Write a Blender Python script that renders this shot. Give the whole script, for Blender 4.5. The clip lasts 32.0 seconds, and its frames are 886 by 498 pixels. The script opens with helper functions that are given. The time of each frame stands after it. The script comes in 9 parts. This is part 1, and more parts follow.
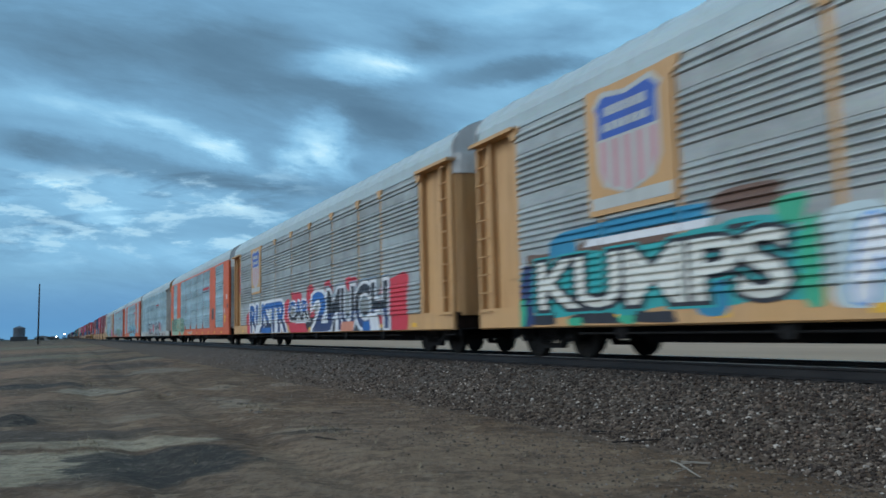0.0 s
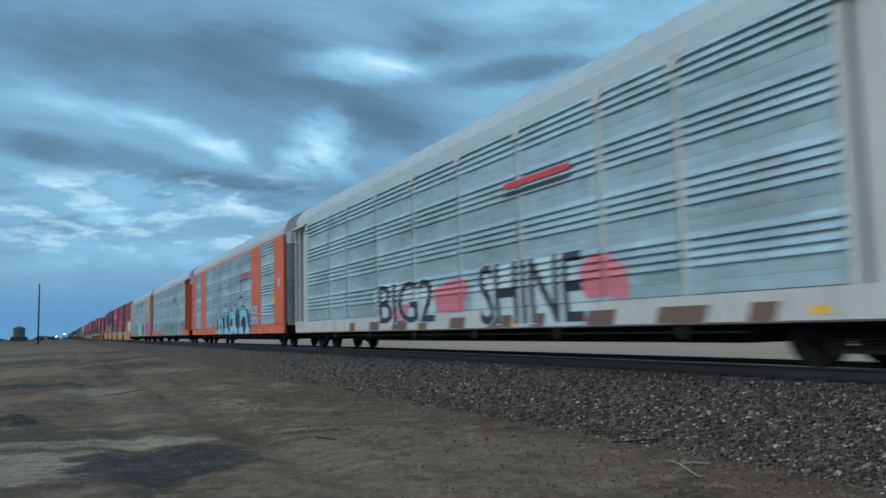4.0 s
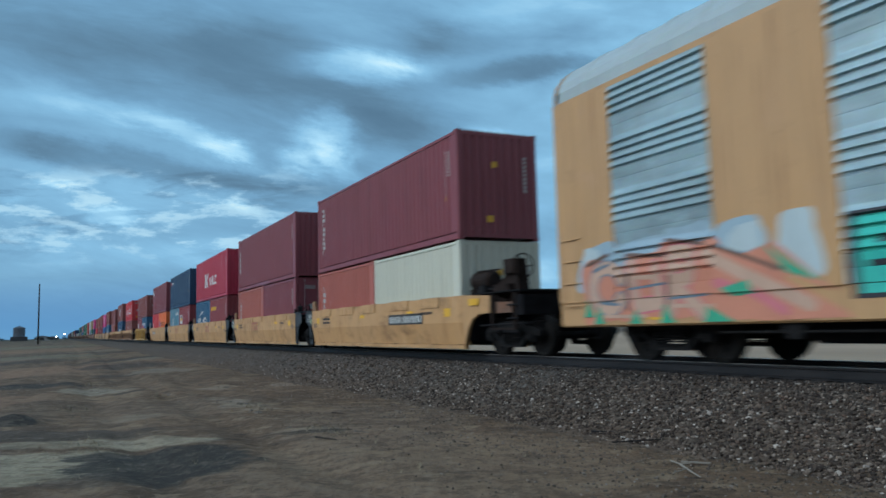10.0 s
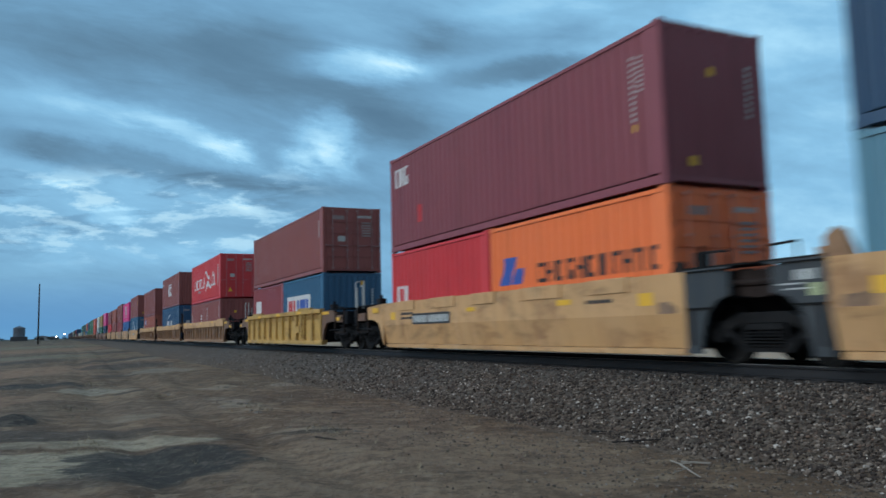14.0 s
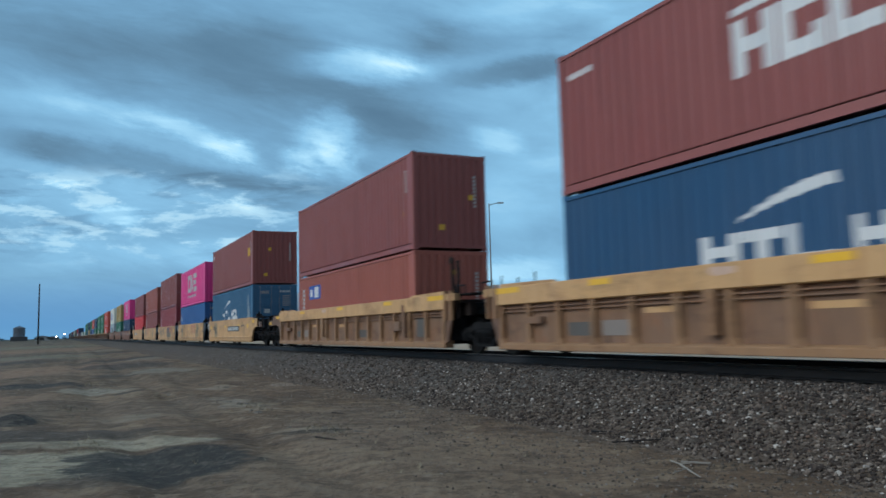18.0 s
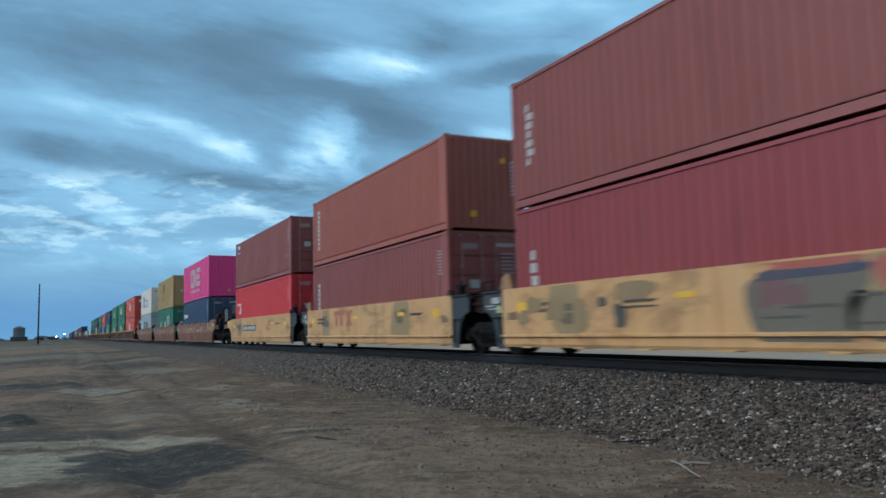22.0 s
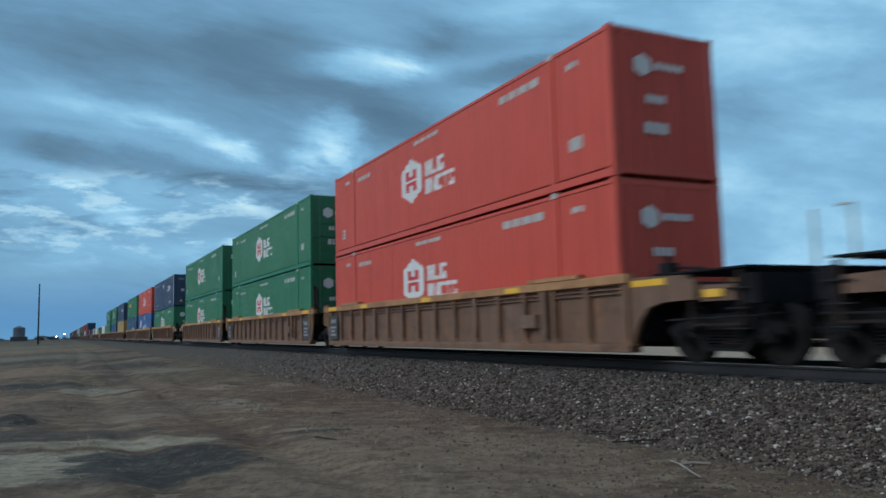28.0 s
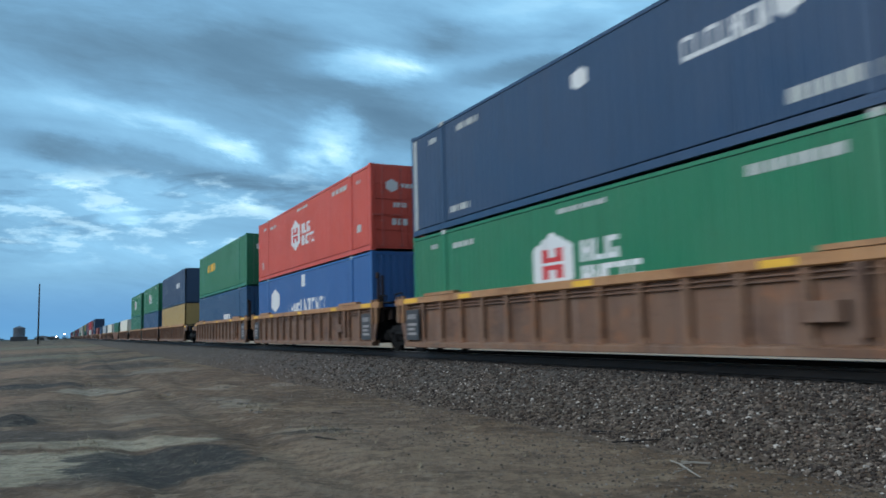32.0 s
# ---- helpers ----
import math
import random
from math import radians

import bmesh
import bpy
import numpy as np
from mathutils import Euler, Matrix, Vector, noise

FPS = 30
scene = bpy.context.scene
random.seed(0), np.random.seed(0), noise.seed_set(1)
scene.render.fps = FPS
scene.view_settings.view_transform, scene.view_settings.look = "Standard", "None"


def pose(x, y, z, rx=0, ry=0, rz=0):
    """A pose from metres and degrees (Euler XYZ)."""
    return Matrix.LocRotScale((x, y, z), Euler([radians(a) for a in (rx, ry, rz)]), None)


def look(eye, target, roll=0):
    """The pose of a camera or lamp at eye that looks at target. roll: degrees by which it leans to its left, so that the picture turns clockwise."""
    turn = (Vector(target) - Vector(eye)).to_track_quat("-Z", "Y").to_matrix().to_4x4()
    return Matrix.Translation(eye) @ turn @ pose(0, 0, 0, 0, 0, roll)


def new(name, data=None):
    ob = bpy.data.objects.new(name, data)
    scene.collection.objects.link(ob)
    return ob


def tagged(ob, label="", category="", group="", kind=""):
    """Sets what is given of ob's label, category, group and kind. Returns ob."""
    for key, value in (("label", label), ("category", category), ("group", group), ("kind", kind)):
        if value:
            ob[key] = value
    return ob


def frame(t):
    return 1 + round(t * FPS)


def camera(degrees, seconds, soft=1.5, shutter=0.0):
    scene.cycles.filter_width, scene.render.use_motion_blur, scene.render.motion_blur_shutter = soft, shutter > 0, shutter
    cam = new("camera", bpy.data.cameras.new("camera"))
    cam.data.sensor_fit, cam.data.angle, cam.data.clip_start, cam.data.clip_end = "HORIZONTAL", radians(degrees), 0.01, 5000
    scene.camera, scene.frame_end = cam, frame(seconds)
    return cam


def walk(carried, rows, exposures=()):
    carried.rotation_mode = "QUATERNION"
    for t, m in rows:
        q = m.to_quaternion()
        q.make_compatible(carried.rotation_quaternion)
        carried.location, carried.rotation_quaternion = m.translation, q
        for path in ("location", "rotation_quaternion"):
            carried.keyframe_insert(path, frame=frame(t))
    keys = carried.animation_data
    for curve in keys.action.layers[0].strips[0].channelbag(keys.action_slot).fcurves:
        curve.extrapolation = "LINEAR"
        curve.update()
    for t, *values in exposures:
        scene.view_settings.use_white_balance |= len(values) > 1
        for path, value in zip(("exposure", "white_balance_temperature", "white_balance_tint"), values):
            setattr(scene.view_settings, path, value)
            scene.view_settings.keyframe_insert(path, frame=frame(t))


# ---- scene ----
# camera: fixed on a tripod beside the line; x runs along the track, y away from the camera, z = 0 on the rail heads
EYE = Vector((0.0, 0.0, 0.661))
AHEAD = Vector((-0.8922, 0.4400, 0.1022))
cam = camera(59.6, 32.0, soft=1.6, shutter=0.4)
STAND = look(EYE, EYE + AHEAD * 10, -1.43)
walk(cam, [(0.0, STAND), (32.0, STAND)], exposures=[(0.0, 0.02, 6500, 10), (1.0, 0.10, 6500, 10), (2.5, 0.00, 6500, 10), (10.0, 0.00, 6500, 10), (12.0, 0.12, 6500, 10), (14.0, 0.04, 6500, 10), (17.0, 0.05, 6500, 10), (19.0, 0.10, 6500, 10), (22.0, 0.15, 6500, 10), (23.0, 0.13, 6500, 10), (24.4, 0.00, 6500, 10), (25.0, 0.10, 6500, 10), (27.6, -0.06, 6500, 10), (28.0, -0.08, 6500, 10), (29.0, 0.12, 6500, 10), (30.0, 0.18, 6500, 10), (31.0, 0.19, 6500, 10), (32.0, 0.25, 6500, 10)])

TRACK_Y = 10.307
GROUND_Z = -0.93


def travel(t):
    """How far the train has gone at t seconds."""
    return 17.641 * t - 0.0046 * t * t


# ---- world and sun: the end of an overcast day ----
SUN_AZ, SUN_EL = radians(215), radians(42)
world = bpy.data.worlds.new("evening_sky")
scene.world = world
world.use_nodes = True
wn, wl = world.node_tree.nodes, world.node_tree.links
sky_tex = wn.new("ShaderNodeTexSky")
sky_tex.sky_type = "NISHITA"
sky_tex.sun_disc = False
sky_tex.sun_elevation = radians(12)
sky_tex.sun_rotation = radians(200)
sky_tex.dust_density = 3.0
wbg = wn["Background"]
wbg.inputs["Strength"].default_value = 0.076
wnoise = wn.new("ShaderNodeTexNoise")
wnoise.inputs["Scale"].default_value = 2.2
wnoise.inputs["Detail"].default_value = 6
wmix = wn.new("ShaderNodeMix")
wmix.data_type = "RGBA"
wmix.inputs[7].default_value = (5.0, 6.7, 8.7, 1)
wramp = wn.new("ShaderNodeMapRange")
wramp.inputs["From Min"].default_value = 0.2
wramp.inputs["From Max"].default_value = 0.5
wl.new(wnoise.outputs["Fac"], wramp.inputs["Value"])
wl.new(wramp.outputs["Result"], wmix.inputs[0])
wl.new(sky_tex.outputs["Color"], wmix.inputs[6])
wl.new(wmix.outputs[2], wbg.inputs["Color"])

sun_data = bpy.data.lights.new("sun", "SUN")
sun_data.energy = 3.6
sun_data.angle = radians(40)
sun_data.color = (0.79, 0.90, 1.0)
sun = new("sun", sun_data)
sun.matrix_world = look((-22, -60, 50), (0, 10, 0))


# ---- materials ----
MATS = {}


class Nodes:
    """A short hand for building a node material."""

    def __init__(self, name):
        self.mat = bpy.data.materials.new(name)
        self.mat.use_nodes = True
        self.tree = self.mat.node_tree
        self.bsdf = self.tree.nodes["Principled BSDF"]
        self.coord = self.tree.nodes.new("ShaderNodeTexCoord").outputs["Object"]

    def link(self, a, b):
        self.tree.links.new(a, b)

    def shifted(self):
        """Object coordinates, moved by a random amount for every object."""
        info = self.tree.nodes.new("ShaderNodeObjectInfo")
        mul = self.math("MULTIPLY", info.outputs["Random"], 57.0)
        add = self.tree.nodes.new("ShaderNodeVectorMath")
        add.operation = "ADD"
        self.link(self.coord, add.inputs[0])
        self.link(mul, add.inputs[1])
        return add.outputs[0]

    def math(self, op, a, b=0.0, c=0.0, clamp=False):
        n = self.tree.nodes.new("ShaderNodeMath")
        n.operation = op
        n.use_clamp = clamp
        for i, v in enumerate((a, b, c)):
            if isinstance(v, (int, float)):
                n.inputs[i].default_value = v
            else:
                self.link(v, n.inputs[i])
        return n.outputs[0]

    def noise(self, vec, scale, detail=4, rough=0.55, stretch=None, distort=0.0):
        if stretch:
            m = self.tree.nodes.new("ShaderNodeMapping")
            m.inputs["Scale"].default_value = stretch
            self.link(vec, m.inputs["Vector"])
            vec = m.outputs[0]
        n = self.tree.nodes.new("ShaderNodeTexNoise")
        n.inputs["Scale"].default_value = scale
        n.inputs["Detail"].default_value = detail
        n.inputs["Roughness"].default_value = rough
        n.inputs["Distortion"].default_value = distort
        self.link(vec, n.inputs["Vector"])
        return n.outputs["Fac"]

    def voronoi(self, vec, scale, feature="F1"):
        n = self.tree.nodes.new("ShaderNodeTexVoronoi")
        n.inputs["Scale"].default_value = scale
        n.feature = feature
        self.link(vec, n.inputs["Vector"])
        return n.outputs

    def span(self, value, lo, hi, to_lo=0.0, to_hi=1.0):
        n = self.tree.nodes.new("ShaderNodeMapRange")
        for k, v in (("From Min", lo), ("From Max", hi), ("To Min", to_lo), ("To Max", to_hi)):
            n.inputs[k].default_value = v
        self.link(value, n.inputs["Value"])
        return n.outputs["Result"]

    def mix(self, fac, a, b, blend="MIX"):
        n = self.tree.nodes.new("ShaderNodeMix")
        n.data_type = "RGBA"
        n.blend_type = blend
        for i, v in ((0, fac), (6, a), (7, b)):
            if isinstance(v, (int, float)):
                n.inputs[i].default_value = v
            elif isinstance(v, tuple):
                n.inputs[i].default_value = (*v[:3], 1)
            else:
                self.link(v, n.inputs[i])
        return n.outputs[2]

    def ramp(self, fac, stops):
        n = self.tree.nodes.new("ShaderNodeValToRGB")
        while len(n.color_ramp.elements) < len(stops):
            n.color_ramp.elements.new(0.5)
        for e, (p, c) in zip(n.color_ramp.elements, stops):
            e.position, e.color = p, (*c, 1)
        self.link(fac, n.inputs["Fac"])
        return n.outputs["Color"]

    def bump(self, height, strength, distance=0.01):
        n = self.tree.nodes.new("ShaderNodeBump")
        n.inputs["Strength"].default_value = strength
        n.inputs["Distance"].default_value = distance
        self.link(height, n.inputs["Height"])
        self.link(n.outputs["Normal"], self.bsdf.inputs["Normal"])

    def done(self, color, rough=0.6, metal=0.0, gloss=0.22):
        self.bsdf.inputs["Specular IOR Level"].default_value = gloss
        for key, v in (("Base Color", color), ("Roughness", rough), ("Metallic", metal)):
            if isinstance(v, (int, float)):
                self.bsdf.inputs[key].default_value = v
            elif isinstance(v, tuple):
                self.bsdf.inputs[key].default_value = (*v[:3], 1)
            else:
                self.link(v, self.bsdf.inputs[key])
        return self.mat


def painted(name, rgb, wear=0.35, rust=0.25, rough=0.5):
    """Weathered paint on steel: faded patches, rain streaks, dust and spots of rust."""
    if name in MATS:
        return MATS[name]
    n = Nodes(name)
    vec = n.shifted()
    big = n.noise(vec, 0.45, 5, 0.6)
    streak = n.noise(vec, 1.0, 5, 0.65, stretch=(5.0, 5.0, 0.35))
    fine = n.noise(vec, 14, 4, 0.6)
    lum = sum(rgb) / 3
    faded = tuple(c * 0.78 + (lum * 0.5 + 0.10) * 0.22 for c in rgb)
    dusty = tuple(c * 0.62 + d * 0.3 for c, d in zip(rgb, (0.20, 0.16, 0.12)))
    col = n.mix(n.span(big, 0.35, 0.7, 0, wear), rgb, faded)
    col = n.mix(n.span(streak, 0.48, 0.75, 0, wear * 0.9), col, dusty)
    col = n.mix(n.span(fine, 0.3, 0.7, 0.0, 0.12), col, tuple(c * 0.6 for c in rgb))
    col = n.mix(n.span(n.noise(vec, 1.0, 6, 0.68, stretch=(3.2, 3.2, 0.28)), 0.50, 0.68, 0, 0.5), col, tuple(c * 0.66 for c in rgb))
    spot = n.noise(vec, 5.5, 6, 0.7)
    col = n.mix(n.span(spot, 0.66, 0.74, 0, rust), col, (0.13, 0.06, 0.03))
    if name.startswith("well"):
        patch = n.noise(vec, 1.1, 8, 0.70, stretch=(0.7, 1, 1.3), distort=0.5)
        col = n.mix(n.span(patch, 0.54, 0.66, 0, 0.75), col, tuple(c * d for c, d in zip(rgb, (0.46, 0.40, 0.42))))
        grime = n.noise(vec, 0.55, 8, 0.72, stretch=(0.8, 1, 1.6), distort=0.6)
        col = n.mix(n.span(grime, 0.53, 0.63, 0, 0.55), col, tuple(c * 0.30 + 0.012 for c in rgb))
        drip = n.noise(vec, 2.2, 6, 0.65, stretch=(3.0, 1.0, 0.22))
        col = n.mix(n.span(drip, 0.55, 0.66, 0, 0.55), col, tuple(c * d for c, d in zip(rgb, (0.55, 0.42, 0.36))))
        col = n.mix(n.span(drip, 0.42, 0.32, 0, 0.35), col, tuple(c * 0.7 + 0.16 for c in rgb))
    if name in ("well_dirt", "well_bar", "well_brown", "well_rust"):
        scale = n.noise(vec, 1.7, 9, 0.74, stretch=(1.2, 1, 0.8), distort=0.4)
        col = n.mix(n.span(scale, 0.54, 0.63, 0, 0.50), col, (0.25, 0.092, 0.032))
        col = n.mix(n.span(n.noise(vec, 3.1, 7, 0.70, stretch=(2.6, 1, 0.3)), 0.55, 0.66, 0, 0.6), col, (0.050, 0.027, 0.020))
    if name.startswith("rack"):
        chalk = n.noise(vec, 0.9, 8, 0.72, stretch=(1.0, 1.0, 0.6), distort=0.5)
        col = n.mix(n.span(chalk, 0.55, 0.68, 0, 0.45), col, tuple(c * 0.75 + d for c, d in zip(rgb, (0.10, 0.07, 0.07))))
        run = n.noise(vec, 2.4, 7, 0.68, stretch=(3.4, 3.4, 0.16))
        col = n.mix(n.span(run, 0.56, 0.68, 0, 0.60), col, tuple(c * d for c, d in zip(rgb, (0.45, 0.36, 0.34))))
        scuff = n.noise(vec, 1.6, 8, 0.74, stretch=(0.9, 0.9, 1.4))
        col = n.mix(n.span(scuff, 0.61, 0.70, 0, 0.55), col, tuple(c * d for c, d in zip(rgb, (0.40, 0.34, 0.36))))
    n.bump(fine, 0.12, 0.006)
    MATS[name] = n.done(col, n.span(big, 0.3, 0.7, rough - 0.08, rough + 0.18), 0.0, 0.5 if name.startswith("rack") else 0.40)
    return MATS[name]


def galvanised(name, rgb, wear, metal=0.25, rough=0.42, patchy=1.0):
    """Weathered zinc-coated sheet, dull and patchy."""
    n = Nodes(name)
    vec = n.shifted()
    big = n.noise(vec, 0.5, 5, 0.6, stretch=(0.5, 1, 1.6))
    streak = n.noise(vec, 1.0, 5, 0.65, stretch=(6.0, 6.0, 0.5))
    cells = n.voronoi(vec, 22)[1]
    dark = tuple(c * 0.56 for c in rgb)
    mid = n.noise(vec, 2.6, 7, 0.68, stretch=(0.45, 1, 1.2))
    col = n.mix(n.span(big, 0.35, 0.68, 0, 0.9 * patchy), rgb, dark)
    col = n.mix(n.span(mid, 0.50, 0.66, 0, 0.45 * patchy), col, tuple(c * 0.5 for c in rgb))
    col = n.mix(n.span(mid, 0.44, 0.34, 0, 0.30 * patchy), col, tuple(min(0.85, c * 1.35) for c in rgb))
    col = n.mix(n.span(streak, 0.5, 0.72, 0, wear), col, (0.22, 0.23, 0.22))
    col = n.mix(0.05, col, cells, "OVERLAY")
    n.bump(n.noise(vec, 30, 3), 0.08, 0.004)
    MATS[name] = n.done(col, n.span(big, 0.3, 0.7, rough, rough + 0.2), metal)
    return MATS[name]


def dark_iron(name, rgb, rough=0.75):
    n = Nodes(name)
    vec = n.shifted()
    a = n.noise(vec, 3.0, 6, 0.65)
    col = n.mix(n.span(a, 0.35, 0.65), rgb, tuple(c * 1.8 + 0.004 for c in rgb))
    col = n.mix(n.span(n.noise(vec, 9, 5), 0.58, 0.72, 0, 0.5), col, (0.016, 0.011, 0.009))
    n.bump(n.noise(vec, 40, 4), 0.25, 0.006)
    MATS[name] = n.done(col, rough, 0.0, 0.08)
    return MATS[name]


IRON = dark_iron("dark_cast_iron", (0.010, 0.010, 0.011))
GREASE = dark_iron("black_greasy_steel", (0.006, 0.006, 0.007))
TREAD = dark_iron("worn_wheel_steel", (0.007, 0.0068, 0.0065), 0.6)
TRUCK = dark_iron("dusty_truck_casting", (0.007, 0.007, 0.0072))
BRAKE = dark_iron("brown_rusty_iron", (0.014, 0.0095, 0.008))
ZINC_BLUE = galvanised("pale_galvanised_sheet", (0.375, 0.52, 0.56), 0.45, 0.30, 0.38)
ZINC_GREY = galvanised("grey_galvanised_sheet", (0.36, 0.385, 0.375), 0.6)
ROOF_ZINC = galvanised("roof_sheet", (0.37, 0.45, 0.465), 0.25, 0.15, 0.5, 0.25)
COL = {
    "maroon": (0.215, 0.050, 0.062), "redbrown": (0.235, 0.062, 0.053), "rust": (0.310, 0.082, 0.054), "wine": (0.250, 0.043, 0.048),
    "crimson": (0.42, 0.030, 0.060), "red": (0.54, 0.030, 0.036), "hub_red": (0.51, 0.062, 0.036), "orange": (0.78, 0.170, 0.042),
    "salmon": (0.38, 0.104, 0.076), "navy": (0.012, 0.052, 0.110), "ink": (0.015, 0.048, 0.105), "teal": (0.022, 0.100, 0.185), "sky": (0.09, 0.22, 0.29),
    "blue": (0.012, 0.066, 0.145), "royal": (0.020, 0.098, 0.27), "pink": (0.68, 0.044, 0.220), "green": (0.012, 0.152, 0.070), "deep_green": (0.016, 0.14, 0.085),
    "tan": (0.36, 0.245, 0.085), "white": (0.68, 0.66, 0.56), "grey": (0.34, 0.39, 0.41), "cream": (0.55, 0.56, 0.46),
    "well_tan": (0.51, 0.288, 0.118), "well_yellow": (0.46, 0.27, 0.06), "well_brown": (0.190, 0.078, 0.038), "well_rib": (0.35, 0.170, 0.066), "well_dirt": (0.135, 0.068, 0.038), "well_bar": (0.170, 0.086, 0.046), "well_rust": (0.190, 0.096, 0.048),
    "rack_yellow": (0.50, 0.285, 0.115), "rack_orange": (0.56, 0.095, 0.024), "rack_ochre": (0.48, 0.275, 0.115), "rack_pale": (0.60, 0.62, 0.61), "rack_stone": (0.43, 0.44, 0.41),
    "mark_white": (0.60, 0.61, 0.60), "mark_yellow": (0.70, 0.38, 0.02), "mark_black": (0.02, 0.02, 0.022), "mark_red": (0.52, 0.03, 0.035), "mark_blue": (0.03, 0.09, 0.36),
    "spray_aqua": (0.18, 0.53, 0.66), "spray_teal": (0.02, 0.30, 0.30), "spray_black": (0.02, 0.022, 0.03), "spray_white": (0.62, 0.64, 0.66), "spray_pink": (0.62, 0.045, 0.32),
    "spray_green": (0.03, 0.34, 0.20), "spray_lime": (0.36, 0.52, 0.30), "spray_blue": (0.10, 0.28, 0.60), "spray_salmon": (0.55, 0.22, 0.14), "spray_red": (0.50, 0.03, 0.05), "spray_purple": (0.10, 0.08, 0.28),
    "spray_olive": (0.25, 0.28, 0.08), "spray_umber": (0.13, 0.075, 0.055), "spray_steel": (0.28, 0.40, 0.47), "spray_slate": (0.13, 0.19, 0.24), "spray_turq": (0.02, 0.46, 0.38), "spray_rose": (0.55, 0.16, 0.19), "mark_grey": (0.40, 0.42, 0.40), "mark_plate": (0.030, 0.031, 0.033), "mark_dim": (0.26, 0.235, 0.225), "mark_rose": (0.50, 0.25, 0.27), "spray_mint": (0.30, 0.42, 0.30), "well_upright": (0.27, 0.138, 0.060), "spray_deep": (0.015, 0.085, 0.060), "spray_pine": (0.055, 0.185, 0.125), "spray_ocean": (0.02, 0.20, 0.34), "spray_ink": (0.02, 0.04, 0.12), "spray_chalk": (0.56, 0.57, 0.52), "spray_sage": (0.26, 0.40, 0.25), "spray_moss_grey": (0.14, 0.20, 0.15), "spray_pale": (0.42, 0.52, 0.54), "spray_peach": (0.50, 0.33, 0.24), "spray_moss": (0.16, 0.34, 0.06), "spray_cobalt": (0.012, 0.105, 0.34), "spray_ice": (0.215, 0.52, 0.64), "spray_lilac": (0.44, 0.54, 0.72), "spray_seafoam": (0.17, 0.47, 0.43), "spray_denim": (0.14, 0.30, 0.48), "mark_steel": (0.022, 0.030, 0.036), "mark_royal": (0.022, 0.035, 0.40), "mark_field": (0.080, 0.070, 0.060), "mark_pale_field": (0.20, 0.165, 0.14), "mark_sage": (0.34, 0.38, 0.20),
}


def paint(key):
    if key.startswith("spray"):
        return painted(key, COL[key], 0.25, 0.04, 0.5)
    if key.startswith("mark"):
        return painted(key, COL[key], 0.5, 0.15, 0.5)
    if key.startswith(("well", "rack")):
        return painted(key, COL[key], 0.6, 0.45, 0.55)
    return painted(key, COL[key], 0.22, 0.18, 0.42)


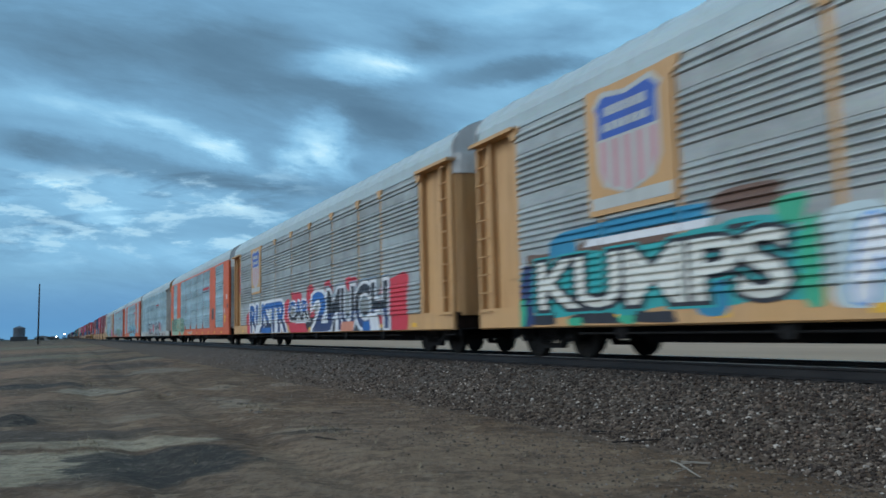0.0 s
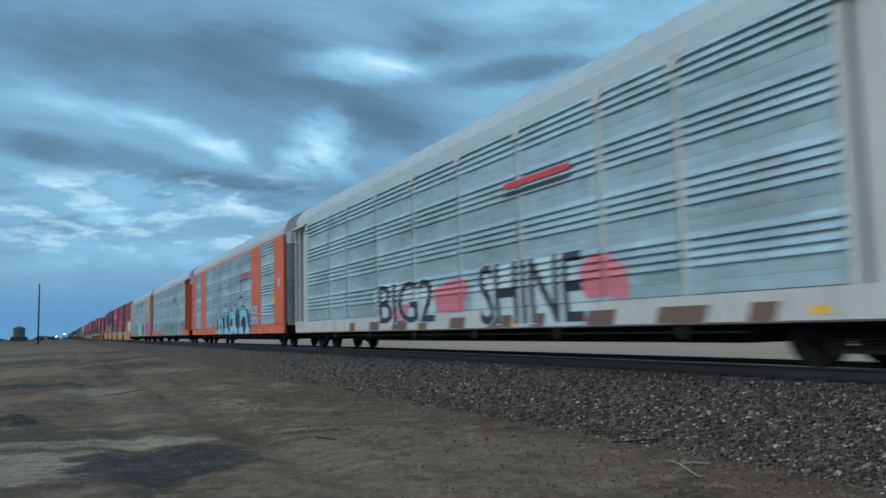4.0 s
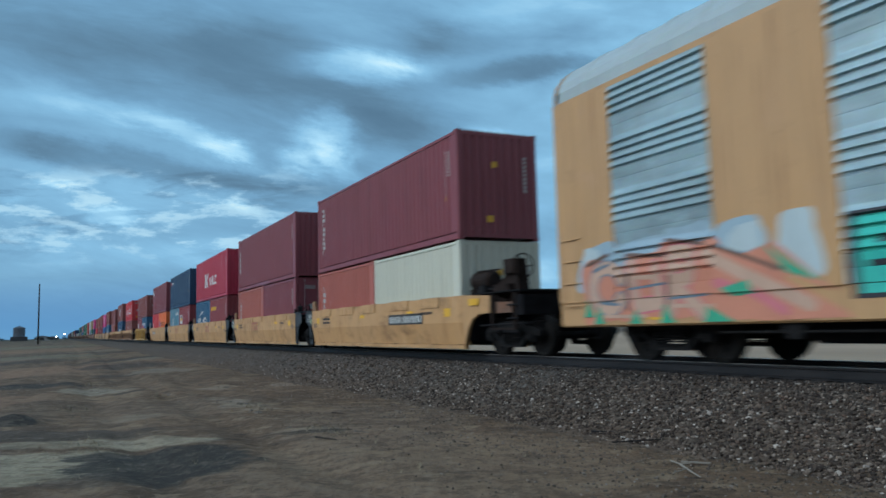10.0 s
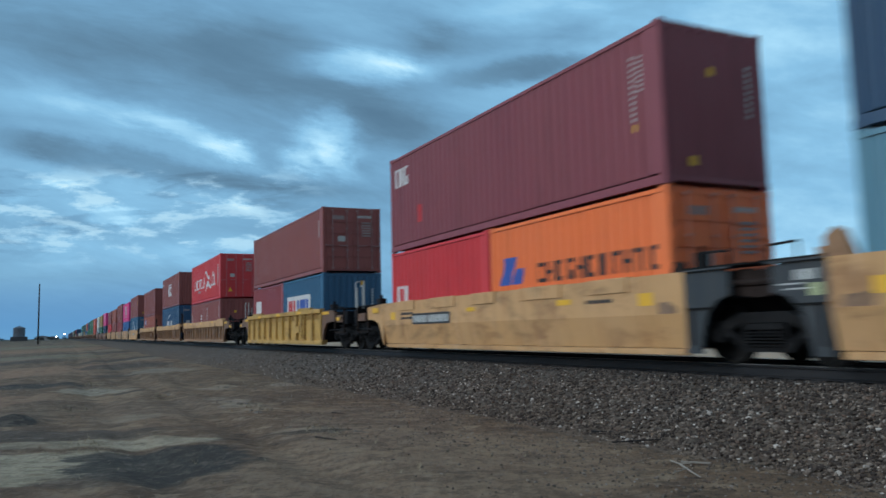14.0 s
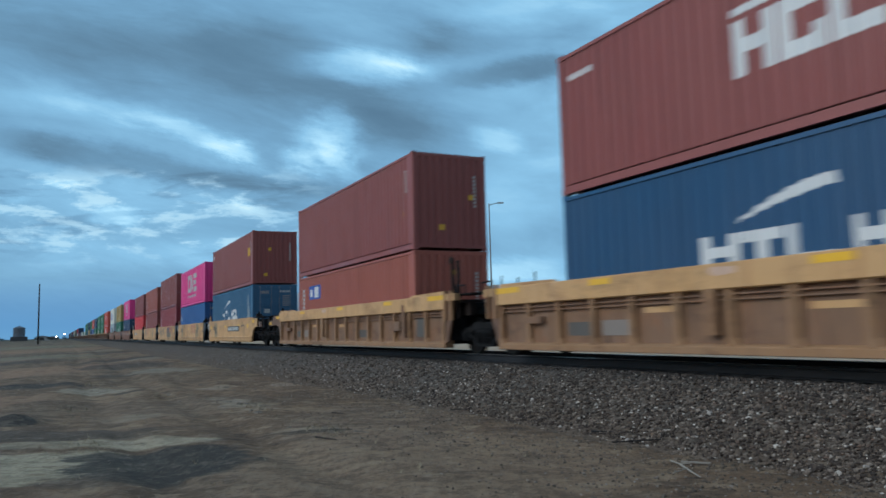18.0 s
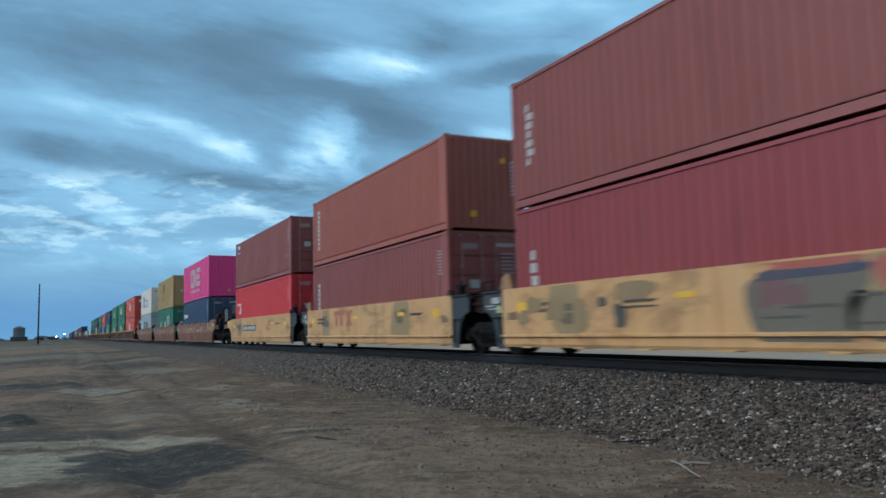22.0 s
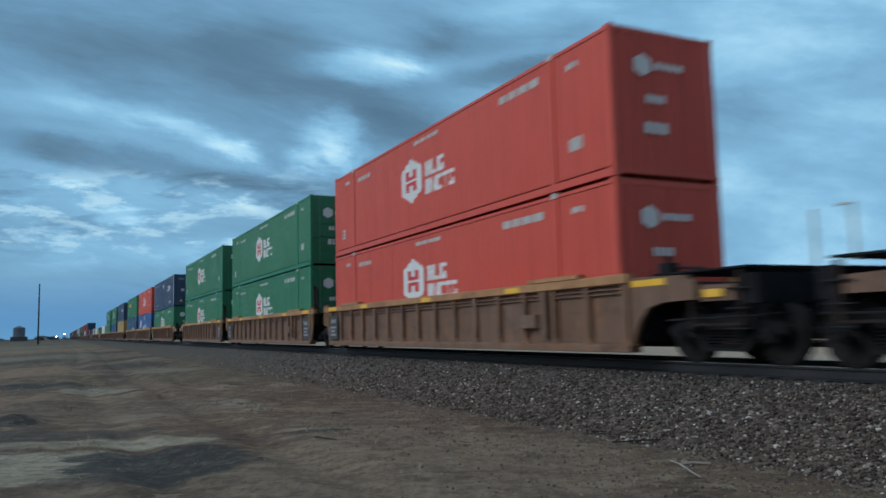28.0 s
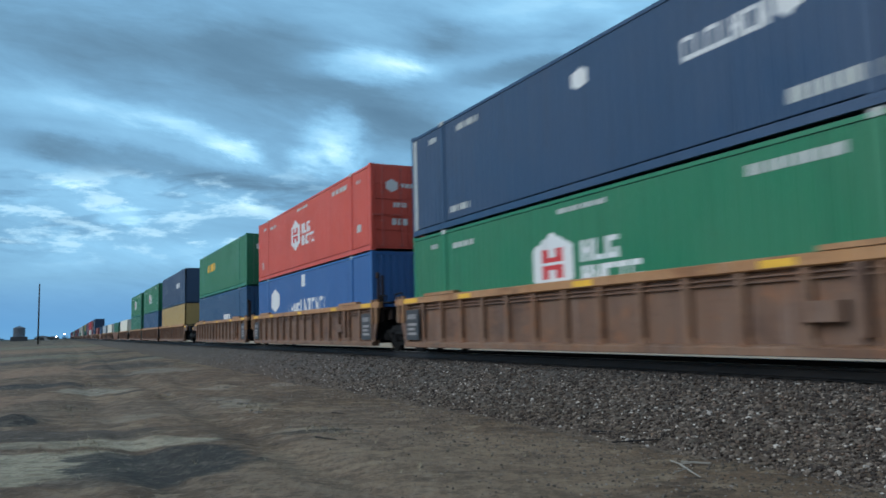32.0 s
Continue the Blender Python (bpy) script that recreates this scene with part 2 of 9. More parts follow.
# ---- geometry ----
class Geo:
    """Collects the faces of one mesh."""

    def __init__(self):
        self.v, self.f = [], []

    def add(self, verts, faces):
        n = len(self.v)
        self.v += [tuple(p) for p in verts]
        self.f += [tuple(i + n for i in f) for f in faces]
        return self

    def box(self, x0, x1, y0, y1, z0, z1, bevel=0.0):
        b = min(bevel, (x1 - x0) * 0.45, (y1 - y0) * 0.45)
        if b > 0:
            ring = [(x0 + b, y0), (x1 - b, y0), (x1, y0 + b), (x1, y1 - b), (x1 - b, y1), (x0 + b, y1), (x0, y1 - b), (x0, y0 + b)]
        else:
            ring = [(x0, y0), (x1, y0), (x1, y1), (x0, y1)]
        n = len(ring)
        vs = [(x, y, z0) for x, y in ring] + [(x, y, z1) for x, y in ring]
        fs = [tuple(range(n - 1, -1, -1)), tuple(range(n, 2 * n))] + [(i, (i + 1) % n, (i + 1) % n + n, i + n) for i in range(n)]
        return self.add(vs, fs)

    def extrude_x(self, yz, x0, x1, cap=True):
        """A closed outline in y, z (counter-clockwise seen from +x) drawn out along x."""
        n = len(yz)
        vs = [(x0, y, z) for y, z in yz] + [(x1, y, z) for y, z in yz]
        fs = [(i, (i + 1) % n, (i + 1) % n + n, i + n) for i in range(n)]
        if cap:
            fs += [tuple(range(n - 1, -1, -1)), tuple(range(n, 2 * n))]
        return self.add(vs, fs)

    def extrude_y(self, xz, y0, y1):
        n = len(xz)
        vs = [(x, y0, z) for x, z in xz] + [(x, y1, z) for x, z in xz]
        fs = [(i, i + n, (i + 1) % n + n, (i + 1) % n) for i in range(n)]
        fs += [tuple(range(n)), tuple(range(2 * n - 1, n - 1, -1))]
        return self.add(vs, fs)

    def extrude_z(self, xy, z0, z1):
        n = len(xy)
        vs = [(x, y, z0) for x, y in xy] + [(x, y, z1) for x, y in xy]
        fs = [(i, (i + 1) % n, (i + 1) % n + n, i + n) for i in range(n)]
        fs += [tuple(range(n - 1, -1, -1)), tuple(range(n, 2 * n))]
        return self.add(vs, fs)

    def tube(self, a, b, r, n=8, r2=None):
        a, b = Vector(a), Vector(b)
        d = (b - a).normalized()
        s = d.orthogonal().normalized()
        t = d.cross(s)
        r2 = r if r2 is None else r2
        vs = [a + (s * math.cos(6.28319 * i / n) + t * math.sin(6.28319 * i / n)) * r for i in range(n)]
        vs += [b + (s * math.cos(6.28319 * i / n) + t * math.sin(6.28319 * i / n)) * r2 for i in range(n)]
        fs = [(i, (i + 1) % n, (i + 1) % n + n, i + n) for i in range(n)]
        fs += [tuple(range(n - 1, -1, -1)), tuple(range(n, 2 * n))]
        return self.add(vs, fs)

    def lathe_y(self, rings, n=24, cx=0.0, cz=0.0):
        """A body of revolution about a line along y: rings of (y, radius)."""
        vs, fs = [], []
        for y, r in rings:
            vs += [(cx + r * math.cos(6.28319 * i / n), y, cz + r * math.sin(6.28319 * i / n)) for i in range(n)]
        for k in range(len(rings) - 1):
            fs += [(k * n + i, k * n + n + i, k * n + n + (i + 1) % n, k * n + (i + 1) % n) for i in range(n)]
        m = (len(rings) - 1) * n
        fs += [tuple(range(n)), tuple(range(m + n - 1, m - 1, -1))]
        return self.add(vs, fs)

    def sheet(self, xz, y):
        """Flat polygons in x, z on the plane y, facing -y."""
        return self.add([(x, y, z) for x, z in xz], [tuple(range(len(xz)))])

    def weld(self):
        """Let faces that touch share their corners."""
        seen, to, keep = {}, [], []
        for p in self.v:
            k = tuple(round(c, 4) for c in p)
            if k not in seen:
                seen[k] = len(keep)
                keep.append(p)
            to.append(seen[k])
        self.v = keep
        faces = []
        for f in self.f:
            ring = [to[i] for i in f]
            ring = [a for a, b in zip(ring, ring[1:] + ring[:1]) if a != b]
            if len(set(ring)) > 2 and len(set(ring)) == len(ring):
                faces.append(tuple(ring))
        self.f = faces
        return self

    def mesh(self, name, smooth=False):
        me = bpy.data.meshes.new(name)
        me.from_pydata(self.v, [], self.f)
        if smooth:
            me.polygons.foreach_set("use_smooth", [True] * len(me.polygons))
        me.update()
        return me


CACHE = {}


def cached(key, make):
    if key not in CACHE:
        CACHE[key] = make()
    return CACHE[key]


SPRAYED = ("marking", "stencil", "graffiti", "emblem")


def islands(me):
    """How many separate pieces a mesh has."""
    up = list(range(len(me.vertices)))

    def root(i):
        while up[i] != i:
            up[i] = up[up[i]]
            i = up[i]
        return i

    for f in me.polygons:
        first = root(f.vertices[0])
        for v in f.vertices[1:]:
            up[root(v)] = first
    return len({root(f.vertices[0]) for f in me.polygons})


def part(name, me, mat, parent=None, label="", at=None):
    """One mesh object under a thing or a part; alike parts share the mesh and carry their own material."""
    if isinstance(me, Geo):
        me = me.mesh(name)
    if not me.materials:
        me.materials.append(mat)
    ob = new(name, me)
    if me.materials[0] is not mat:
        ob.material_slots[0].link = "OBJECT"
        ob.material_slots[0].material = mat
    if parent:
        ob.parent = parent
    if at is not None:
        ob.matrix_basis = at
    if label:
        ob["label"] = label
    if name in SPRAYED and islands(me) > 1:
        tagged(ob, kind="stuff")
    return ob


TURN = Matrix.Rotation(math.pi, 4, "Z")
ROLLING = []  # (thing, where it stands at the start)


def vehicle(name, x, label, category, group, z=0.0):
    root = new(name)
    root.empty_display_size = 0.3
    tagged(root, label, category, group)
    root.matrix_basis = pose(x, TRACK_Y, z)
    ROLLING.append((root, x, z))
    return root


# ---- sky ----
def sky_backdrop():
    """Far sheet of evening cloud around the view; it drifts slowly."""
    g = Geo()
    rows, cols, radius = 20, 44, 2800.0
    for i in range(rows + 1):
        el = radians(-4 + 74 * i / rows)
        for j in range(cols + 1):
            az = radians(58 + 190 * j / cols)
            g.v.append((radius * math.cos(el) * math.cos(az), radius * math.cos(el) * math.sin(az), radius * math.sin(el)))
    w = cols + 1
    g.f = [(i * w + j, i * w + j + 1, (i + 1) * w + j + 1, (i + 1) * w + j) for i in range(rows) for j in range(cols)]
    n = Nodes("evening_cloud")
    tree = n.tree
    tree.nodes.remove(n.bsdf)

    def dot(vec):
        d = tree.nodes.new("ShaderNodeVectorMath")
        d.operation = "DOT_PRODUCT"
        n.link(n.coord, d.inputs[0])
        d.inputs[1].default_value = vec
        return d.outputs["Value"]

    fw = dot((-0.8922, 0.4400, 0.1022))
    u0 = n.math("DIVIDE", dot((0.4399, 0.8977, -0.0247)), fw)
    v0 = n.math("DIVIDE", dot((0.1026, -0.0229, 0.9945)), fw)
    # u to the right, v up, over the stretch of sky that is seen
    comb = tree.nodes.new("ShaderNodeCombineXYZ")
    n.link(u0, comb.inputs[0])
    n.link(v0, comb.inputs[1])
    plane = comb.outputs[0]
    lean = tree.nodes.new("ShaderNodeCombineXYZ")
    n.link(u0, lean.inputs[0])
    n.link(n.math("ADD", v0, n.math("MULTIPLY", u0, 0.20)), lean.inputs[1])
    lean = lean.outputs[0]

    def about(value, gain):
        return n.math("MULTIPLY", n.math("SUBTRACT", value, 0.5), gain)

    def soft(value, lo, hi):
        m = tree.nodes.new("ShaderNodeMapRange")
        m.interpolation_type = "SMOOTHSTEP"
        m.inputs["From Min"].default_value, m.inputs["From Max"].default_value = lo, hi
        n.link(value, m.inputs["Value"])
        return m.outputs["Result"]

    u = n.math("ADD", u0, about(n.noise(plane, 7.0, 7, 0.62), 0.085))
    v = n.math("ADD", v0, about(n.noise(lean, 8.5, 8, 0.66, stretch=(0.6, 1.7, 1)), 0.060))
    shred = n.noise(lean, 9.0, 8, 0.64, stretch=(0.55, 2.2, 1), distort=0.6)
    level = n.math("ADD", 0.490, about(n.noise(lean, 2.8, 8, 0.60, stretch=(0.62, 2.0, 1), distort=0.5), 0.50))
    level = n.math("ADD", level, about(shred, 0.32))
    level = n.math("ADD", level, about(n.noise(lean, 30.0, 5, 0.6, stretch=(0.4, 1.9, 1), distort=0.4), 0.06))
    # towards the right the cloud is rounder and more broken
    puffy = n.math("ADD", 0.55, about(n.noise(plane, 5.2, 8, 0.56, stretch=(0.62, 1.7, 1), distort=0.25), 1.05))
    puffy = n.math("ADD", puffy, about(n.noise(plane, 14.0, 7, 0.60, stretch=(0.7, 1.5, 1), distort=0.2), 0.24))
    side = soft(u0, 0.0, 0.16)
    level = n.math("ADD", n.math("MULTIPLY", level, n.math("SUBTRACT", 1.0, side)), n.math("MULTIPLY", puffy, side))
    # broad clouds and openings: centre u, v, half widths, lean, weight
    for cu, cv, ru, rv, slope, weight in SKY_PATCHES:
        du = n.math("SUBTRACT", u, cu)
        dv = n.math("ADD", n.math("SUBTRACT", v, cv), n.math("MULTIPLY", du, slope))
        a = n.math("POWER", n.math("ABSOLUTE", n.math("DIVIDE", du, ru)), 2.0)
        b = n.math("POWER", n.math("ABSOLUTE", n.math("DIVIDE", dv, rv)), 2.0)
        hill = n.math("POWER", 2.71828, n.math("MULTIPLY", n.math("ADD", a, b), -1.0))
        if weight > 0.17:
            hill = soft(n.math("ADD", hill, about(shred, 0.9)), 0.14, 0.95)
        elif weight < -0.2:
            hill = soft(n.math("ADD", hill, about(shred, 0.9)), 0.05, 0.95)
        level = n.math("ADD", level, n.math("MULTIPLY", hill, weight))
    # small broken puffs low on the left
    zone = n.math("MULTIPLY", n.math("MULTIPLY", soft(v0, -0.03, 0.02), soft(v0, 0.115, 0.08)), soft(u0, -0.12, -0.26))
    puff = soft(n.noise(plane, 15.0, 9, 0.62, stretch=(0.62, 2.3, 1), distort=0.2), 0.49, 0.61)
    puff = n.math("MULTIPLY", puff, zone)
    gap = n.math("MULTIPLY", soft(n.noise(plane, 10.0, 7, 0.60, stretch=(0.6, 2.8, 1), distort=0.6), 0.50, 0.38), zone)
    level = n.math("SUBTRACT", n.math("ADD", level, n.math("MULTIPLY", puff, 0.20)), n.math("MULTIPLY", gap, 0.16))
    col = n.ramp(level, [(0.0, (0.074, 0.152, 0.238)), (0.25, (0.116, 0.234, 0.355)), (0.45, (0.171, 0.364, 0.558)), (0.66, (0.249, 0.525, 0.770)), (0.86, (0.41, 0.735, 0.96)), (1.0, (0.63, 0.90, 1.0))])
    col = n.mix(n.math("MULTIPLY", puff, 0.35), col, (0.56, 0.76, 0.84))
    # clear deep blue low over the horizon, fading to the right
    low = n.math("MULTIPLY", n.span(v0, -0.035, -0.10), n.span(u0, 0.02, -0.38))
    col = n.mix(low, col, n.mix(n.span(v0, -0.06, -0.115), (0.092, 0.265, 0.55), (0.130, 0.335, 0.590)))
    em = tree.nodes.new("ShaderNodeEmission")
    n.link(col, em.inputs["Color"])
    em.inputs["Strength"].default_value = 1.0
    n.link(em.outputs[0], tree.nodes["Material Output"].inputs["Surface"])
    n.mat.cycles.emission_sampling = "NONE"
    ob = part("backdrop", g.mesh("backdrop", True), n.mat, label="heavy blue-grey evening cloud with pale openings")
    ob.matrix_basis = Matrix.Translation(EYE)
    return tagged(ob, category="sky", kind="structure")


SKY_PATCHES = [
    (-0.100, 0.236, 0.080, 0.026, 0.10, 0.26), (-0.070, 0.243, 0.055, 0.012, 0.10, 0.16), (-0.060, 0.232, 0.050, 0.010, 0.10, 0.16),
    (-0.150, 0.140, 0.046, 0.040, 0.10, 0.33), (-0.132, 0.116, 0.036, 0.020, 0.70, 0.20), (-0.180, 0.112, 0.035, 0.012, 0.25, 0.24), (-0.321, 0.147, 0.095, 0.017, 0.30, 0.25), (-0.275, 0.128, 0.046, 0.012, 0.25, 0.24),
    (-0.460, 0.188, 0.100, 0.020, 0.28, 0.10), (0.110, 0.230, 0.120, 0.018, -0.12, -0.28), (0.060, 0.300, 0.060, 0.020, 0.00, 0.16), (-0.397, 0.183,
    0.058, 0.012, 0.22, 0.10), (-0.492, 0.189, 0.124, 0.016, 0.12, 0.10), (-0.427, 0.056, 0.168, 0.045, 0.00, 0.16), (-0.489, 0.087, 0.029, 0.007,
    0.10, 0.22), (-0.423, 0.043, 0.044, 0.013, 0.05, 0.28), (-0.251, 0.055, 0.022, 0.009, 0.10, 0.22), (-0.558, 0.065, 0.029, 0.007, 0.00, 0.15),
    (-0.390, 0.109, 0.190, 0.020, 0.20, -0.24), (-0.193, 0.085, 0.110, 0.012, 0.12, -0.20), (-0.164, 0.202, 0.185, 0.048, 0.25, -0.19), (-0.463,
    0.262, 0.215, 0.045, 0.10, -0.17), (-0.061, 0.158, 0.073, 0.033, 0.25, -0.20), (-0.010, 0.265, 0.044, 0.026, 0.00, -0.20), (-0.240, 0.277, 0.088,
    0.025, 0.00, -0.14), (-0.529, 0.131, 0.058, 0.015, 0.10, -0.12), (-0.354, -0.007, 0.241, 0.020, 0.00, 0.16), (0.070, 0.140, 0.040, 0.020, 0.20,
    0.20), (0.070, 0.052, 0.066, 0.058, 0.00, 0.16), (0.063, -0.027, 0.117, 0.016, 0.00, 0.22), (0.085, 0.271, 0.095, 0.029, 0.00, -0.14), (0.165,
    0.293, 0.051, 0.022, 0.00, -0.06), (0.340, 0.227, 0.190, 0.088, 0.00, 0.02), (0.377, 0.191, 0.080, 0.033, 0.30, -0.12), (0.486, 0.081, 0.146,
    0.080, 0.00, 0.10), (0.289, 0.103, 0.044, 0.044, 0.00, 0.08), (0.538, 0.220, 0.088, 0.029, 0.20, -0.12),
    (0.360, 0.260, 0.340, 0.240, 0.00, 0.13), (-0.430, 0.300, 0.280, 0.110, 0.00, -0.04),
]
BACKDROP = sky_backdrop()


# ---- ground ----
def ground_material():
    n = Nodes("bare_dirt")
    sep = n.tree.nodes.new("ShaderNodeSeparateXYZ")
    n.link(n.coord, sep.inputs[0])
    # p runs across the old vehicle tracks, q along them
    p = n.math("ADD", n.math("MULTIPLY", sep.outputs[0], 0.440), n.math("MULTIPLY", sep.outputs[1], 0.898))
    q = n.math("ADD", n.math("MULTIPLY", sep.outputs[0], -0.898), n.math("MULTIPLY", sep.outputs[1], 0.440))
    comb = n.tree.nodes.new("ShaderNodeCombineXYZ")
    n.link(p, comb.inputs[0])
    n.link(q, comb.inputs[1])
    n.link(sep.outputs[2], comb.inputs[2])
    vec = comb.outputs[0]
    a = n.noise(vec, 0.20, 8, 0.66, stretch=(1.0, 0.8, 1))
    b = n.noise(vec, 1.1, 8, 0.70, stretch=(0.8, 1.2, 1), distort=0.4)
    fine = n.noise(vec, 22, 6, 0.75)
    crumb = n.noise(vec, 6.0, 7, 0.72)
    grit = n.voronoi(vec, 38)
    flake = n.noise(vec, 1.9, 9, 0.68, stretch=(0.75, 1.1, 1), distort=0.15)
    col = n.ramp(a, [(0.34, (0.056, 0.037, 0.026)), (0.45, (0.093, 0.062, 0.042)), (0.55, (0.122, 0.082, 0.056)), (0.66, (0.167, 0.116, 0.080))])
    col = n.mix(n.span(b, 0.53, 0.62, 0, 0.60), col, (0.194, 0.145, 0.101))
    col = n.mix(n.span(b, 0.46, 0.36, 0, 0.75), col, (0.043, 0.032, 0.023))
    col = n.mix(n.span(flake, 0.57, 0.62, 0, 0.60), col, (0.203, 0.159, 0.118))
    col = n.mix(n.span(flake, 0.42, 0.38, 0, 0.75), col, (0.037, 0.026, 0.022))
    far = n.noise(vec, 0.105, 9, 0.70, stretch=(1.3, 0.42, 1), distort=0.3)
    back = n.span(q, 22, 60)
    col = n.mix(n.math("MULTIPLY", back, n.span(far, 0.50, 0.62, 0, 0.6)), col, (0.165, 0.110, 0.075))
    col = n.mix(n.math("MULTIPLY", back, n.span(far, 0.47, 0.38, 0, 0.8)), col, (0.136, 0.120, 0.077))
    rut = n.noise(vec, 0.16, 9, 0.70, stretch=(1.4, 0.5, 1), distort=0.5)
    col = n.mix(n.math("MULTIPLY", back, n.span(rut, 0.53, 0.58, 0, 0.7)), col, (0.045, 0.035, 0.030))
    col = n.mix(n.math("MULTIPLY", back, n.span(rut, 0.44, 0.39, 0, 0.6)), col, (0.185, 0.150, 0.124))
    rough_edge = n.math("MULTIPLY", n.math("SUBTRACT", n.noise(vec, 1.9, 10, 0.74, stretch=(0.7, 1.1, 1)), 0.5), 3.0)
    broken = n.span(n.noise(vec, 2.4, 9, 0.75, stretch=(0.55, 1.3, 1)), 0.36, 0.50, 0.25, 1.0)
    # damp hollows and dry crusts: x, y, half sizes across and along, colour, weight
    for cx, cy, rp, rq, tint, weight in DIRT_STAINS:
        ep = n.math("DIVIDE", n.math("SUBTRACT", p, cx * 0.440 + cy * 0.898), rp)
        eq = n.math("DIVIDE", n.math("SUBTRACT", q, cx * -0.898 + cy * 0.440), rq)
        d = n.math("ADD", n.math("ADD", n.math("MULTIPLY", ep, ep), n.math("MULTIPLY", eq, eq)), rough_edge)
        hold = n.span(d, 1.25, 0.82, 0, weight)
        col = n.mix(n.math("MULTIPLY", hold, broken) if tint[0] > 0.08 else hold, col, tint)
    clod = n.noise(vec, 2.9, 9, 0.74, stretch=(0.8, 1.0, 1))
    col = n.mix(n.span(clod, 0.52, 0.56, 0.0, 0.52), col, n.mix(0.55, col, (0.015, 0.013, 0.013)))
    col = n.mix(n.span(clod, 0.45, 0.41, 0.0, 0.46), col, n.mix(0.5, col, (0.198, 0.166, 0.142)))
    col = n.mix(n.span(crumb, 0.51, 0.58, 0.0, 0.52), col, n.mix(0.55, col, (0.016, 0.014, 0.014)))
    col = n.mix(n.span(crumb, 0.43, 0.36, 0.0, 0.42), col, n.mix(0.6, col, (0.212, 0.182, 0.159)))
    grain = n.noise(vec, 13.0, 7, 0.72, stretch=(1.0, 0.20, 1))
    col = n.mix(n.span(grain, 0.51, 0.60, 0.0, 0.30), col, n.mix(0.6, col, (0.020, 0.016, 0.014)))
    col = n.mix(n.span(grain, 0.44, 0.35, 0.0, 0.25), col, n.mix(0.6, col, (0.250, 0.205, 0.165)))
    col = n.mix(n.span(fine, 0.49, 0.60, 0.0, 0.40), col, n.mix(0.55, col, (0.018, 0.015, 0.014)))
    col = n.mix(n.span(fine, 0.40, 0.32, 0.0, 0.32), col, n.mix(0.6, col, (0.228, 0.197, 0.171)))
    col = n.mix(n.span(grit[0], 0.18, 0.02, 0, 0.35), col, grit[1], "SOFT_LIGHT")
    col = n.mix(1.0, col, (1.32, 1.27, 1.13), "MULTIPLY")
    h = n.math("ADD", n.math("MULTIPLY", fine, 0.45), n.math("ADD", n.math("MULTIPLY", crumb, 0.9), n.math("MULTIPLY", clod, 0.5)))
    n.bump(h, 0.85, 0.045)
    return n.done(col, 0.95)


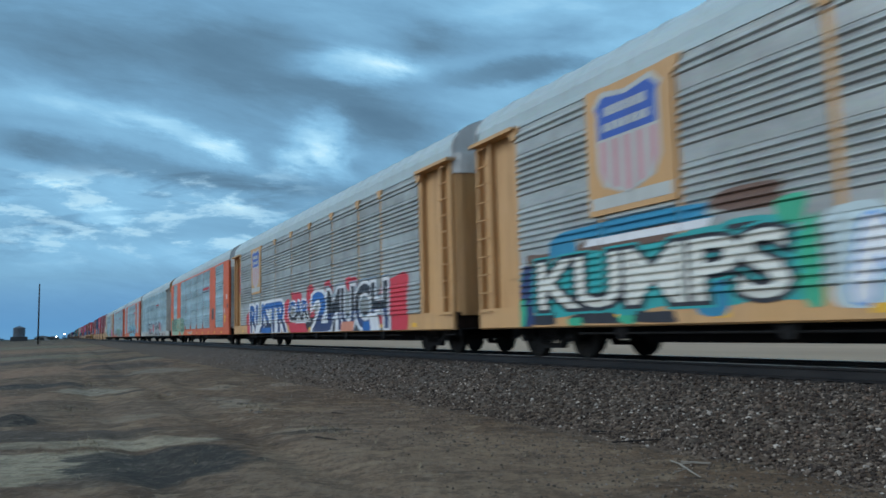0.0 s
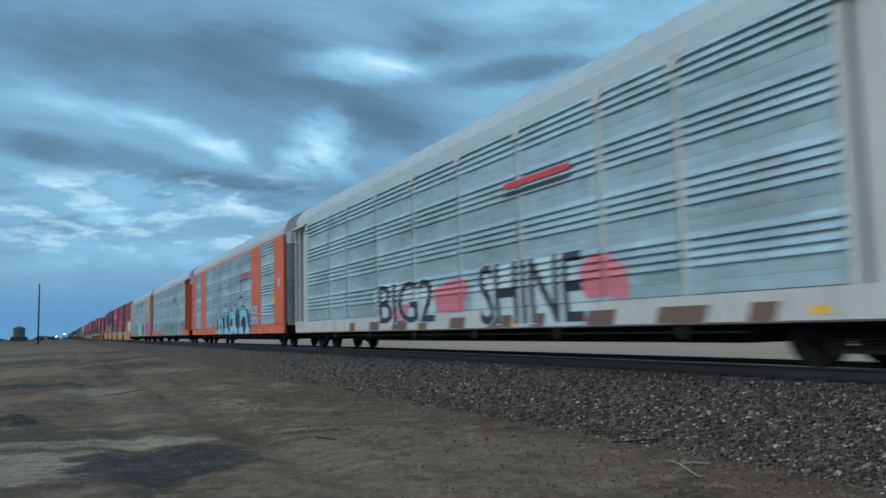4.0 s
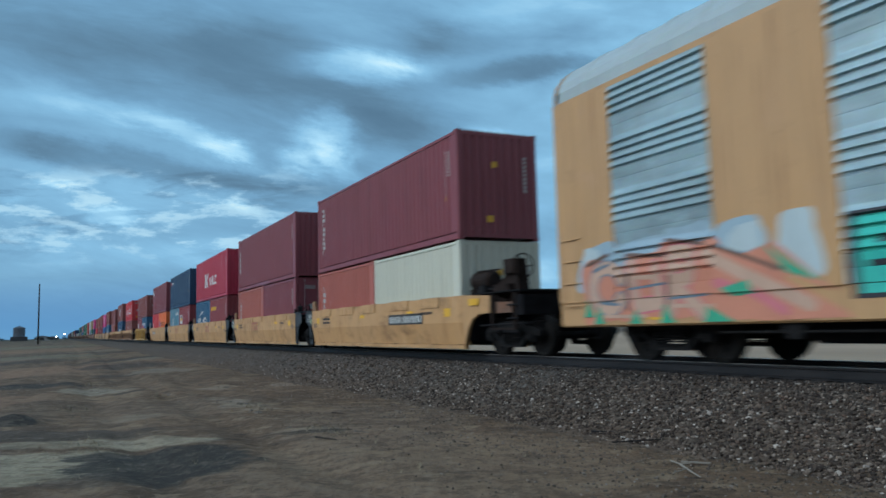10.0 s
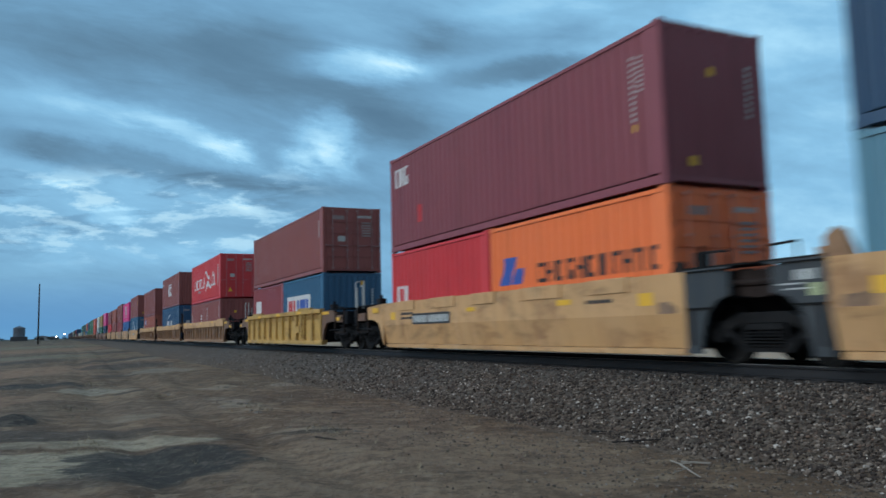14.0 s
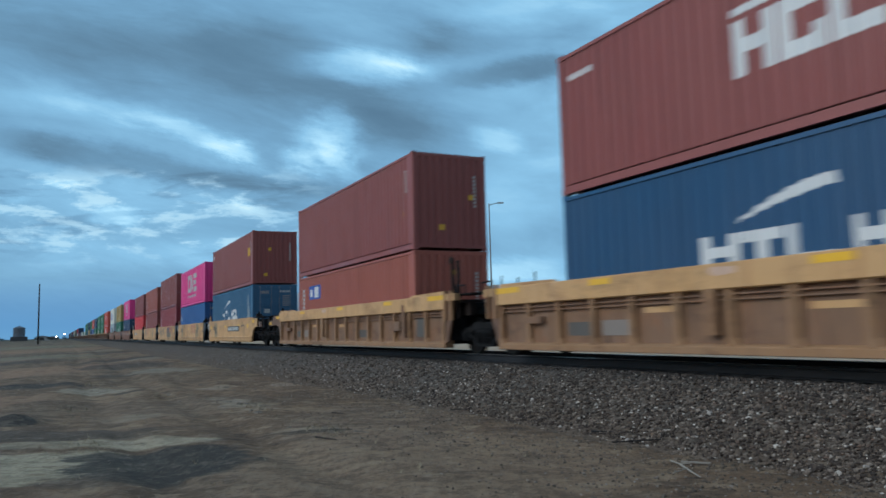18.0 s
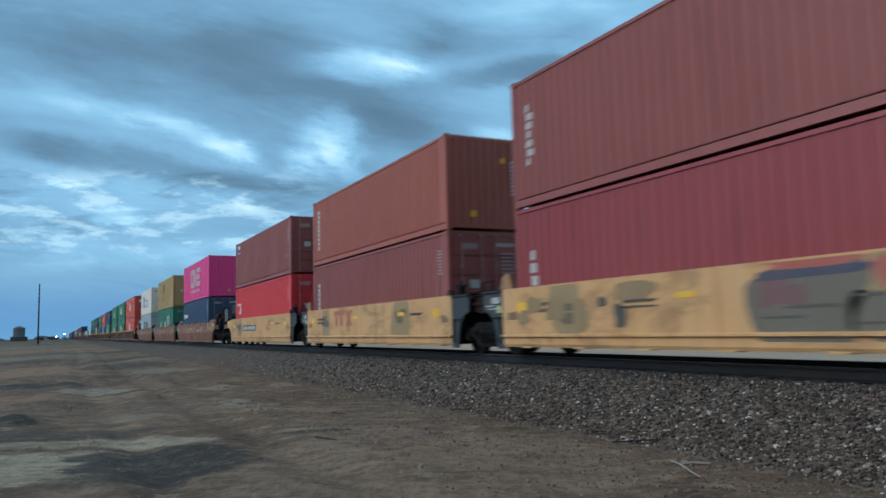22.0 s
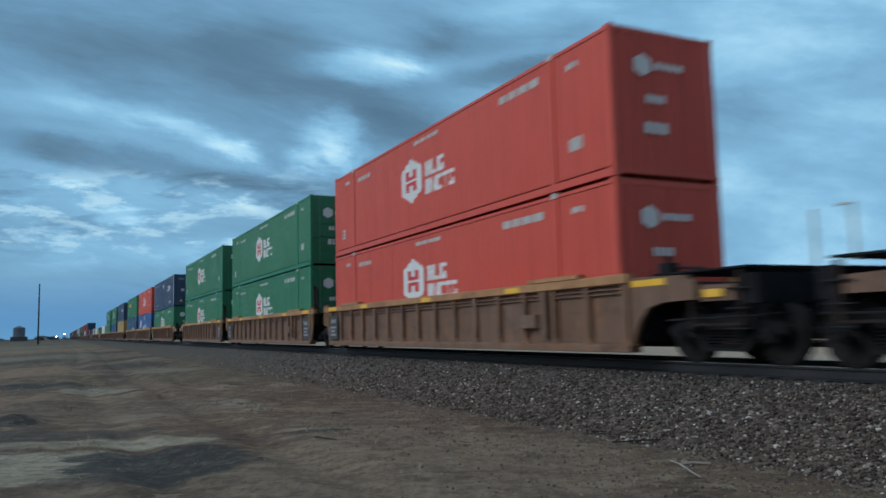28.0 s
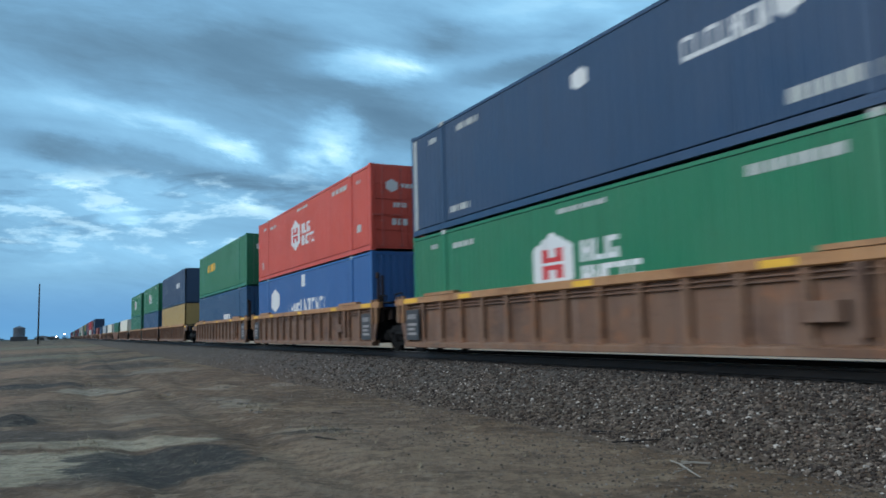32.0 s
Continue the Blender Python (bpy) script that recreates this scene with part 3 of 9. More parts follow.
DIRT_STAINS = [
    # long dark and pale drifts, then the sharper spots
    (-8.6, 3.90, 2.60, 2.60, (0.165, 0.122, 0.090), 0.60), (-13.0, 5.00, 1.60, 3.20, (0.140, 0.104, 0.080), 0.50), (-18.5, 2.30, 1.70, 2.60, (0.125, 0.092, 0.070), 0.55), (-20.0, -0.60, 2.00, 2.40, (0.095, 0.068, 0.050), 0.60),
    (-14.6, -0.20, 1.90, 0.75, (0.048, 0.041, 0.036), 0.75), (-11.3, -0.30, 1.45, 1.30, (0.255, 0.230, 0.178), 0.90), (-12.95, 1.05, 1.15, 0.46, (0.250, 0.222, 0.174), 0.90), (-13.4, -0.30, 0.90, 0.35, (0.215, 0.190, 0.148), 0.75),
    (-10.75, 1.25, 1.10, 1.35, (0.026, 0.026, 0.025), 0.92), (-11.7, 0.55, 0.55, 0.50, (0.030, 0.029, 0.028), 0.85), (-9.7, 0.30, 0.55, 0.35, (0.060, 0.050, 0.042), 0.60),
    (-29.8, -0.75, 1.60, 1.30, (0.026, 0.025, 0.025), 0.90), (-42.0, -1.40, 2.60, 9.00, (0.215, 0.135, 0.095), 0.70), (-23.0, -1.20, 0.90, 2.00, (0.190, 0.120, 0.085), 0.55), (-26.1, 0.95, 1.00, 1.50, (0.225, 0.205, 0.170), 0.80), (-25.0, 1.90, 0.30, 0.90, (0.035, 0.031, 0.029), 0.80),
    (-24.2, 4.20, 0.60, 0.80, (0.240, 0.200, 0.165), 0.80), (-18.4, 3.55, 0.42, 0.60, (0.215, 0.182, 0.150), 0.75), (-17.3, 3.60, 0.50, 0.45, (0.215, 0.182, 0.150), 0.75), (-16.3, 3.75, 0.40, 0.30, (0.215, 0.182, 0.150), 0.75), (-20.0, 3.40, 0.35, 0.60, (0.200, 0.170, 0.140), 0.65),
    (-24.2, 6.50, 0.60, 1.30, (0.230, 0.185, 0.155), 0.75), (-16.7, 1.30, 0.50, 0.70, (0.180, 0.150, 0.120), 0.65), (-12.3, 3.65, 0.50, 0.26, (0.034, 0.029, 0.025), 0.80), (-12.6, 3.60, 0.55, 0.14, (0.200, 0.165, 0.130), 0.70),
    (-16.6, -0.80, 0.45, 0.55, (0.020, 0.019, 0.018), 0.92), (-46.0, 3.20, 2.20, 3.60, (0.036, 0.032, 0.030), 0.80), (-36.0, 2.60, 0.70, 3.00, (0.040, 0.035, 0.032), 0.75), (-37.5, 4.20, 1.30, 2.60, (0.190, 0.170, 0.145), 0.70),
    (-62.0, 5.40, 1.10, 11.0, (0.034, 0.031, 0.030), 0.85), (-64.0, 8.20, 1.50, 9.00, (0.180, 0.165, 0.140), 0.65), (-95.0, 9.50, 1.60, 26.0, (0.036, 0.033, 0.031), 0.85), (-120.0, 15.0, 3.00, 30.0, (0.165, 0.155, 0.130), 0.60),
    (-75.0, -2.00, 3.50, 9.00, (0.145, 0.138, 0.105), 0.70), (-110.0, -6.0, 7.00, 24.0, (0.230, 0.135, 0.090), 0.60), (-160.0, -4.0, 9.00, 40.0, (0.140, 0.140, 0.100), 0.70), (-58.0, -4.0, 2.20, 5.00, (0.042, 0.037, 0.033), 0.70),
]


def stretch_axis(dense0, dense1, step, lo, hi, grow=1.16):
    out = list(np.arange(dense0, dense1, step))
    s, p = step, dense0
    while p > lo:
        s *= grow
        p = max(lo, p - s)
        out.insert(0, p)
    s, p = step, out[-1]
    while p < hi:
        s *= grow
        p = min(hi, p + s)
        out.append(p)
    return out


def ground_height(x, y):
    if y > TRACK_Y:
        return -0.78
    z = GROUND_Z + 0.045 * noise.noise((x * 0.22, y * 0.45, 3.1)) + 0.008 * noise.noise((x * 0.9, y * 1.4, 7.7)) + 0.010 * noise.noise((x * 3.1, y * 3.7, 1.3))
    # low crusted ridges and hollows, flattening out towards the track and the near edge
    rough = max(0.0, min(1.0, (-9.0 - x) / 8.0)) * max(0.0, min(1.0, (6.4 - y) / 2.0)) * math.exp(-max(0.0, -60 - x) / 60)
    ridge = 1.0 - 2.2 * abs(noise.noise((x * 0.07, y * 0.80 + x * 0.03, 11.4)))
    z += rough * (0.060 * ridge + 0.045 * noise.noise((x * 0.75, y * 1.7, 5.2)) + 0.022 * noise.noise((x * 1.9, y * 3.1, 2.2)) - 0.03)
    for yc, wx in ((1.25, 0.07), (3.0, 0.07)):
        drift = yc + 0.5 * math.sin(x * 0.045)
        z -= wx * math.exp(-((y - drift) / 0.28) ** 2)
    z += 0.16 * math.exp(-((x + 17.2) / 0.9) ** 2 - ((y + 0.75) / 0.35) ** 2)
    z -= 0.05 * math.exp(-((x + 10.9) / 1.6) ** 2 - ((y - 1.35) / 0.6) ** 2)
    return z


def make_ground():
    xs, ys = stretch_axis(-48, 2, 0.24, -2900, 900), stretch_axis(-4, 8.6, 0.20, -2600, 2600)
    g = Geo()
    g.v = [(x, y, ground_height(x, y)) for y in ys for x in xs]
    w = len(xs)
    g.f = [(j * w + i, j * w + i + 1, (j + 1) * w + i + 1, (j + 1) * w + i) for j in range(len(ys) - 1) for i in range(w - 1)]
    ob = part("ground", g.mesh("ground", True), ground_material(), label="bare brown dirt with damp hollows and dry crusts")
    return tagged(ob, category="ground", kind="structure")


make_ground()


def gravel_material(name, stops, scale, bump=0.6, foot=0.0):
    n = Nodes(name)
    vec = n.coord
    cell = n.voronoi(vec, scale)
    sep = n.tree.nodes.new("ShaderNodeSeparateColor")
    n.link(cell[1], sep.inputs[0])
    col = n.ramp(sep.outputs[0], stops)
    col = n.mix(n.span(n.noise(vec, 0.5, 5), 0.4, 0.65, 0, 0.5), col, (0.084, 0.077, 0.068))
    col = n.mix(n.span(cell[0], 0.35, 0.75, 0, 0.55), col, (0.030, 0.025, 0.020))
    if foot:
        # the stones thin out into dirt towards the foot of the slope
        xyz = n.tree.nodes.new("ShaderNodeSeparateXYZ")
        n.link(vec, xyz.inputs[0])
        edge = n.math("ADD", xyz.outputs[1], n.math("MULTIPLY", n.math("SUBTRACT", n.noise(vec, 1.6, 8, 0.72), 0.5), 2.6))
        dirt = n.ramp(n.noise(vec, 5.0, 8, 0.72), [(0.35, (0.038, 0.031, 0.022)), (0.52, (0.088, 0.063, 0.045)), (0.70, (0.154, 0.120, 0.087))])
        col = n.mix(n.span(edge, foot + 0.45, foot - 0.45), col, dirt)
        # shade beside the rail, put into the colour of the upper bed
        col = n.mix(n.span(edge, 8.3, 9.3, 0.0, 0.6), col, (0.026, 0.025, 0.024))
    n.bump(n.math("SUBTRACT", 1.0, cell[0]), bump, 0.04)
    return n.done(col, 0.9)


STONES = [(0.0, (0.034, 0.027, 0.022)), (0.35, (0.062, 0.048, 0.038)), (0.62, (0.086, 0.067, 0.052)), (0.82, (0.112, 0.090, 0.072)), (0.97, (0.180, 0.152, 0.125))]
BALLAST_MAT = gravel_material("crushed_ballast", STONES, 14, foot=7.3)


def bed_height(off, x=0.0):
    """Height of the ballast at this distance before the track's middle line."""
    if off < 1.55:
        return -0.205
    lift = 0.05 * noise.noise((x * 0.5, off * 1.2, 0.5))
    t = min(1.0, (off - 1.55) / 2.0)
    return -0.205 - 0.74 * t + lift * min(1.0, t * 5) * (1 - t * 0.5)


def make_ballast():
    xs = stretch_axis(-34, 1, 0.22, -2600, 500, 1.2)
    offs = [-4.6, -3.2, -2.4, -1.6, -0.85, -0.6, 0, 0.6, 0.85, 1.2, 1.5, 1.62, 1.75, 1.9, 2.05, 2.2, 2.4, 2.6, 2.8, 3.0, 3.2, 3.45, 3.75]
    g = Geo()
    for o in offs:
        for x in xs:
            r = 0.022 * noise.noise((x * 4.1, o * 5.3, 9.0)) if o > 0.9 and x > -40 else 0
            g.v.append((x, TRACK_Y - o, (bed_height(abs(o), x) if o > 0 else max(-0.80, -0.205 - 0.30 * max(0, -o - 1.6))) + r))
    w = len(xs)
    g.f = [(j * w + i, (j + 1) * w + i, (j + 1) * w + i + 1, j * w + i + 1) for j in range(len(offs) - 1) for i in range(w - 1)]
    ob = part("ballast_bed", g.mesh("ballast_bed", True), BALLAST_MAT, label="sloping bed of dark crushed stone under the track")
    tagged(ob, category="ballast", kind="structure")


make_ballast()


def stone_cloud(name, count, place, size, mat, label, category):
    """Many small broken stones in one object."""
    rng = np.random.default_rng(11)
    base = np.array([(0, 0, 1), (0.894, 0, 0.447), (0.276, 0.851, 0.447), (-0.724, 0.526, 0.447), (-0.724, -0.526, 0.447), (0.276, -0.851, 0.447), (0.724, 0.526, -0.447), (-0.276, 0.851, -0.447), (-0.894, 0, -0.447), (-0.276, -0.851, -0.447), (0.724, -0.526, -0.447), (0, 0, -1)])
    tri = [(0, 1, 2), (0, 2, 3), (0, 3, 4), (0, 4, 5), (0, 5, 1), (1, 6, 2), (2, 7, 3), (3, 8, 4), (4, 9, 5), (5, 10, 1), (6, 7, 2), (7, 8, 3), (8, 9, 4), (9, 10, 5), (10, 6, 1), (11, 7, 6), (11, 8, 7), (11, 9, 8), (11, 10, 9), (11, 6, 10)]
    g = Geo()
    for i in range(count):
        p = place(rng)
        s = size(rng)
        sh = base * (1 + rng.uniform(-0.32, 0.32, (12, 1))) * (s * rng.uniform(0.7, 1.3), s * rng.uniform(0.7, 1.3), s * rng.uniform(0.5, 0.9))
        a = rng.uniform(0, 6.28)
        c, d = math.cos(a), math.sin(a)
        vs = sh @ np.array([(c, d, 0), (-d, c, 0), (0, 0, 1)]) + p
        g.add(vs.tolist(), tri)
    ob = part(name, g.mesh(name), mat)
    return tagged(ob, label, category, kind="stuff")


def stone_material(name, stops):
    n = Nodes(name)
    geo = n.tree.nodes.new("ShaderNodeNewGeometry")
    col = n.ramp(geo.outputs["Random Per Island"], stops)
    col = n.mix(n.span(n.noise(n.coord, 30, 4), 0.4, 0.7, 0, 0.5), col, (0.065, 0.046, 0.036))
    xyz = n.tree.nodes.new("ShaderNodeSeparateXYZ")
    n.link(n.coord, xyz.inputs[0])
    # upper stones coloured darker to stand for the shade near the rail
    crest_shade = n.math("ADD", xyz.outputs[1], n.math("MULTIPLY", n.math("SUBTRACT", n.noise(n.coord, 1.6, 8, 0.72), 0.5), 1.6))
    col = n.mix(n.span(crest_shade, 8.2, 9.2, 0.0, 0.55), col, (0.024, 0.023, 0.022))
    return n.done(col, 0.85)


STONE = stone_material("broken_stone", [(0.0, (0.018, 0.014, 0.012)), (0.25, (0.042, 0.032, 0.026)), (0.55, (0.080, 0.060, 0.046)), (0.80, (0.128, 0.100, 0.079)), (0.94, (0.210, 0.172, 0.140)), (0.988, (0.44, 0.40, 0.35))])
DUSTY_STONE = stone_material("dusty_stone", [(0.0, (0.050, 0.042, 0.034)), (0.4, (0.085, 0.070, 0.056)), (0.8, (0.130, 0.108, 0.088)), (0.97, (0.26, 0.23, 0.20))])


def on_slope(rng):
    x = -2.5 - 9.0 * rng.exponential(1.0)
    o = 0.98 + 2.65 * rng.random() ** 0.9
    return np.array((x, TRACK_Y - o, bed_height(o, x) + rng.uniform(-0.012, 0.018)))


def on_foot(rng):
    x = -3.5 - 11.0 * rng.exponential(1.0)
    y = TRACK_Y - 3.4 - abs(rng.normal(0, 1.5))
    return np.array((x, y, ground_height(x, y) + 0.004))


def on_dirt(rng):
    x, y = -6 - 24 * rng.random() ** 1.3, rng.uniform(-1.5, 6.5)
    return np.array((x, y, ground_height(x, y) + 0.002))


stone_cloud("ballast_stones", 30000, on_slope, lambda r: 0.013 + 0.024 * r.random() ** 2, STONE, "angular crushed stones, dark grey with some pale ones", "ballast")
def lying_stones():
    """The stones that lie nearest, each a piece of its own on the bed."""
    rng = random.Random(5)
    n = Nodes("broken_stone_single")
    info = n.tree.nodes.new("ShaderNodeObjectInfo")
    col = n.ramp(info.outputs["Random"], [(0.0, (0.035, 0.028, 0.023)), (0.3, (0.074, 0.051, 0.039)), (0.6, (0.122, 0.078, 0.057)), (0.85, (0.171, 0.123, 0.094)), (0.97, (0.332, 0.281, 0.231))])
    col = n.mix(n.span(n.noise(n.shifted(), 30, 4), 0.4, 0.7, 0, 0.5), col, (0.059, 0.045, 0.037))
    mat = n.done(col, 0.85)
    shapes = []
    for k in range(9):
        bm = bmesh.new()
        bmesh.ops.create_icosphere(bm, subdivisions=1, radius=1.0)
        kx, ky, kz = rng.uniform(0.8, 1.3), rng.uniform(0.7, 1.1), rng.uniform(0.5, 0.8)
        for v in bm.verts:
            q = rng.uniform(0.72, 1.22)
            v.co = Vector((v.co.x * kx * q, v.co.y * ky * q, v.co.z * kz * q)) * 0.04
        me = bpy.data.meshes.new("stone")
        bm.to_mesh(me)
        bm.free()
        shapes.append(me)
    bed = bpy.data.objects["ballast_bed"]
    for i in range(300):
        x, o = -3.2 - 5.5 * rng.random() ** 1.2, 1.25 + 2.0 * rng.random()
        k = rng.uniform(0.42, 0.85)
        part("stone", shapes[i % 9], mat, bed, at=pose(x, TRACK_Y - o, bed_height(o, x) + 0.012, rng.uniform(-30, 30), rng.uniform(-30, 30), rng.uniform(0, 360)) @ Matrix.Scale(k, 4))


lying_stones()
stone_cloud("scattered_gravel", 4200, on_foot, lambda r: 0.008 + 0.016 * r.random() ** 3, DUSTY_STONE, "loose gravel spilled from the ballast onto the dirt", "gravel")
stone_cloud("dirt_pebbles", 600, on_dirt, lambda r: 0.005 + 0.012 * r.random() ** 4, DUSTY_STONE, "small pebbles strewn on the dirt", "gravel")


# ---- yard on the far side ----
def make_yard():
    n = Nodes("pale_packed_gravel")
    a = n.noise(n.coord, 0.08, 6, 0.6, stretch=(0.4, 1.4, 1))
    col = n.ramp(a, [(0.3, (0.28, 0.190, 0.120)), (0.5, (0.35, 0.245, 0.160)), (0.7, (0.40, 0.285, 0.190))])
    col = n.mix(n.span(n.noise(n.coord, 3.0, 6, 0.7), 0.45, 0.7, 0, 0.5), col, (0.22, 0.20, 0.17))
    n.bump(n.noise(n.coord, 12, 4), 0.4, 0.03)
    mat = n.done(col, 0.9)
    g = Geo()
    xs, ys = stretch_axis(-60, 10, 4, -900, 300), [14.6, 16, 20, 26, 34, 46, 60, 85]
    g.v = [(x, y + (0.6 * noise.noise((x * 0.1, y, 0)) if y in (14.6, 85) else 0), -0.772 + 0.02 * noise.noise((x * 0.2, y * 0.3, 2))) for y in ys for x in xs]
    w = len(xs)
    g.f = [(j * w + i, j * w + i + 1, (j + 1) * w + i + 1, (j + 1) * w + i) for j in range(len(ys) - 1) for i in range(w - 1)]
    for i, p in enumerate(g.v):
        g.v[i] = (p[0], p[1], p[2] + 0.03)
    ob = part("yard_pavement", g.mesh("yard_pavement"), mat, label="pale packed gravel yard beyond the track")
    tagged(ob, category="gravel yard", kind="structure")


make_yard()


# ---- track ----
def make_track():
    n = Nodes("rail_steel")
    a = n.noise(n.coord, 2.0, 5, 0.6, stretch=(0.3, 1, 1))
    col = n.mix(n.span(a, 0.35, 0.65), (0.014, 0.015, 0.017), (0.026, 0.025, 0.026))
    n.bump(n.noise(n.coord, 25, 3), 0.2, 0.004)
    rail_mat = n.done(col, 0.55, 0.2)
    n = Nodes("polished_rail_head")
    shine = n.done(n.mix(n.noise(n.coord, 3, 4), (0.50, 0.48, 0.46), (0.66, 0.64, 0.61)), 0.40, 0.9)
    web = [(-0.076, -0.186), (0.076, -0.186), (0.076, -0.172), (0.012, -0.158), (0.0085, -0.05), (0.035, -0.04), (0.037, -0.008), (-0.037, -0.008), (-0.035, -0.04), (-0.0085, -0.05), (-0.012, -0.158), (-0.076, -0.172)]
    head = [(-0.037, -0.0079), (0.037, -0.0079), (0.030, -0.001), (-0.030, -0.001)]
    for side in (-0.7535, 0.7535):
        ob = part("rail", Geo().extrude_x(web, -2600, 500), rail_mat)
        ob.matrix_basis = pose(0, TRACK_Y + side, 0)
        tagged(ob, "blackened steel rail with a worn bright running surface", "rail", "rails of the track", kind="structure")
        part("running_surface", Geo().extrude_x(head, -2600, 500), shine, ob, "polished rail top")
    n = Nodes("weathered_tie")
    grain = n.noise(n.shifted(), 3.0, 6, 0.7, stretch=(6, 0.6, 6))
    n.bump(grain, 0.5, 0.01)
    tie_mat = n.done(n.mix(n.span(grain, 0.35, 0.65), (0.035, 0.030, 0.028), (0.085, 0.072, 0.062)), 0.9)
    bed = new("sleepers")
    bed.matrix_basis = pose(0, TRACK_Y, 0)
    tagged(bed, "row of weathered dark ties bedded in the ballast", "railway ties", kind="structure")
    me = Geo().box(-0.115, 0.115, -1.30, 1.30, -0.36, -0.188, 0.012).mesh("tie")
    plate = Geo().box(-0.10, 0.10, -0.18, 0.18, -0.188, -0.181).mesh("tie_plate")
    for i in range(110):
        x = -48 + i * 0.495
        if i < 60:
            part("tie", me, tie_mat, bed, at=pose(x, 0.02 * noise.noise((i * 1.7, 0, 0)), 0, 0, 0, 0.6 * noise.noise((i, 2.2, 0))))
            continue
        t = part("tie", me, tie_mat, bed, at=pose(x, 0.02 * noise.noise((i * 1.7, 0, 0)), 0, 0, 0, 0.6 * noise.noise((i, 2.2, 0))))
        for side in (-0.7535, 0.7535):
            part("tie_plate", plate, rail_mat, t, at=pose(0, side, 0))


make_track()


# ---- far things ----
def utility_pole(x, y, h, lean=0.0):
    n = Nodes("creosoted_wood")
    g = n.noise(n.coord, 2.0, 5, 0.7, stretch=(8, 8, 0.3))
    mat = n.done(n.mix(g, (0.018, 0.016, 0.015), (0.06, 0.048, 0.04)), 0.9)
    pole = part("utility_pole", Geo().tube((0, 0, 0), (0, 0, h), 0.24, 12, 0.17).mesh("utility_pole", True), mat)
    pole.matrix_basis = pose(x, y, GROUND_Z - 0.1, 0, lean, 0)
    tagged(pole, "lone dark wooden pole standing in the field", "pole")
    part("pole_band", Geo().tube((0, 0, h - 0.5), (0, 0, h - 0.4), 0.22, 12), IRON, pole)
    part("pole_cap", Geo().tube((0, 0, h), (0, 0, h + 0.06), 0.19, 12, 0.10), IRON, pole)


def mast_light(x, y, h):
    mat = painted("mast_grey", (0.16, 0.17, 0.18), 0.3, 0.1)
    root = part("yard_light", Geo().tube((0, 0, 0), (0, 0, h), 0.13, 10, 0.07).mesh("yard_light", True), mat)
    root.matrix_basis = pose(x, y, -0.75, 0, 0, 0)
    tagged(root, "tall thin grey lamp post with one arm", "lamp post")
    part("base", Geo().box(-0.3, 0.3, -0.3, 0.3, 0, 0.5, 0.05), painted("concrete_base", (0.35, 0.34, 0.31), 0.4, 0.05), root)
    arm = part("arm", Geo().tube((0, 0, h - 0.2), (0.5, 1.05, h + 0.05), 0.045, 8), mat, root)
    part("lamp_head", Geo().extrude_y([(-0.20, -0.06), (0.20, -0.06), (0.16, 0.07), (-0.16, 0.07)], 0, 0.75), mat, arm, at=pose(0.45, 0.95, h + 0.04, 0, 0, -25))


def storage_bin(x, y, r, h):
    n = Nodes("corrugated_bin_steel")
    ring = n.noise(n.coord, 1.0, 3, 0.5, stretch=(0.2, 0.2, 6))
    mat = n.done(n.mix(ring, (0.12, 0.13, 0.145), (0.19, 0.20, 0.215)), 0.6, 0.3)
    root = new("storage_bin")
    root.matrix_basis = pose(x, y, GROUND_Z)
    tagged(root, "grey round storage bin on a dark low base", "storage bin")
    part("base", Geo().box(-r * 1.35, r * 1.35, -r * 1.35, r * 1.35, 0, h * 0.30, 0.3), painted("shed_dark", (0.05, 0.05, 0.055), 0.3, 0.1), root)
    g = Geo()
    rings = 9
    for i in range(rings):
        z0 = h * (0.30 + 0.60 * i / rings)
        g.tube((0, 0, z0), (0, 0, z0 + h * 0.60 / rings - 0.06), r, 20, r * 1.012)
    part("drum", g.mesh("drum"), mat, root)
    part("roof", Geo().tube((0, 0, h * 0.895), (0, 0, h), r * 1.03, 20, r * 0.45), mat, root)
    part("vent", Geo().tube((0, 0, h), (0, 0, h * 1.05), r * 0.14, 10), mat, root)


def low_shed(x, y, lx, ly, h, rgb, label):
    root = new("shed")
    root.matrix_basis = pose(x, y, GROUND_Z)
    tagged(root, label, "shed")
    mat = painted("shed_%.2f" % rgb[0], rgb, 0.4, 0.1)
    part("wall", Geo().box(-lx / 2, lx / 2, -ly / 2, ly / 2, 0, h), mat, root)
    part("roof", Geo().extrude_x([(-ly * 0.54, h - 0.05), (ly * 0.54, h - 0.05), (0, h * 1.35)], -lx * 0.53, lx * 0.53), painted("shed_roof", (0.16, 0.16, 0.165), 0.3, 0.1), root)
    part("door", Geo().box(lx / 2, lx / 2 + 0.08, -1.6, 1.6, 0, min(3.2, h * 0.8)), painted("shed_dark", (0.05, 0.05, 0.055), 0.3, 0.1), root)


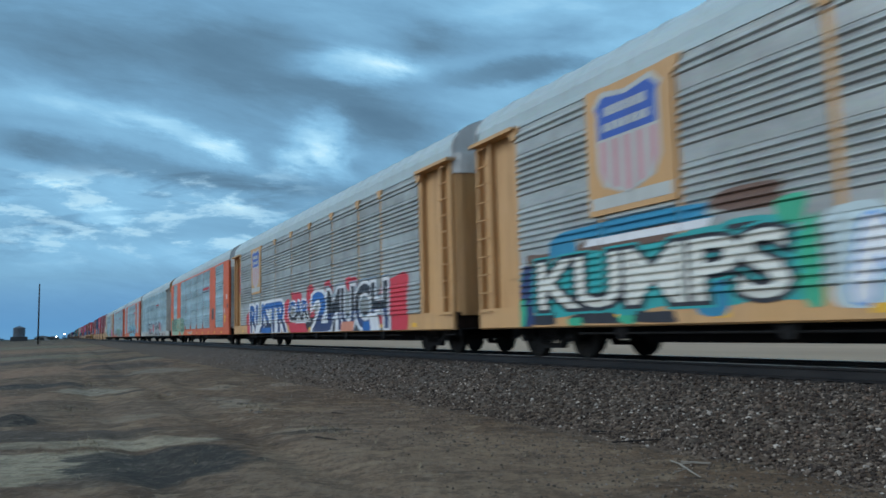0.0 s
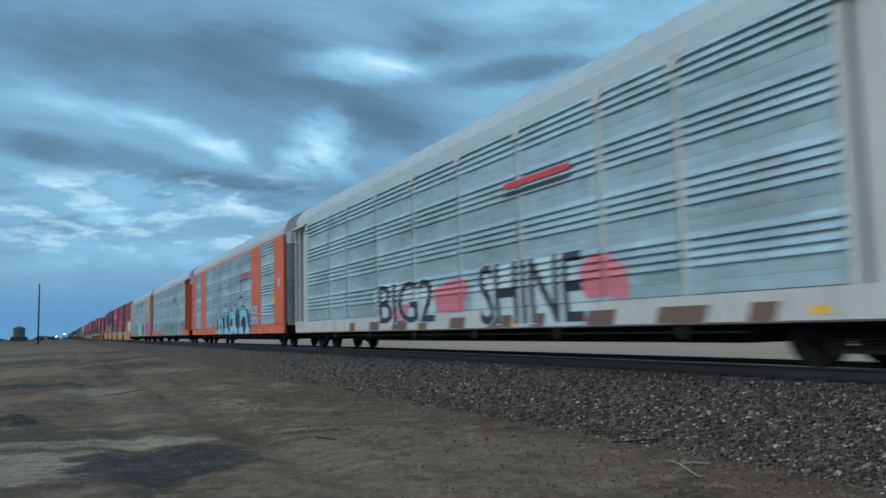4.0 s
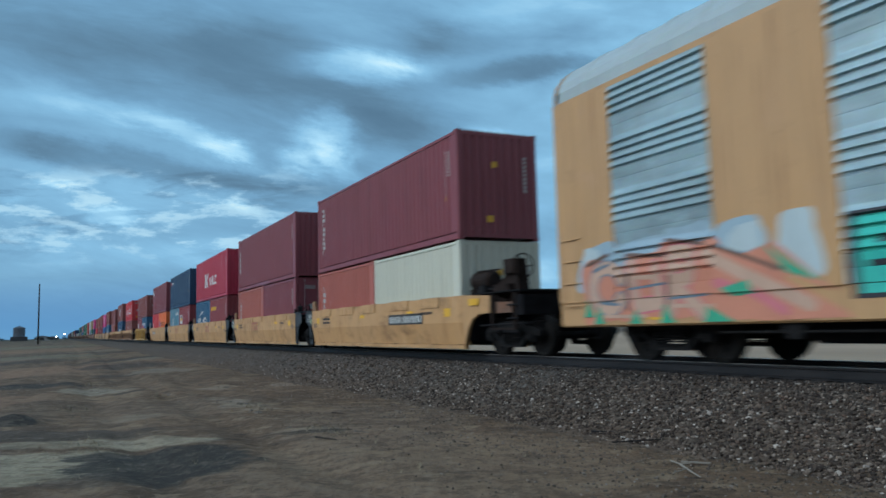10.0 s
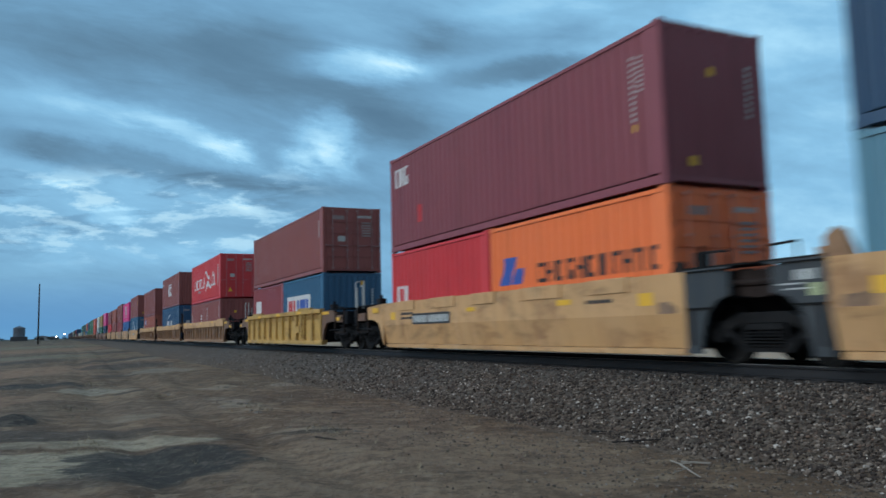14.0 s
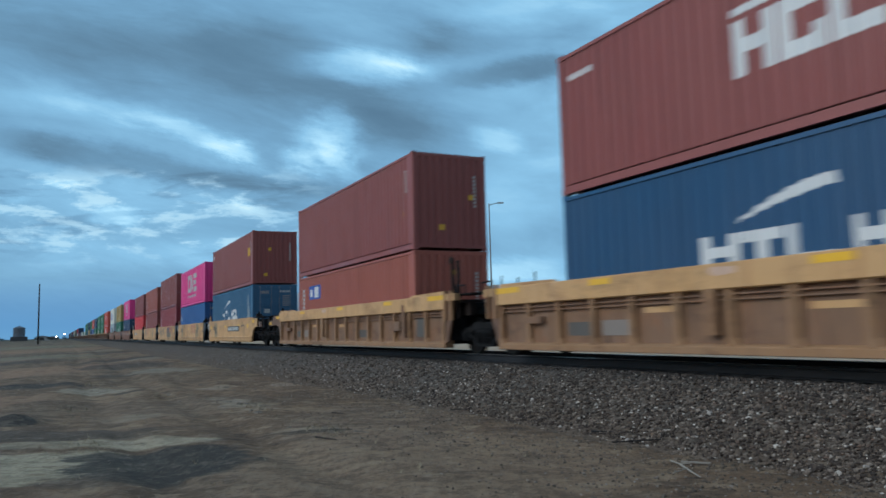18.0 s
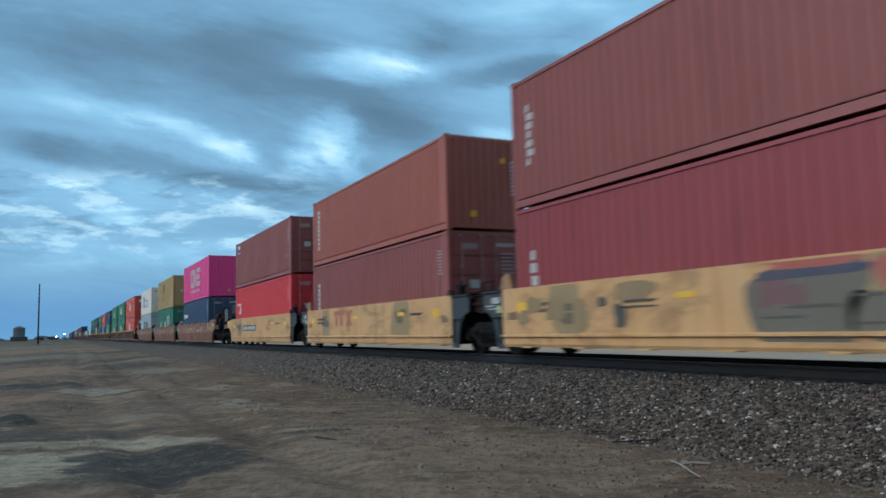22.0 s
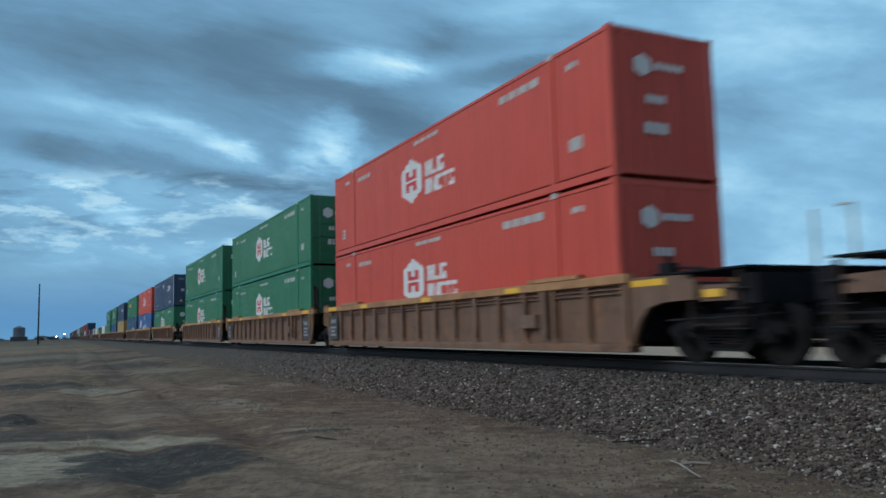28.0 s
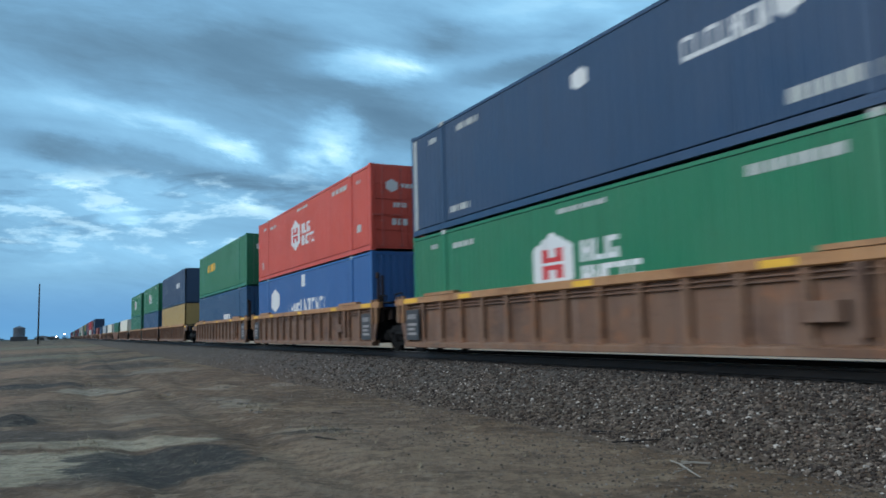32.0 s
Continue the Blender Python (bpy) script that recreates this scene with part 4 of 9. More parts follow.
def scrub(x, y, h, seed):
    """A far low tree: a short trunk with many small leaf clumps."""
    rng = random.Random(seed)
    root = new("scrub_tree")
    root.matrix_basis = pose(x, y, GROUND_Z)
    tagged(root, "low dark scrubby tree on the horizon", "tree", "trees on the horizon")
    part("trunk", Geo().tube((0, 0, 0), (0.2, 0, h * 0.5), 0.2, 7, 0.1), IRON, root)
    g = Geo()
    for _ in range(160):
        a, r = rng.uniform(0, 6.28), h * 0.62 * rng.random() ** 0.6
        z = h * (0.35 + 0.62 * rng.random()) * (1 - 0.3 * r / h)
        c = Vector((r * math.cos(a), r * math.sin(a), z))
        s = h * rng.uniform(0.05, 0.11)
        p = [c + Vector((rng.uniform(-s, s), rng.uniform(-s, s), rng.uniform(-s, s))) for _ in range(4)]
        g.add(p, [(0, 1, 2), (0, 2, 3), (1, 2, 3), (0, 1, 3)])
    part("crown", g, painted("dusty_leaf", (0.045, 0.050, 0.035), 0.3, 0.0, 0.8), root)


def far_lamp(x, y, z):
    n = Nodes("lamp_glow_%d" % abs(int(x)))
    n.bsdf.inputs["Emission Color"].default_value = (1.0, 0.97, 0.9, 1)
    n.bsdf.inputs["Emission Strength"].default_value = 9.0
    mat = n.done((0.8, 0.8, 0.78), 0.4)
    root = part("distant_lamp", Geo().tube((0, 0, 0), (0, 0, z - GROUND_Z), 0.10, 8), IRON)
    root.matrix_basis = pose(x, y, GROUND_Z)
    tagged(root, "small bright lamp on a post far away", "lamp", "lamps near the horizon")
    part("lamp_glass", Geo().tube((0.2, 0, z - GROUND_Z), (0.9, 0, z - GROUND_Z + 0.1), 0.50, 12, 0.38), mat, root, "glowing white lamp")


utility_pole(-249.0, -6.0, 17.2, 0.6)
mast_light(-82.0, 46.9, 16.6)
storage_bin(-687.0, -29.7, 4.2, 11.2)
far_lamp(-786.6, -4.2, 1.9)
far_lamp(-783.0, 2.2, 4.2)
for k, (sx, sy, lx, ly, sh, rgb, txt) in enumerate([(-700, -52, 18, 14, 4.2, (0.22, 0.23, 0.23), "low grey shed with a pitched roof"), (-760, -15, 14, 10, 3.0, (0.40, 0.40, 0.38), "small pale shed with a pitched roof"), (-820, -8, 26, 8, 2.6, (0.16, 0.16, 0.16), "long low dark shed")]):
    low_shed(sx, sy, lx, ly, sh, rgb, txt)
for k in range(16):
    scrub(-640 - 45 * (k % 5), -58 + k * 4.0 + 3 * math.sin(k * 2.1), 2.4 + 1.6 * ((k * 37) % 10) / 10, k)


def twig():
    """A bleached forked branch lying on the dirt, and a flat grey lath beside it."""
    n = Nodes("bleached_wood")
    g = n.noise(n.coord, 30, 4, 0.6, stretch=(0.4, 3, 3))
    n.bump(g, 0.4, 0.003)
    mat = n.done(n.mix(g, (0.19, 0.17, 0.14), (0.30, 0.27, 0.23)), 0.8)
    root = new("dead_branch")
    root.matrix_basis = pose(-6.45, 6.0, -0.92)
    tagged(root, "bleached forked dead branch lying on the dirt", "branch")
    pts = [(-0.47, 0.22, 0.03), (-0.20, 0.10, 0.045), (0.03, -0.02, 0.04), (0.37, -0.16, 0.02)]
    for a, b, r in zip(pts, pts[1:], (0.010, 0.012, 0.009)):
        part("stem", Geo().tube(a, b, r, 7, r * 0.8), mat, root)
    for a, b in ((pts[2], (0.02, -0.13, 0.05)), (pts[2], (0.06, -0.24, 0.02)), (pts[1], (-0.10, 0.16, 0.06))):
        part("twig", Geo().tube(a, b, 0.007, 6, 0.004), mat, root)
    lath = part("wooden_lath", Geo().box(-0.16, 0.16, -0.020, 0.020, 0, 0.016, 0.004), mat)
    lath.matrix_basis = pose(-6.71, 6.39, -0.905, 2, 3, 55)
    tagged(lath, "short flat piece of pale grey wood on the dirt", "piece of wood")
    for x, y, a, l in ((-12.1, 7.4, 55, 0.8), (-13.1, 6.7, 35, 0.35), (-8.0, 6.85, 72, 1.0), (-9.0, 6.9, 25, 0.4), (-11.2, 3.5, 15, 0.5), (-12.0, 3.9, -20, 0.4), (-14.5, 4.8, 10, 0.45)):
        s = part("stick", Geo().tube((-l / 2, 0, 0.012), (l / 2, 0.04, 0.018), 0.011, 6, 0.006), IRON)
        s.matrix_basis = pose(x, y, ground_height(x, y) + (0.06 if y > 6.6 else 0.0), 0, 0, a)
        tagged(s, "thin dark stick lying on the ground", "stick", "sticks on the ground")


twig()


def mud_crusts():
    """Low crumbling crusts of dried mud along the old wheel tracks."""
    n = Nodes("dried_mud")
    a = n.noise(n.coord, 7.0, 8, 0.72)
    n.bump(n.noise(n.coord, 30, 6), 0.6, 0.012)
    mat = n.done(n.ramp(a, [(0.35, (0.060, 0.048, 0.038)), (0.5, (0.110, 0.090, 0.070)), (0.65, (0.180, 0.150, 0.120))]), 0.95)
    rng = random.Random(17)
    heaps = [(-24.2, 4.2, 1.4, 7), (-26.2, 1.0, 1.6, 8), (-18.4, 3.5, 1.0, 8), (-16.6, 3.7, 0.8, 7), (-12.4, 3.65, 0.35, 5), (-31.0, 1.8, 2.5, 8), (-37.0, 3.6, 3.0, 9), (-22.0, 2.6, 1.8, 6), (-46.0, 4.2, 4.0, 9)]
    g = Geo()
    for cx, cy, spread, count in heaps:
        for _ in range(count):
            x, y = cx + rng.gauss(0, spread), cy + rng.gauss(0, 0.22)
            far = 1 + max(0.0, -x - 20) * 0.03
            lx, ly = rng.uniform(0.08, 0.30) * far, rng.uniform(0.04, 0.12) * far
            z, h = ground_height(x, y) - 0.015, rng.uniform(0.018, 0.040)
            m, turn = rng.randint(8, 11), rng.uniform(-0.35, 0.35)
            low, top = [], []
            for i in range(m):
                t = 6.28319 * i / m
                k, q = rng.uniform(0.6, 1.2), rng.uniform(0.35, 0.65)
                px, py = lx * k * math.cos(t), ly * k * math.sin(t)
                px, py = px * math.cos(turn) - py * math.sin(turn), px * math.sin(turn) + py * math.cos(turn)
                low.append((x + px, y + py, z))
                top.append((x + px * q, y + py * q, z + h * rng.uniform(0.6, 1.0)))
            g.add(low + top + [(x, y, z + h)], [(i, (i + 1) % m, (i + 1) % m + m, i + m) for i in range(m)] + [(i + m, (i + 1) % m + m, 2 * m) for i in range(m)])
    tagged(part("mud_crusts", g.mesh("mud_crusts"), mat), "low pale crusts of dried mud on the dirt", "dried mud", kind="stuff")


mud_crusts()


def dry_grass():
    rng = random.Random(5)
    g = Geo()
    for _ in range(900):
        if rng.random() < 0.6:
            cx, cy = rng.choice(((-12.1, 3.8), (-16.5, 3.7), (-24, 4.3), (-20, 0.2), (-30, 1.0), (-13.0, 0.4), (-22, 2.5)))
            x, y = cx + rng.gauss(0, 0.5), cy + rng.gauss(0, 0.16)
        else:
            x, y = -8 - 40 * rng.random() ** 1.4, rng.uniform(-3, 6.3)
        z, h, a = ground_height(x, y), rng.uniform(0.02, 0.07), rng.uniform(0, 6.28)
        dx, dy = math.cos(a), math.sin(a)
        for _b in range(3):
            b = a + rng.uniform(-1.2, 1.2)
            tip = (x + h * 1.1 * math.cos(b), y + h * 1.1 * math.sin(b), z + h)
            g.add([(x - dy * 0.005, y + dx * 0.005, z - 0.01), (x + dy * 0.005, y - dx * 0.005, z - 0.01), tip], [(0, 1, 2)])
    ob = part("dry_grass", g, painted("straw", (0.24, 0.20, 0.13), 0.5, 0.0, 0.9))
    tagged(ob, "short dry grass blades in sparse tufts on the dirt", "dry grass", kind="stuff")


dry_grass()


# ---- running gear ----
WHEELS = []
WHEEL_R = 0.457


def wheelset_mesh():
    g = Geo()
    for s in (-1, 1):
        y = 0.7175 * s
        rim = [(y - 0.028 * s, 0.487), (y, 0.484), (y + 0.006 * s, 0.459), (y + 0.10 * s, 0.455), (y + 0.102 * s, 0.40), (y + 0.075 * s, 0.385), (y + 0.055 * s, 0.17), (y + 0.12 * s, 0.13), (y + 0.12 * s, 0.07)]
        g.lathe_y([(y - 0.03 * s, 0.10)] + rim, 28)
        for k in range(3):  # cast marks that show the turning
            a = k * 2.094
            g.tube((0.29 * math.cos(a), y + 0.062 * s, 0.29 * math.sin(a)), (0.29 * math.cos(a), y + 0.078 * s, 0.29 * math.sin(a)), 0.035, 6)
    g.lathe_y([(-1.10, 0.07), (-0.85, 0.075), (-0.72, 0.085), (0.72, 0.085), (0.85, 0.075), (1.10, 0.07)], 10)
    return g.mesh("wheelset", False)


def side_frame_mesh():
    """A cast side frame with its window, journal boxes and a nest of springs."""
    g = Geo()
    top = [(-1.16, 0.44), (-1.16, 0.57), (-0.98, 0.66), (-0.70, 0.68), (-0.45, 0.79), (0.45, 0.79), (0.70, 0.68), (0.98, 0.66), (1.16, 0.57), (1.16, 0.44), (0.98, 0.50), (0.66, 0.52), (0.42, 0.63), (-0.42, 0.63), (-0.66, 0.52), (-0.98, 0.50)]
    g.extrude_y(top, -0.07, 0.07)
    g.extrude_y([(-0.66, 0.52), (-0.98, 0.50), (-1.02, 0.37), (-0.84, 0.46), (-0.62, 0.40), (-0.44, 0.20), (0.44, 0.20), (0.62, 0.40), (0.84, 0.46), (1.02, 0.37), (0.98, 0.50), (0.66, 0.52), (0.36, 0.28), (-0.36, 0.28)], -0.07, 0.07)
    for x in (-0.40, 0.34):
        g.box(x, x + 0.06, -0.08, 0.08, 0.28, 0.64)
    for x in (-0.889, 0.889):
        g.box(x - 0.13, x + 0.13, -0.13, 0.10, 0.34, 0.56, 0.03)
        g.tube((x, -0.16, 0.457), (x, -0.12, 0.457), 0.10, 10)
        for k in range(3):
            a = 2.094 * k + 0.5
            g.tube((x + 0.06 * math.cos(a), -0.185, 0.457 + 0.06 * math.sin(a)), (x + 0.06 * math.cos(a), -0.155, 0.457 + 0.06 * math.sin(a)), 0.018, 6)
    for x in (-0.22, 0.0, 0.22):
        for k in range(5):
            g.tube((x, -0.05, 0.285 + k * 0.048), (x, -0.05, 0.31 + k * 0.048), 0.095, 8)
    g.box(-0.34, 0.34, -0.10, 0.08, 0.53, 0.62, 0.02)
    return g.mesh("side_frame")


def bolster_mesh():
    g = Geo().extrude_x([(-1.05, 0.44), (-0.6, 0.36), (0.6, 0.36), (1.05, 0.44), (1.05, 0.58), (0.5, 0.68), (-0.5, 0.68), (-1.05, 0.58)], -0.20, 0.20)
    g.tube((0, 0, 0.68), (0, 0, 0.76), 0.20, 14)
    for x in (-0.45, 0.45):
        g.tube((x, -0.80, 0.40), (x, 0.80, 0.40), 0.05, 6)
    return g.mesh("truck")


def bogie(parent, x):
    t = part("truck", cached("bolster", bolster_mesh), GREASE, parent, "dark four-wheel truck", pose(x, 0, 0))
    for s, m in ((-1, pose(0, -1.0, 0)), (1, pose(0, 1.0, 0) @ TURN)):
        part("side_frame", cached("side_frame", side_frame_mesh), TRUCK, t, at=m)
    for i, wx in enumerate((-0.889, 0.889)):
        w = part("wheel", cached("wheelset", wheelset_mesh), TREAD, t, at=pose(wx, 0, WHEEL_R))
        WHEELS.append((w, i))
    return t


def coupler(parent, x, s):
    g = Geo().box(min(x, x + s * 0.75), max(x, x + s * 0.75), -0.11, 0.11, 0.72, 0.94, 0.03)
    g.box(min(x + s * 0.6, x + s * 0.95), max(x + s * 0.6, x + s * 0.95), -0.19, 0.19, 0.66, 1.0, 0.08)
    g.tube((x + s * 0.3, 0.28, 0.66), (x + s * 0.7, 0.34, 0.42), 0.03, 6)
    part("coupler", g, IRON, parent)


def sheet_mark(shapes, y, name="marking"):
    """Flat painted shapes (lists of x, z) on one plane facing the camera."""
    g = Geo()
    for xz in shapes:
        g.sheet(xz, y)
    return g.mesh(name)


# ---- flat shapes for paint ----
def rect(x, z, w, h, lean=0.0):
    return [(x, z), (x + w, z), (x + w + lean, z + h), (x + lean, z + h)]


def row_of(x, z, w, h, n, gap=0.22):
    step = w / n
    return [rect(x + i * step, z, step * (1 - gap), h) for i in range(n)]


def column_of(x, z, w, h, n, gap=0.25):
    step = h / n
    return [rect(x, z + i * step, w, step * (1 - gap)) for i in range(n)]


def hexagon(x, z, w, h):
    return [(x, z + h * 0.25), (x + w / 2, z), (x + w, z + h * 0.25), (x + w, z + h * 0.75), (x + w / 2, z + h), (x, z + h * 0.75)]


def frame_of(x, z, w, h, t):
    return [rect(x, z, t, h), rect(x + w - t, z, t, h), rect(x + t, z, w - 2 * t, t), rect(x + t, z + h - t, w - 2 * t, t)]


def star_shape(cx, cz, r, n=7):
    out = []
    for i in range(2 * n):
        a = 1.5708 + 3.14159 * i / n
        k = r if i % 2 == 0 else r * 0.45
        out.append((cx + k * math.cos(a), cz + k * math.sin(a)))
    return out


def bubble(cx, cz, w, h, rng, n=16):
    """One swollen sprayed letter form."""
    out = []
    ph = [rng.uniform(0, 6.28) for _ in range(3)]
    for i in range(n):
        a = 6.28319 * i / n
        c, s = math.cos(a), math.sin(a)
        k = 1 + 0.10 * math.sin(2 * a + ph[0]) + 0.10 * math.sin(3 * a + ph[1]) + 0.05 * math.sin(5 * a + ph[2])
        out.append((cx + w / 2 * k * math.copysign(abs(c) ** 0.6, c), cz + h / 2 * k * math.copysign(abs(s) ** 0.6, s)))
    return out


def letters(body, height, offset, width=1.0):
    """The built-in typeface as a flat mesh lying in x, z."""
    cu = bpy.data.curves.new("letters", "FONT")
    cu.body, cu.size, cu.offset, cu.resolution_u = body, height, offset, 3
    cu.space_character = 0.92
    ob = bpy.data.objects.new("letters", cu)
    me = bpy.data.meshes.new_from_object(ob)
    bpy.data.objects.remove(ob)
    g = Geo()
    g.add([(p.co.x * width, 0.0, p.co.y) for p in me.vertices], [tuple(f.vertices) for f in me.polygons])
    return g


def clip(poly, axis, bound, keep_above):
    """The part of a polygon on one side of a line across x (axis 0) or z (axis 1)."""
    out = []
    for a, b in zip(poly, poly[1:] + poly[:1]):
        da, db = a[axis] - bound, b[axis] - bound
        if not keep_above:
            da, db = -da, -db
        if da >= 0:
            out.append(a)
        if (da > 0 > db) or (da < 0 < db):
            t = da / (da - db)
            out.append((a[0] + (b[0] - a[0]) * t, a[1] + (b[1] - a[1]) * t))
    return out


def drape(root, shapes, layer, name="graffiti"):
    """Paint that follows the grooves, posts and sill of a car carrier's side."""
    edges, broad, fine, style, length = RACKS[root.name]
    prof = rack_profile(fine)
    lift = 0.002 + 0.0022 * layer
    zones, last = [], 0.0
    for e in edges:
        a, b = e - 0.076, e + 0.076
        kind = "end" if last == 0.0 else "broad" if any(abs(last - p[0]) < 0.1 for p in broad) else "panel"
        fused = "broad" if any(e in p for p in broad) else "end" if style == "flush" and e in (edges[0], edges[-1]) else "post"
        zones += [(last, a, kind), (a, b, fused)]
        last = b
    zones.append((last, length, "end"))
    flat = {"post": -0.020, "broad": -0.062, "end": -0.058 if style == "flush" else 0.135}
    g = Geo()

    def put(poly, depth):
        if len(poly) > 2:
            g.add([(x, -HALF + depth(z) - lift - rise, z) for x, z in poly], [tuple(range(len(poly)))])

    for order, shape in enumerate(shapes):
        rise = 0.0019 * (order % 12) / 12
        shape = clip(shape, 1, SILL0 + 0.035, True)
        if len(shape) < 3:
            continue
        low = clip(shape, 1, SILL1, False)
        if len(low) > 2:
            put(low, lambda z: -0.022)
        top = clip(shape, 1, SILL1, True)
        for a, b, kind in zones:
            piece = clip(clip(top, 0, a, True), 0, b, False) if len(top) > 2 else []
            if len(piece) < 3:
                continue
            if kind != "panel":
                put(piece, lambda z: flat[kind])
                continue
            z0, z1 = min(p[1] for p in piece), max(p[1] for p in piece)
            for (ya, za), (yb, zb) in zip(prof, prof[1:]):
                if zb <= z0 or za >= z1 or zb - za < 1e-4:
                    continue
                put(clip(clip(piece, 1, za, True), 1, zb, False), lambda z: ya + (yb - ya) * (z - za) / (zb - za))
    return g.weld().mesh(name)


def fitted_word(root, body, x0, x1, z0, z1, fill, edge, second=None, layer=3, halo=None, swell=0.075):
    """A word that fills a stretch of the side."""
    flat = letters(body, 1.0, 0.0).v
    a0, a1 = min(p[0] for p in flat), max(p[0] for p in flat)
    b0, b1 = min(p[2] for p in flat), max(p[2] for p in flat)

    def faces(offset):
        g = letters(body, 1.0, offset)
        return [[(x0 + (g.v[i][0] - a0) / (a1 - a0) * (x1 - x0), z0 + (g.v[i][2] - b0) / (b1 - b0) * (z1 - z0)) for i in f] for f in g.f]

    if halo:
        part("graffiti", drape(root, faces(swell + 0.03), layer - 1), paint(halo), root)
    part("graffiti", drape(root, faces(swell), layer), paint(edge), root)
    inner = faces(swell * 0.3)
    part("graffiti", drape(root, inner, layer + 1), paint(fill), root)
    if second:
        cut = z0 + 0.42 * (z1 - z0)
        part("graffiti", drape(root, [p for p in (clip(f, 1, cut, True) for f in inner) if len(p) > 2], layer + 2), paint(second), root)


def stroke(ax, az, bx, bz, t):
    """A thick rounded brush stroke."""
    a, b = Vector((ax, az)), Vector((bx, bz))
    d = (b - a).normalized() * t
    n = Vector((-d.y, d.x))
    return [tuple(a + n), tuple(a - d * 0.8 + n * 0.5), tuple(a - d * 0.8 - n * 0.5), tuple(a - n), tuple(b - n), tuple(b + d * 0.8 - n * 0.5), tuple(b + d * 0.8 + n * 0.5), tuple(b + n)]


def ribbon(points, t):
    """A bent brush stroke through some points."""
    return [stroke(*a, *b, t) for a, b in zip(points, points[1:])]


def ring(cx, cz, rx, rz, n=10, a0=0.0, a1=360.0):
    return [(cx + rx * math.cos(radians(a0 + (a1 - a0) * i / n)), cz + rz * math.sin(radians(a0 + (a1 - a0) * i / n))) for i in range(n + 1)]


GLYPHS = [
    [ring(0.5, 0.5, 0.36, 0.38, 9, 40, 330)],
    [[(0.15, 1.0), (0.2, 0.0)], ring(0.5, 0.42, 0.32, 0.28, 6, 170, 0) + [(0.85, 0.0)]],
    [[(0.85, 0.9), (0.35, 0.95), (0.2, 0.7), (0.75, 0.45), (0.7, 0.08), (0.15, 0.05)]],
    [[(0.1, 0.0), (0.3, 0.95), (0.55, 0.35), (0.75, 1.0), (0.92, 0.0)]],
    [[(0.2, 0.0), (0.5, 1.0), (0.85, 0.0)], [(0.3, 0.4), (0.75, 0.35)]],
    [[(0.2, 0.05), (0.25, 0.95), (0.75, 0.85), (0.7, 0.55), (0.3, 0.5), (0.85, 0.0)]],
    [[(0.1, 0.95), (0.9, 1.0)], [(0.5, 0.95), (0.45, 0.05), (0.8, 0.0)]],
    [ring(0.45, 0.35, 0.30, 0.32, 8), [(0.8, 1.0), (0.82, 0.0)]],
]


def sprayed_strokes(root, lines, t, fill, edge, layer=2, halo=None, fat=1.28):
    """One sprayed letter: bent strokes with an outline and perhaps a second outline."""
    if halo:
        part("graffiti", drape(root, [q for ln in lines for q in ribbon(ln, t * fat * 1.22)], layer - 1), paint(halo), root)
    part("graffiti", drape(root, [q for ln in lines for q in ribbon(ln, t * fat)], layer), paint(edge), root)
    part("graffiti", drape(root, [q for ln in lines for q in ribbon(ln, t)], layer + 1), paint(fill), root)


def sprayed_forms(root, x, z, w, h, n, fills, edge, seed, layer=2, glow=None, fat=1.34, thick=0.125):
    """Sprayed letter forms that cannot be read, leaning into each other."""
    rng = random.Random(seed)
    step = w / n
    if glow:
        part("graffiti", drape(root, [bubble(x + step * (i + 0.5), z + h * rng.uniform(0.42, 0.55), step * rng.uniform(1.2, 1.6), h * rng.uniform(0.8, 1.05), rng, 22) for i in range(n)], layer - 2), paint(glow), root)
    for i in range(n):
        kind = rng.choice(GLYPHS)
        x0 = x + step * (i + rng.uniform(-0.12, 0.05))
        wide, tall = step * rng.uniform(1.0, 1.3), h * rng.uniform(0.78, 1.0)
        lean = rng.uniform(-0.10, 0.22) * step
        t = min(wide, tall) * thick
        z0 = z + t * 0.8
        lines = [[(x0 + t + (wide - 2 * t) * a + lean * b + rng.uniform(-0.04, 0.04) * step, z0 + (tall - 2 * t) * b) for a, b in ln] for ln in kind]
        up = layer + 2 * (i % 2)
        sprayed_strokes(root, lines, t, fills[i % len(fills)], edge, up, None, fat)
        shine = [stroke(a[0] - t * 0.4, a[1] + (b[1] - a[1]) * 0.2, a[0] - t * 0.4 + (b[0] - a[0]) * 0.5, a[1] + (b[1] - a[1]) * 0.6, t * 0.12) for a, b in [(ln[0], ln[1]) for ln in lines]]
        part("graffiti", drape(root, shine, up + 2), paint("spray_white"), root)


# ---- covered car carriers ----
RACKS = {}
SILL0, SILL1, EAVE = 0.62, 1.08, 4.95
HALF = 1.52


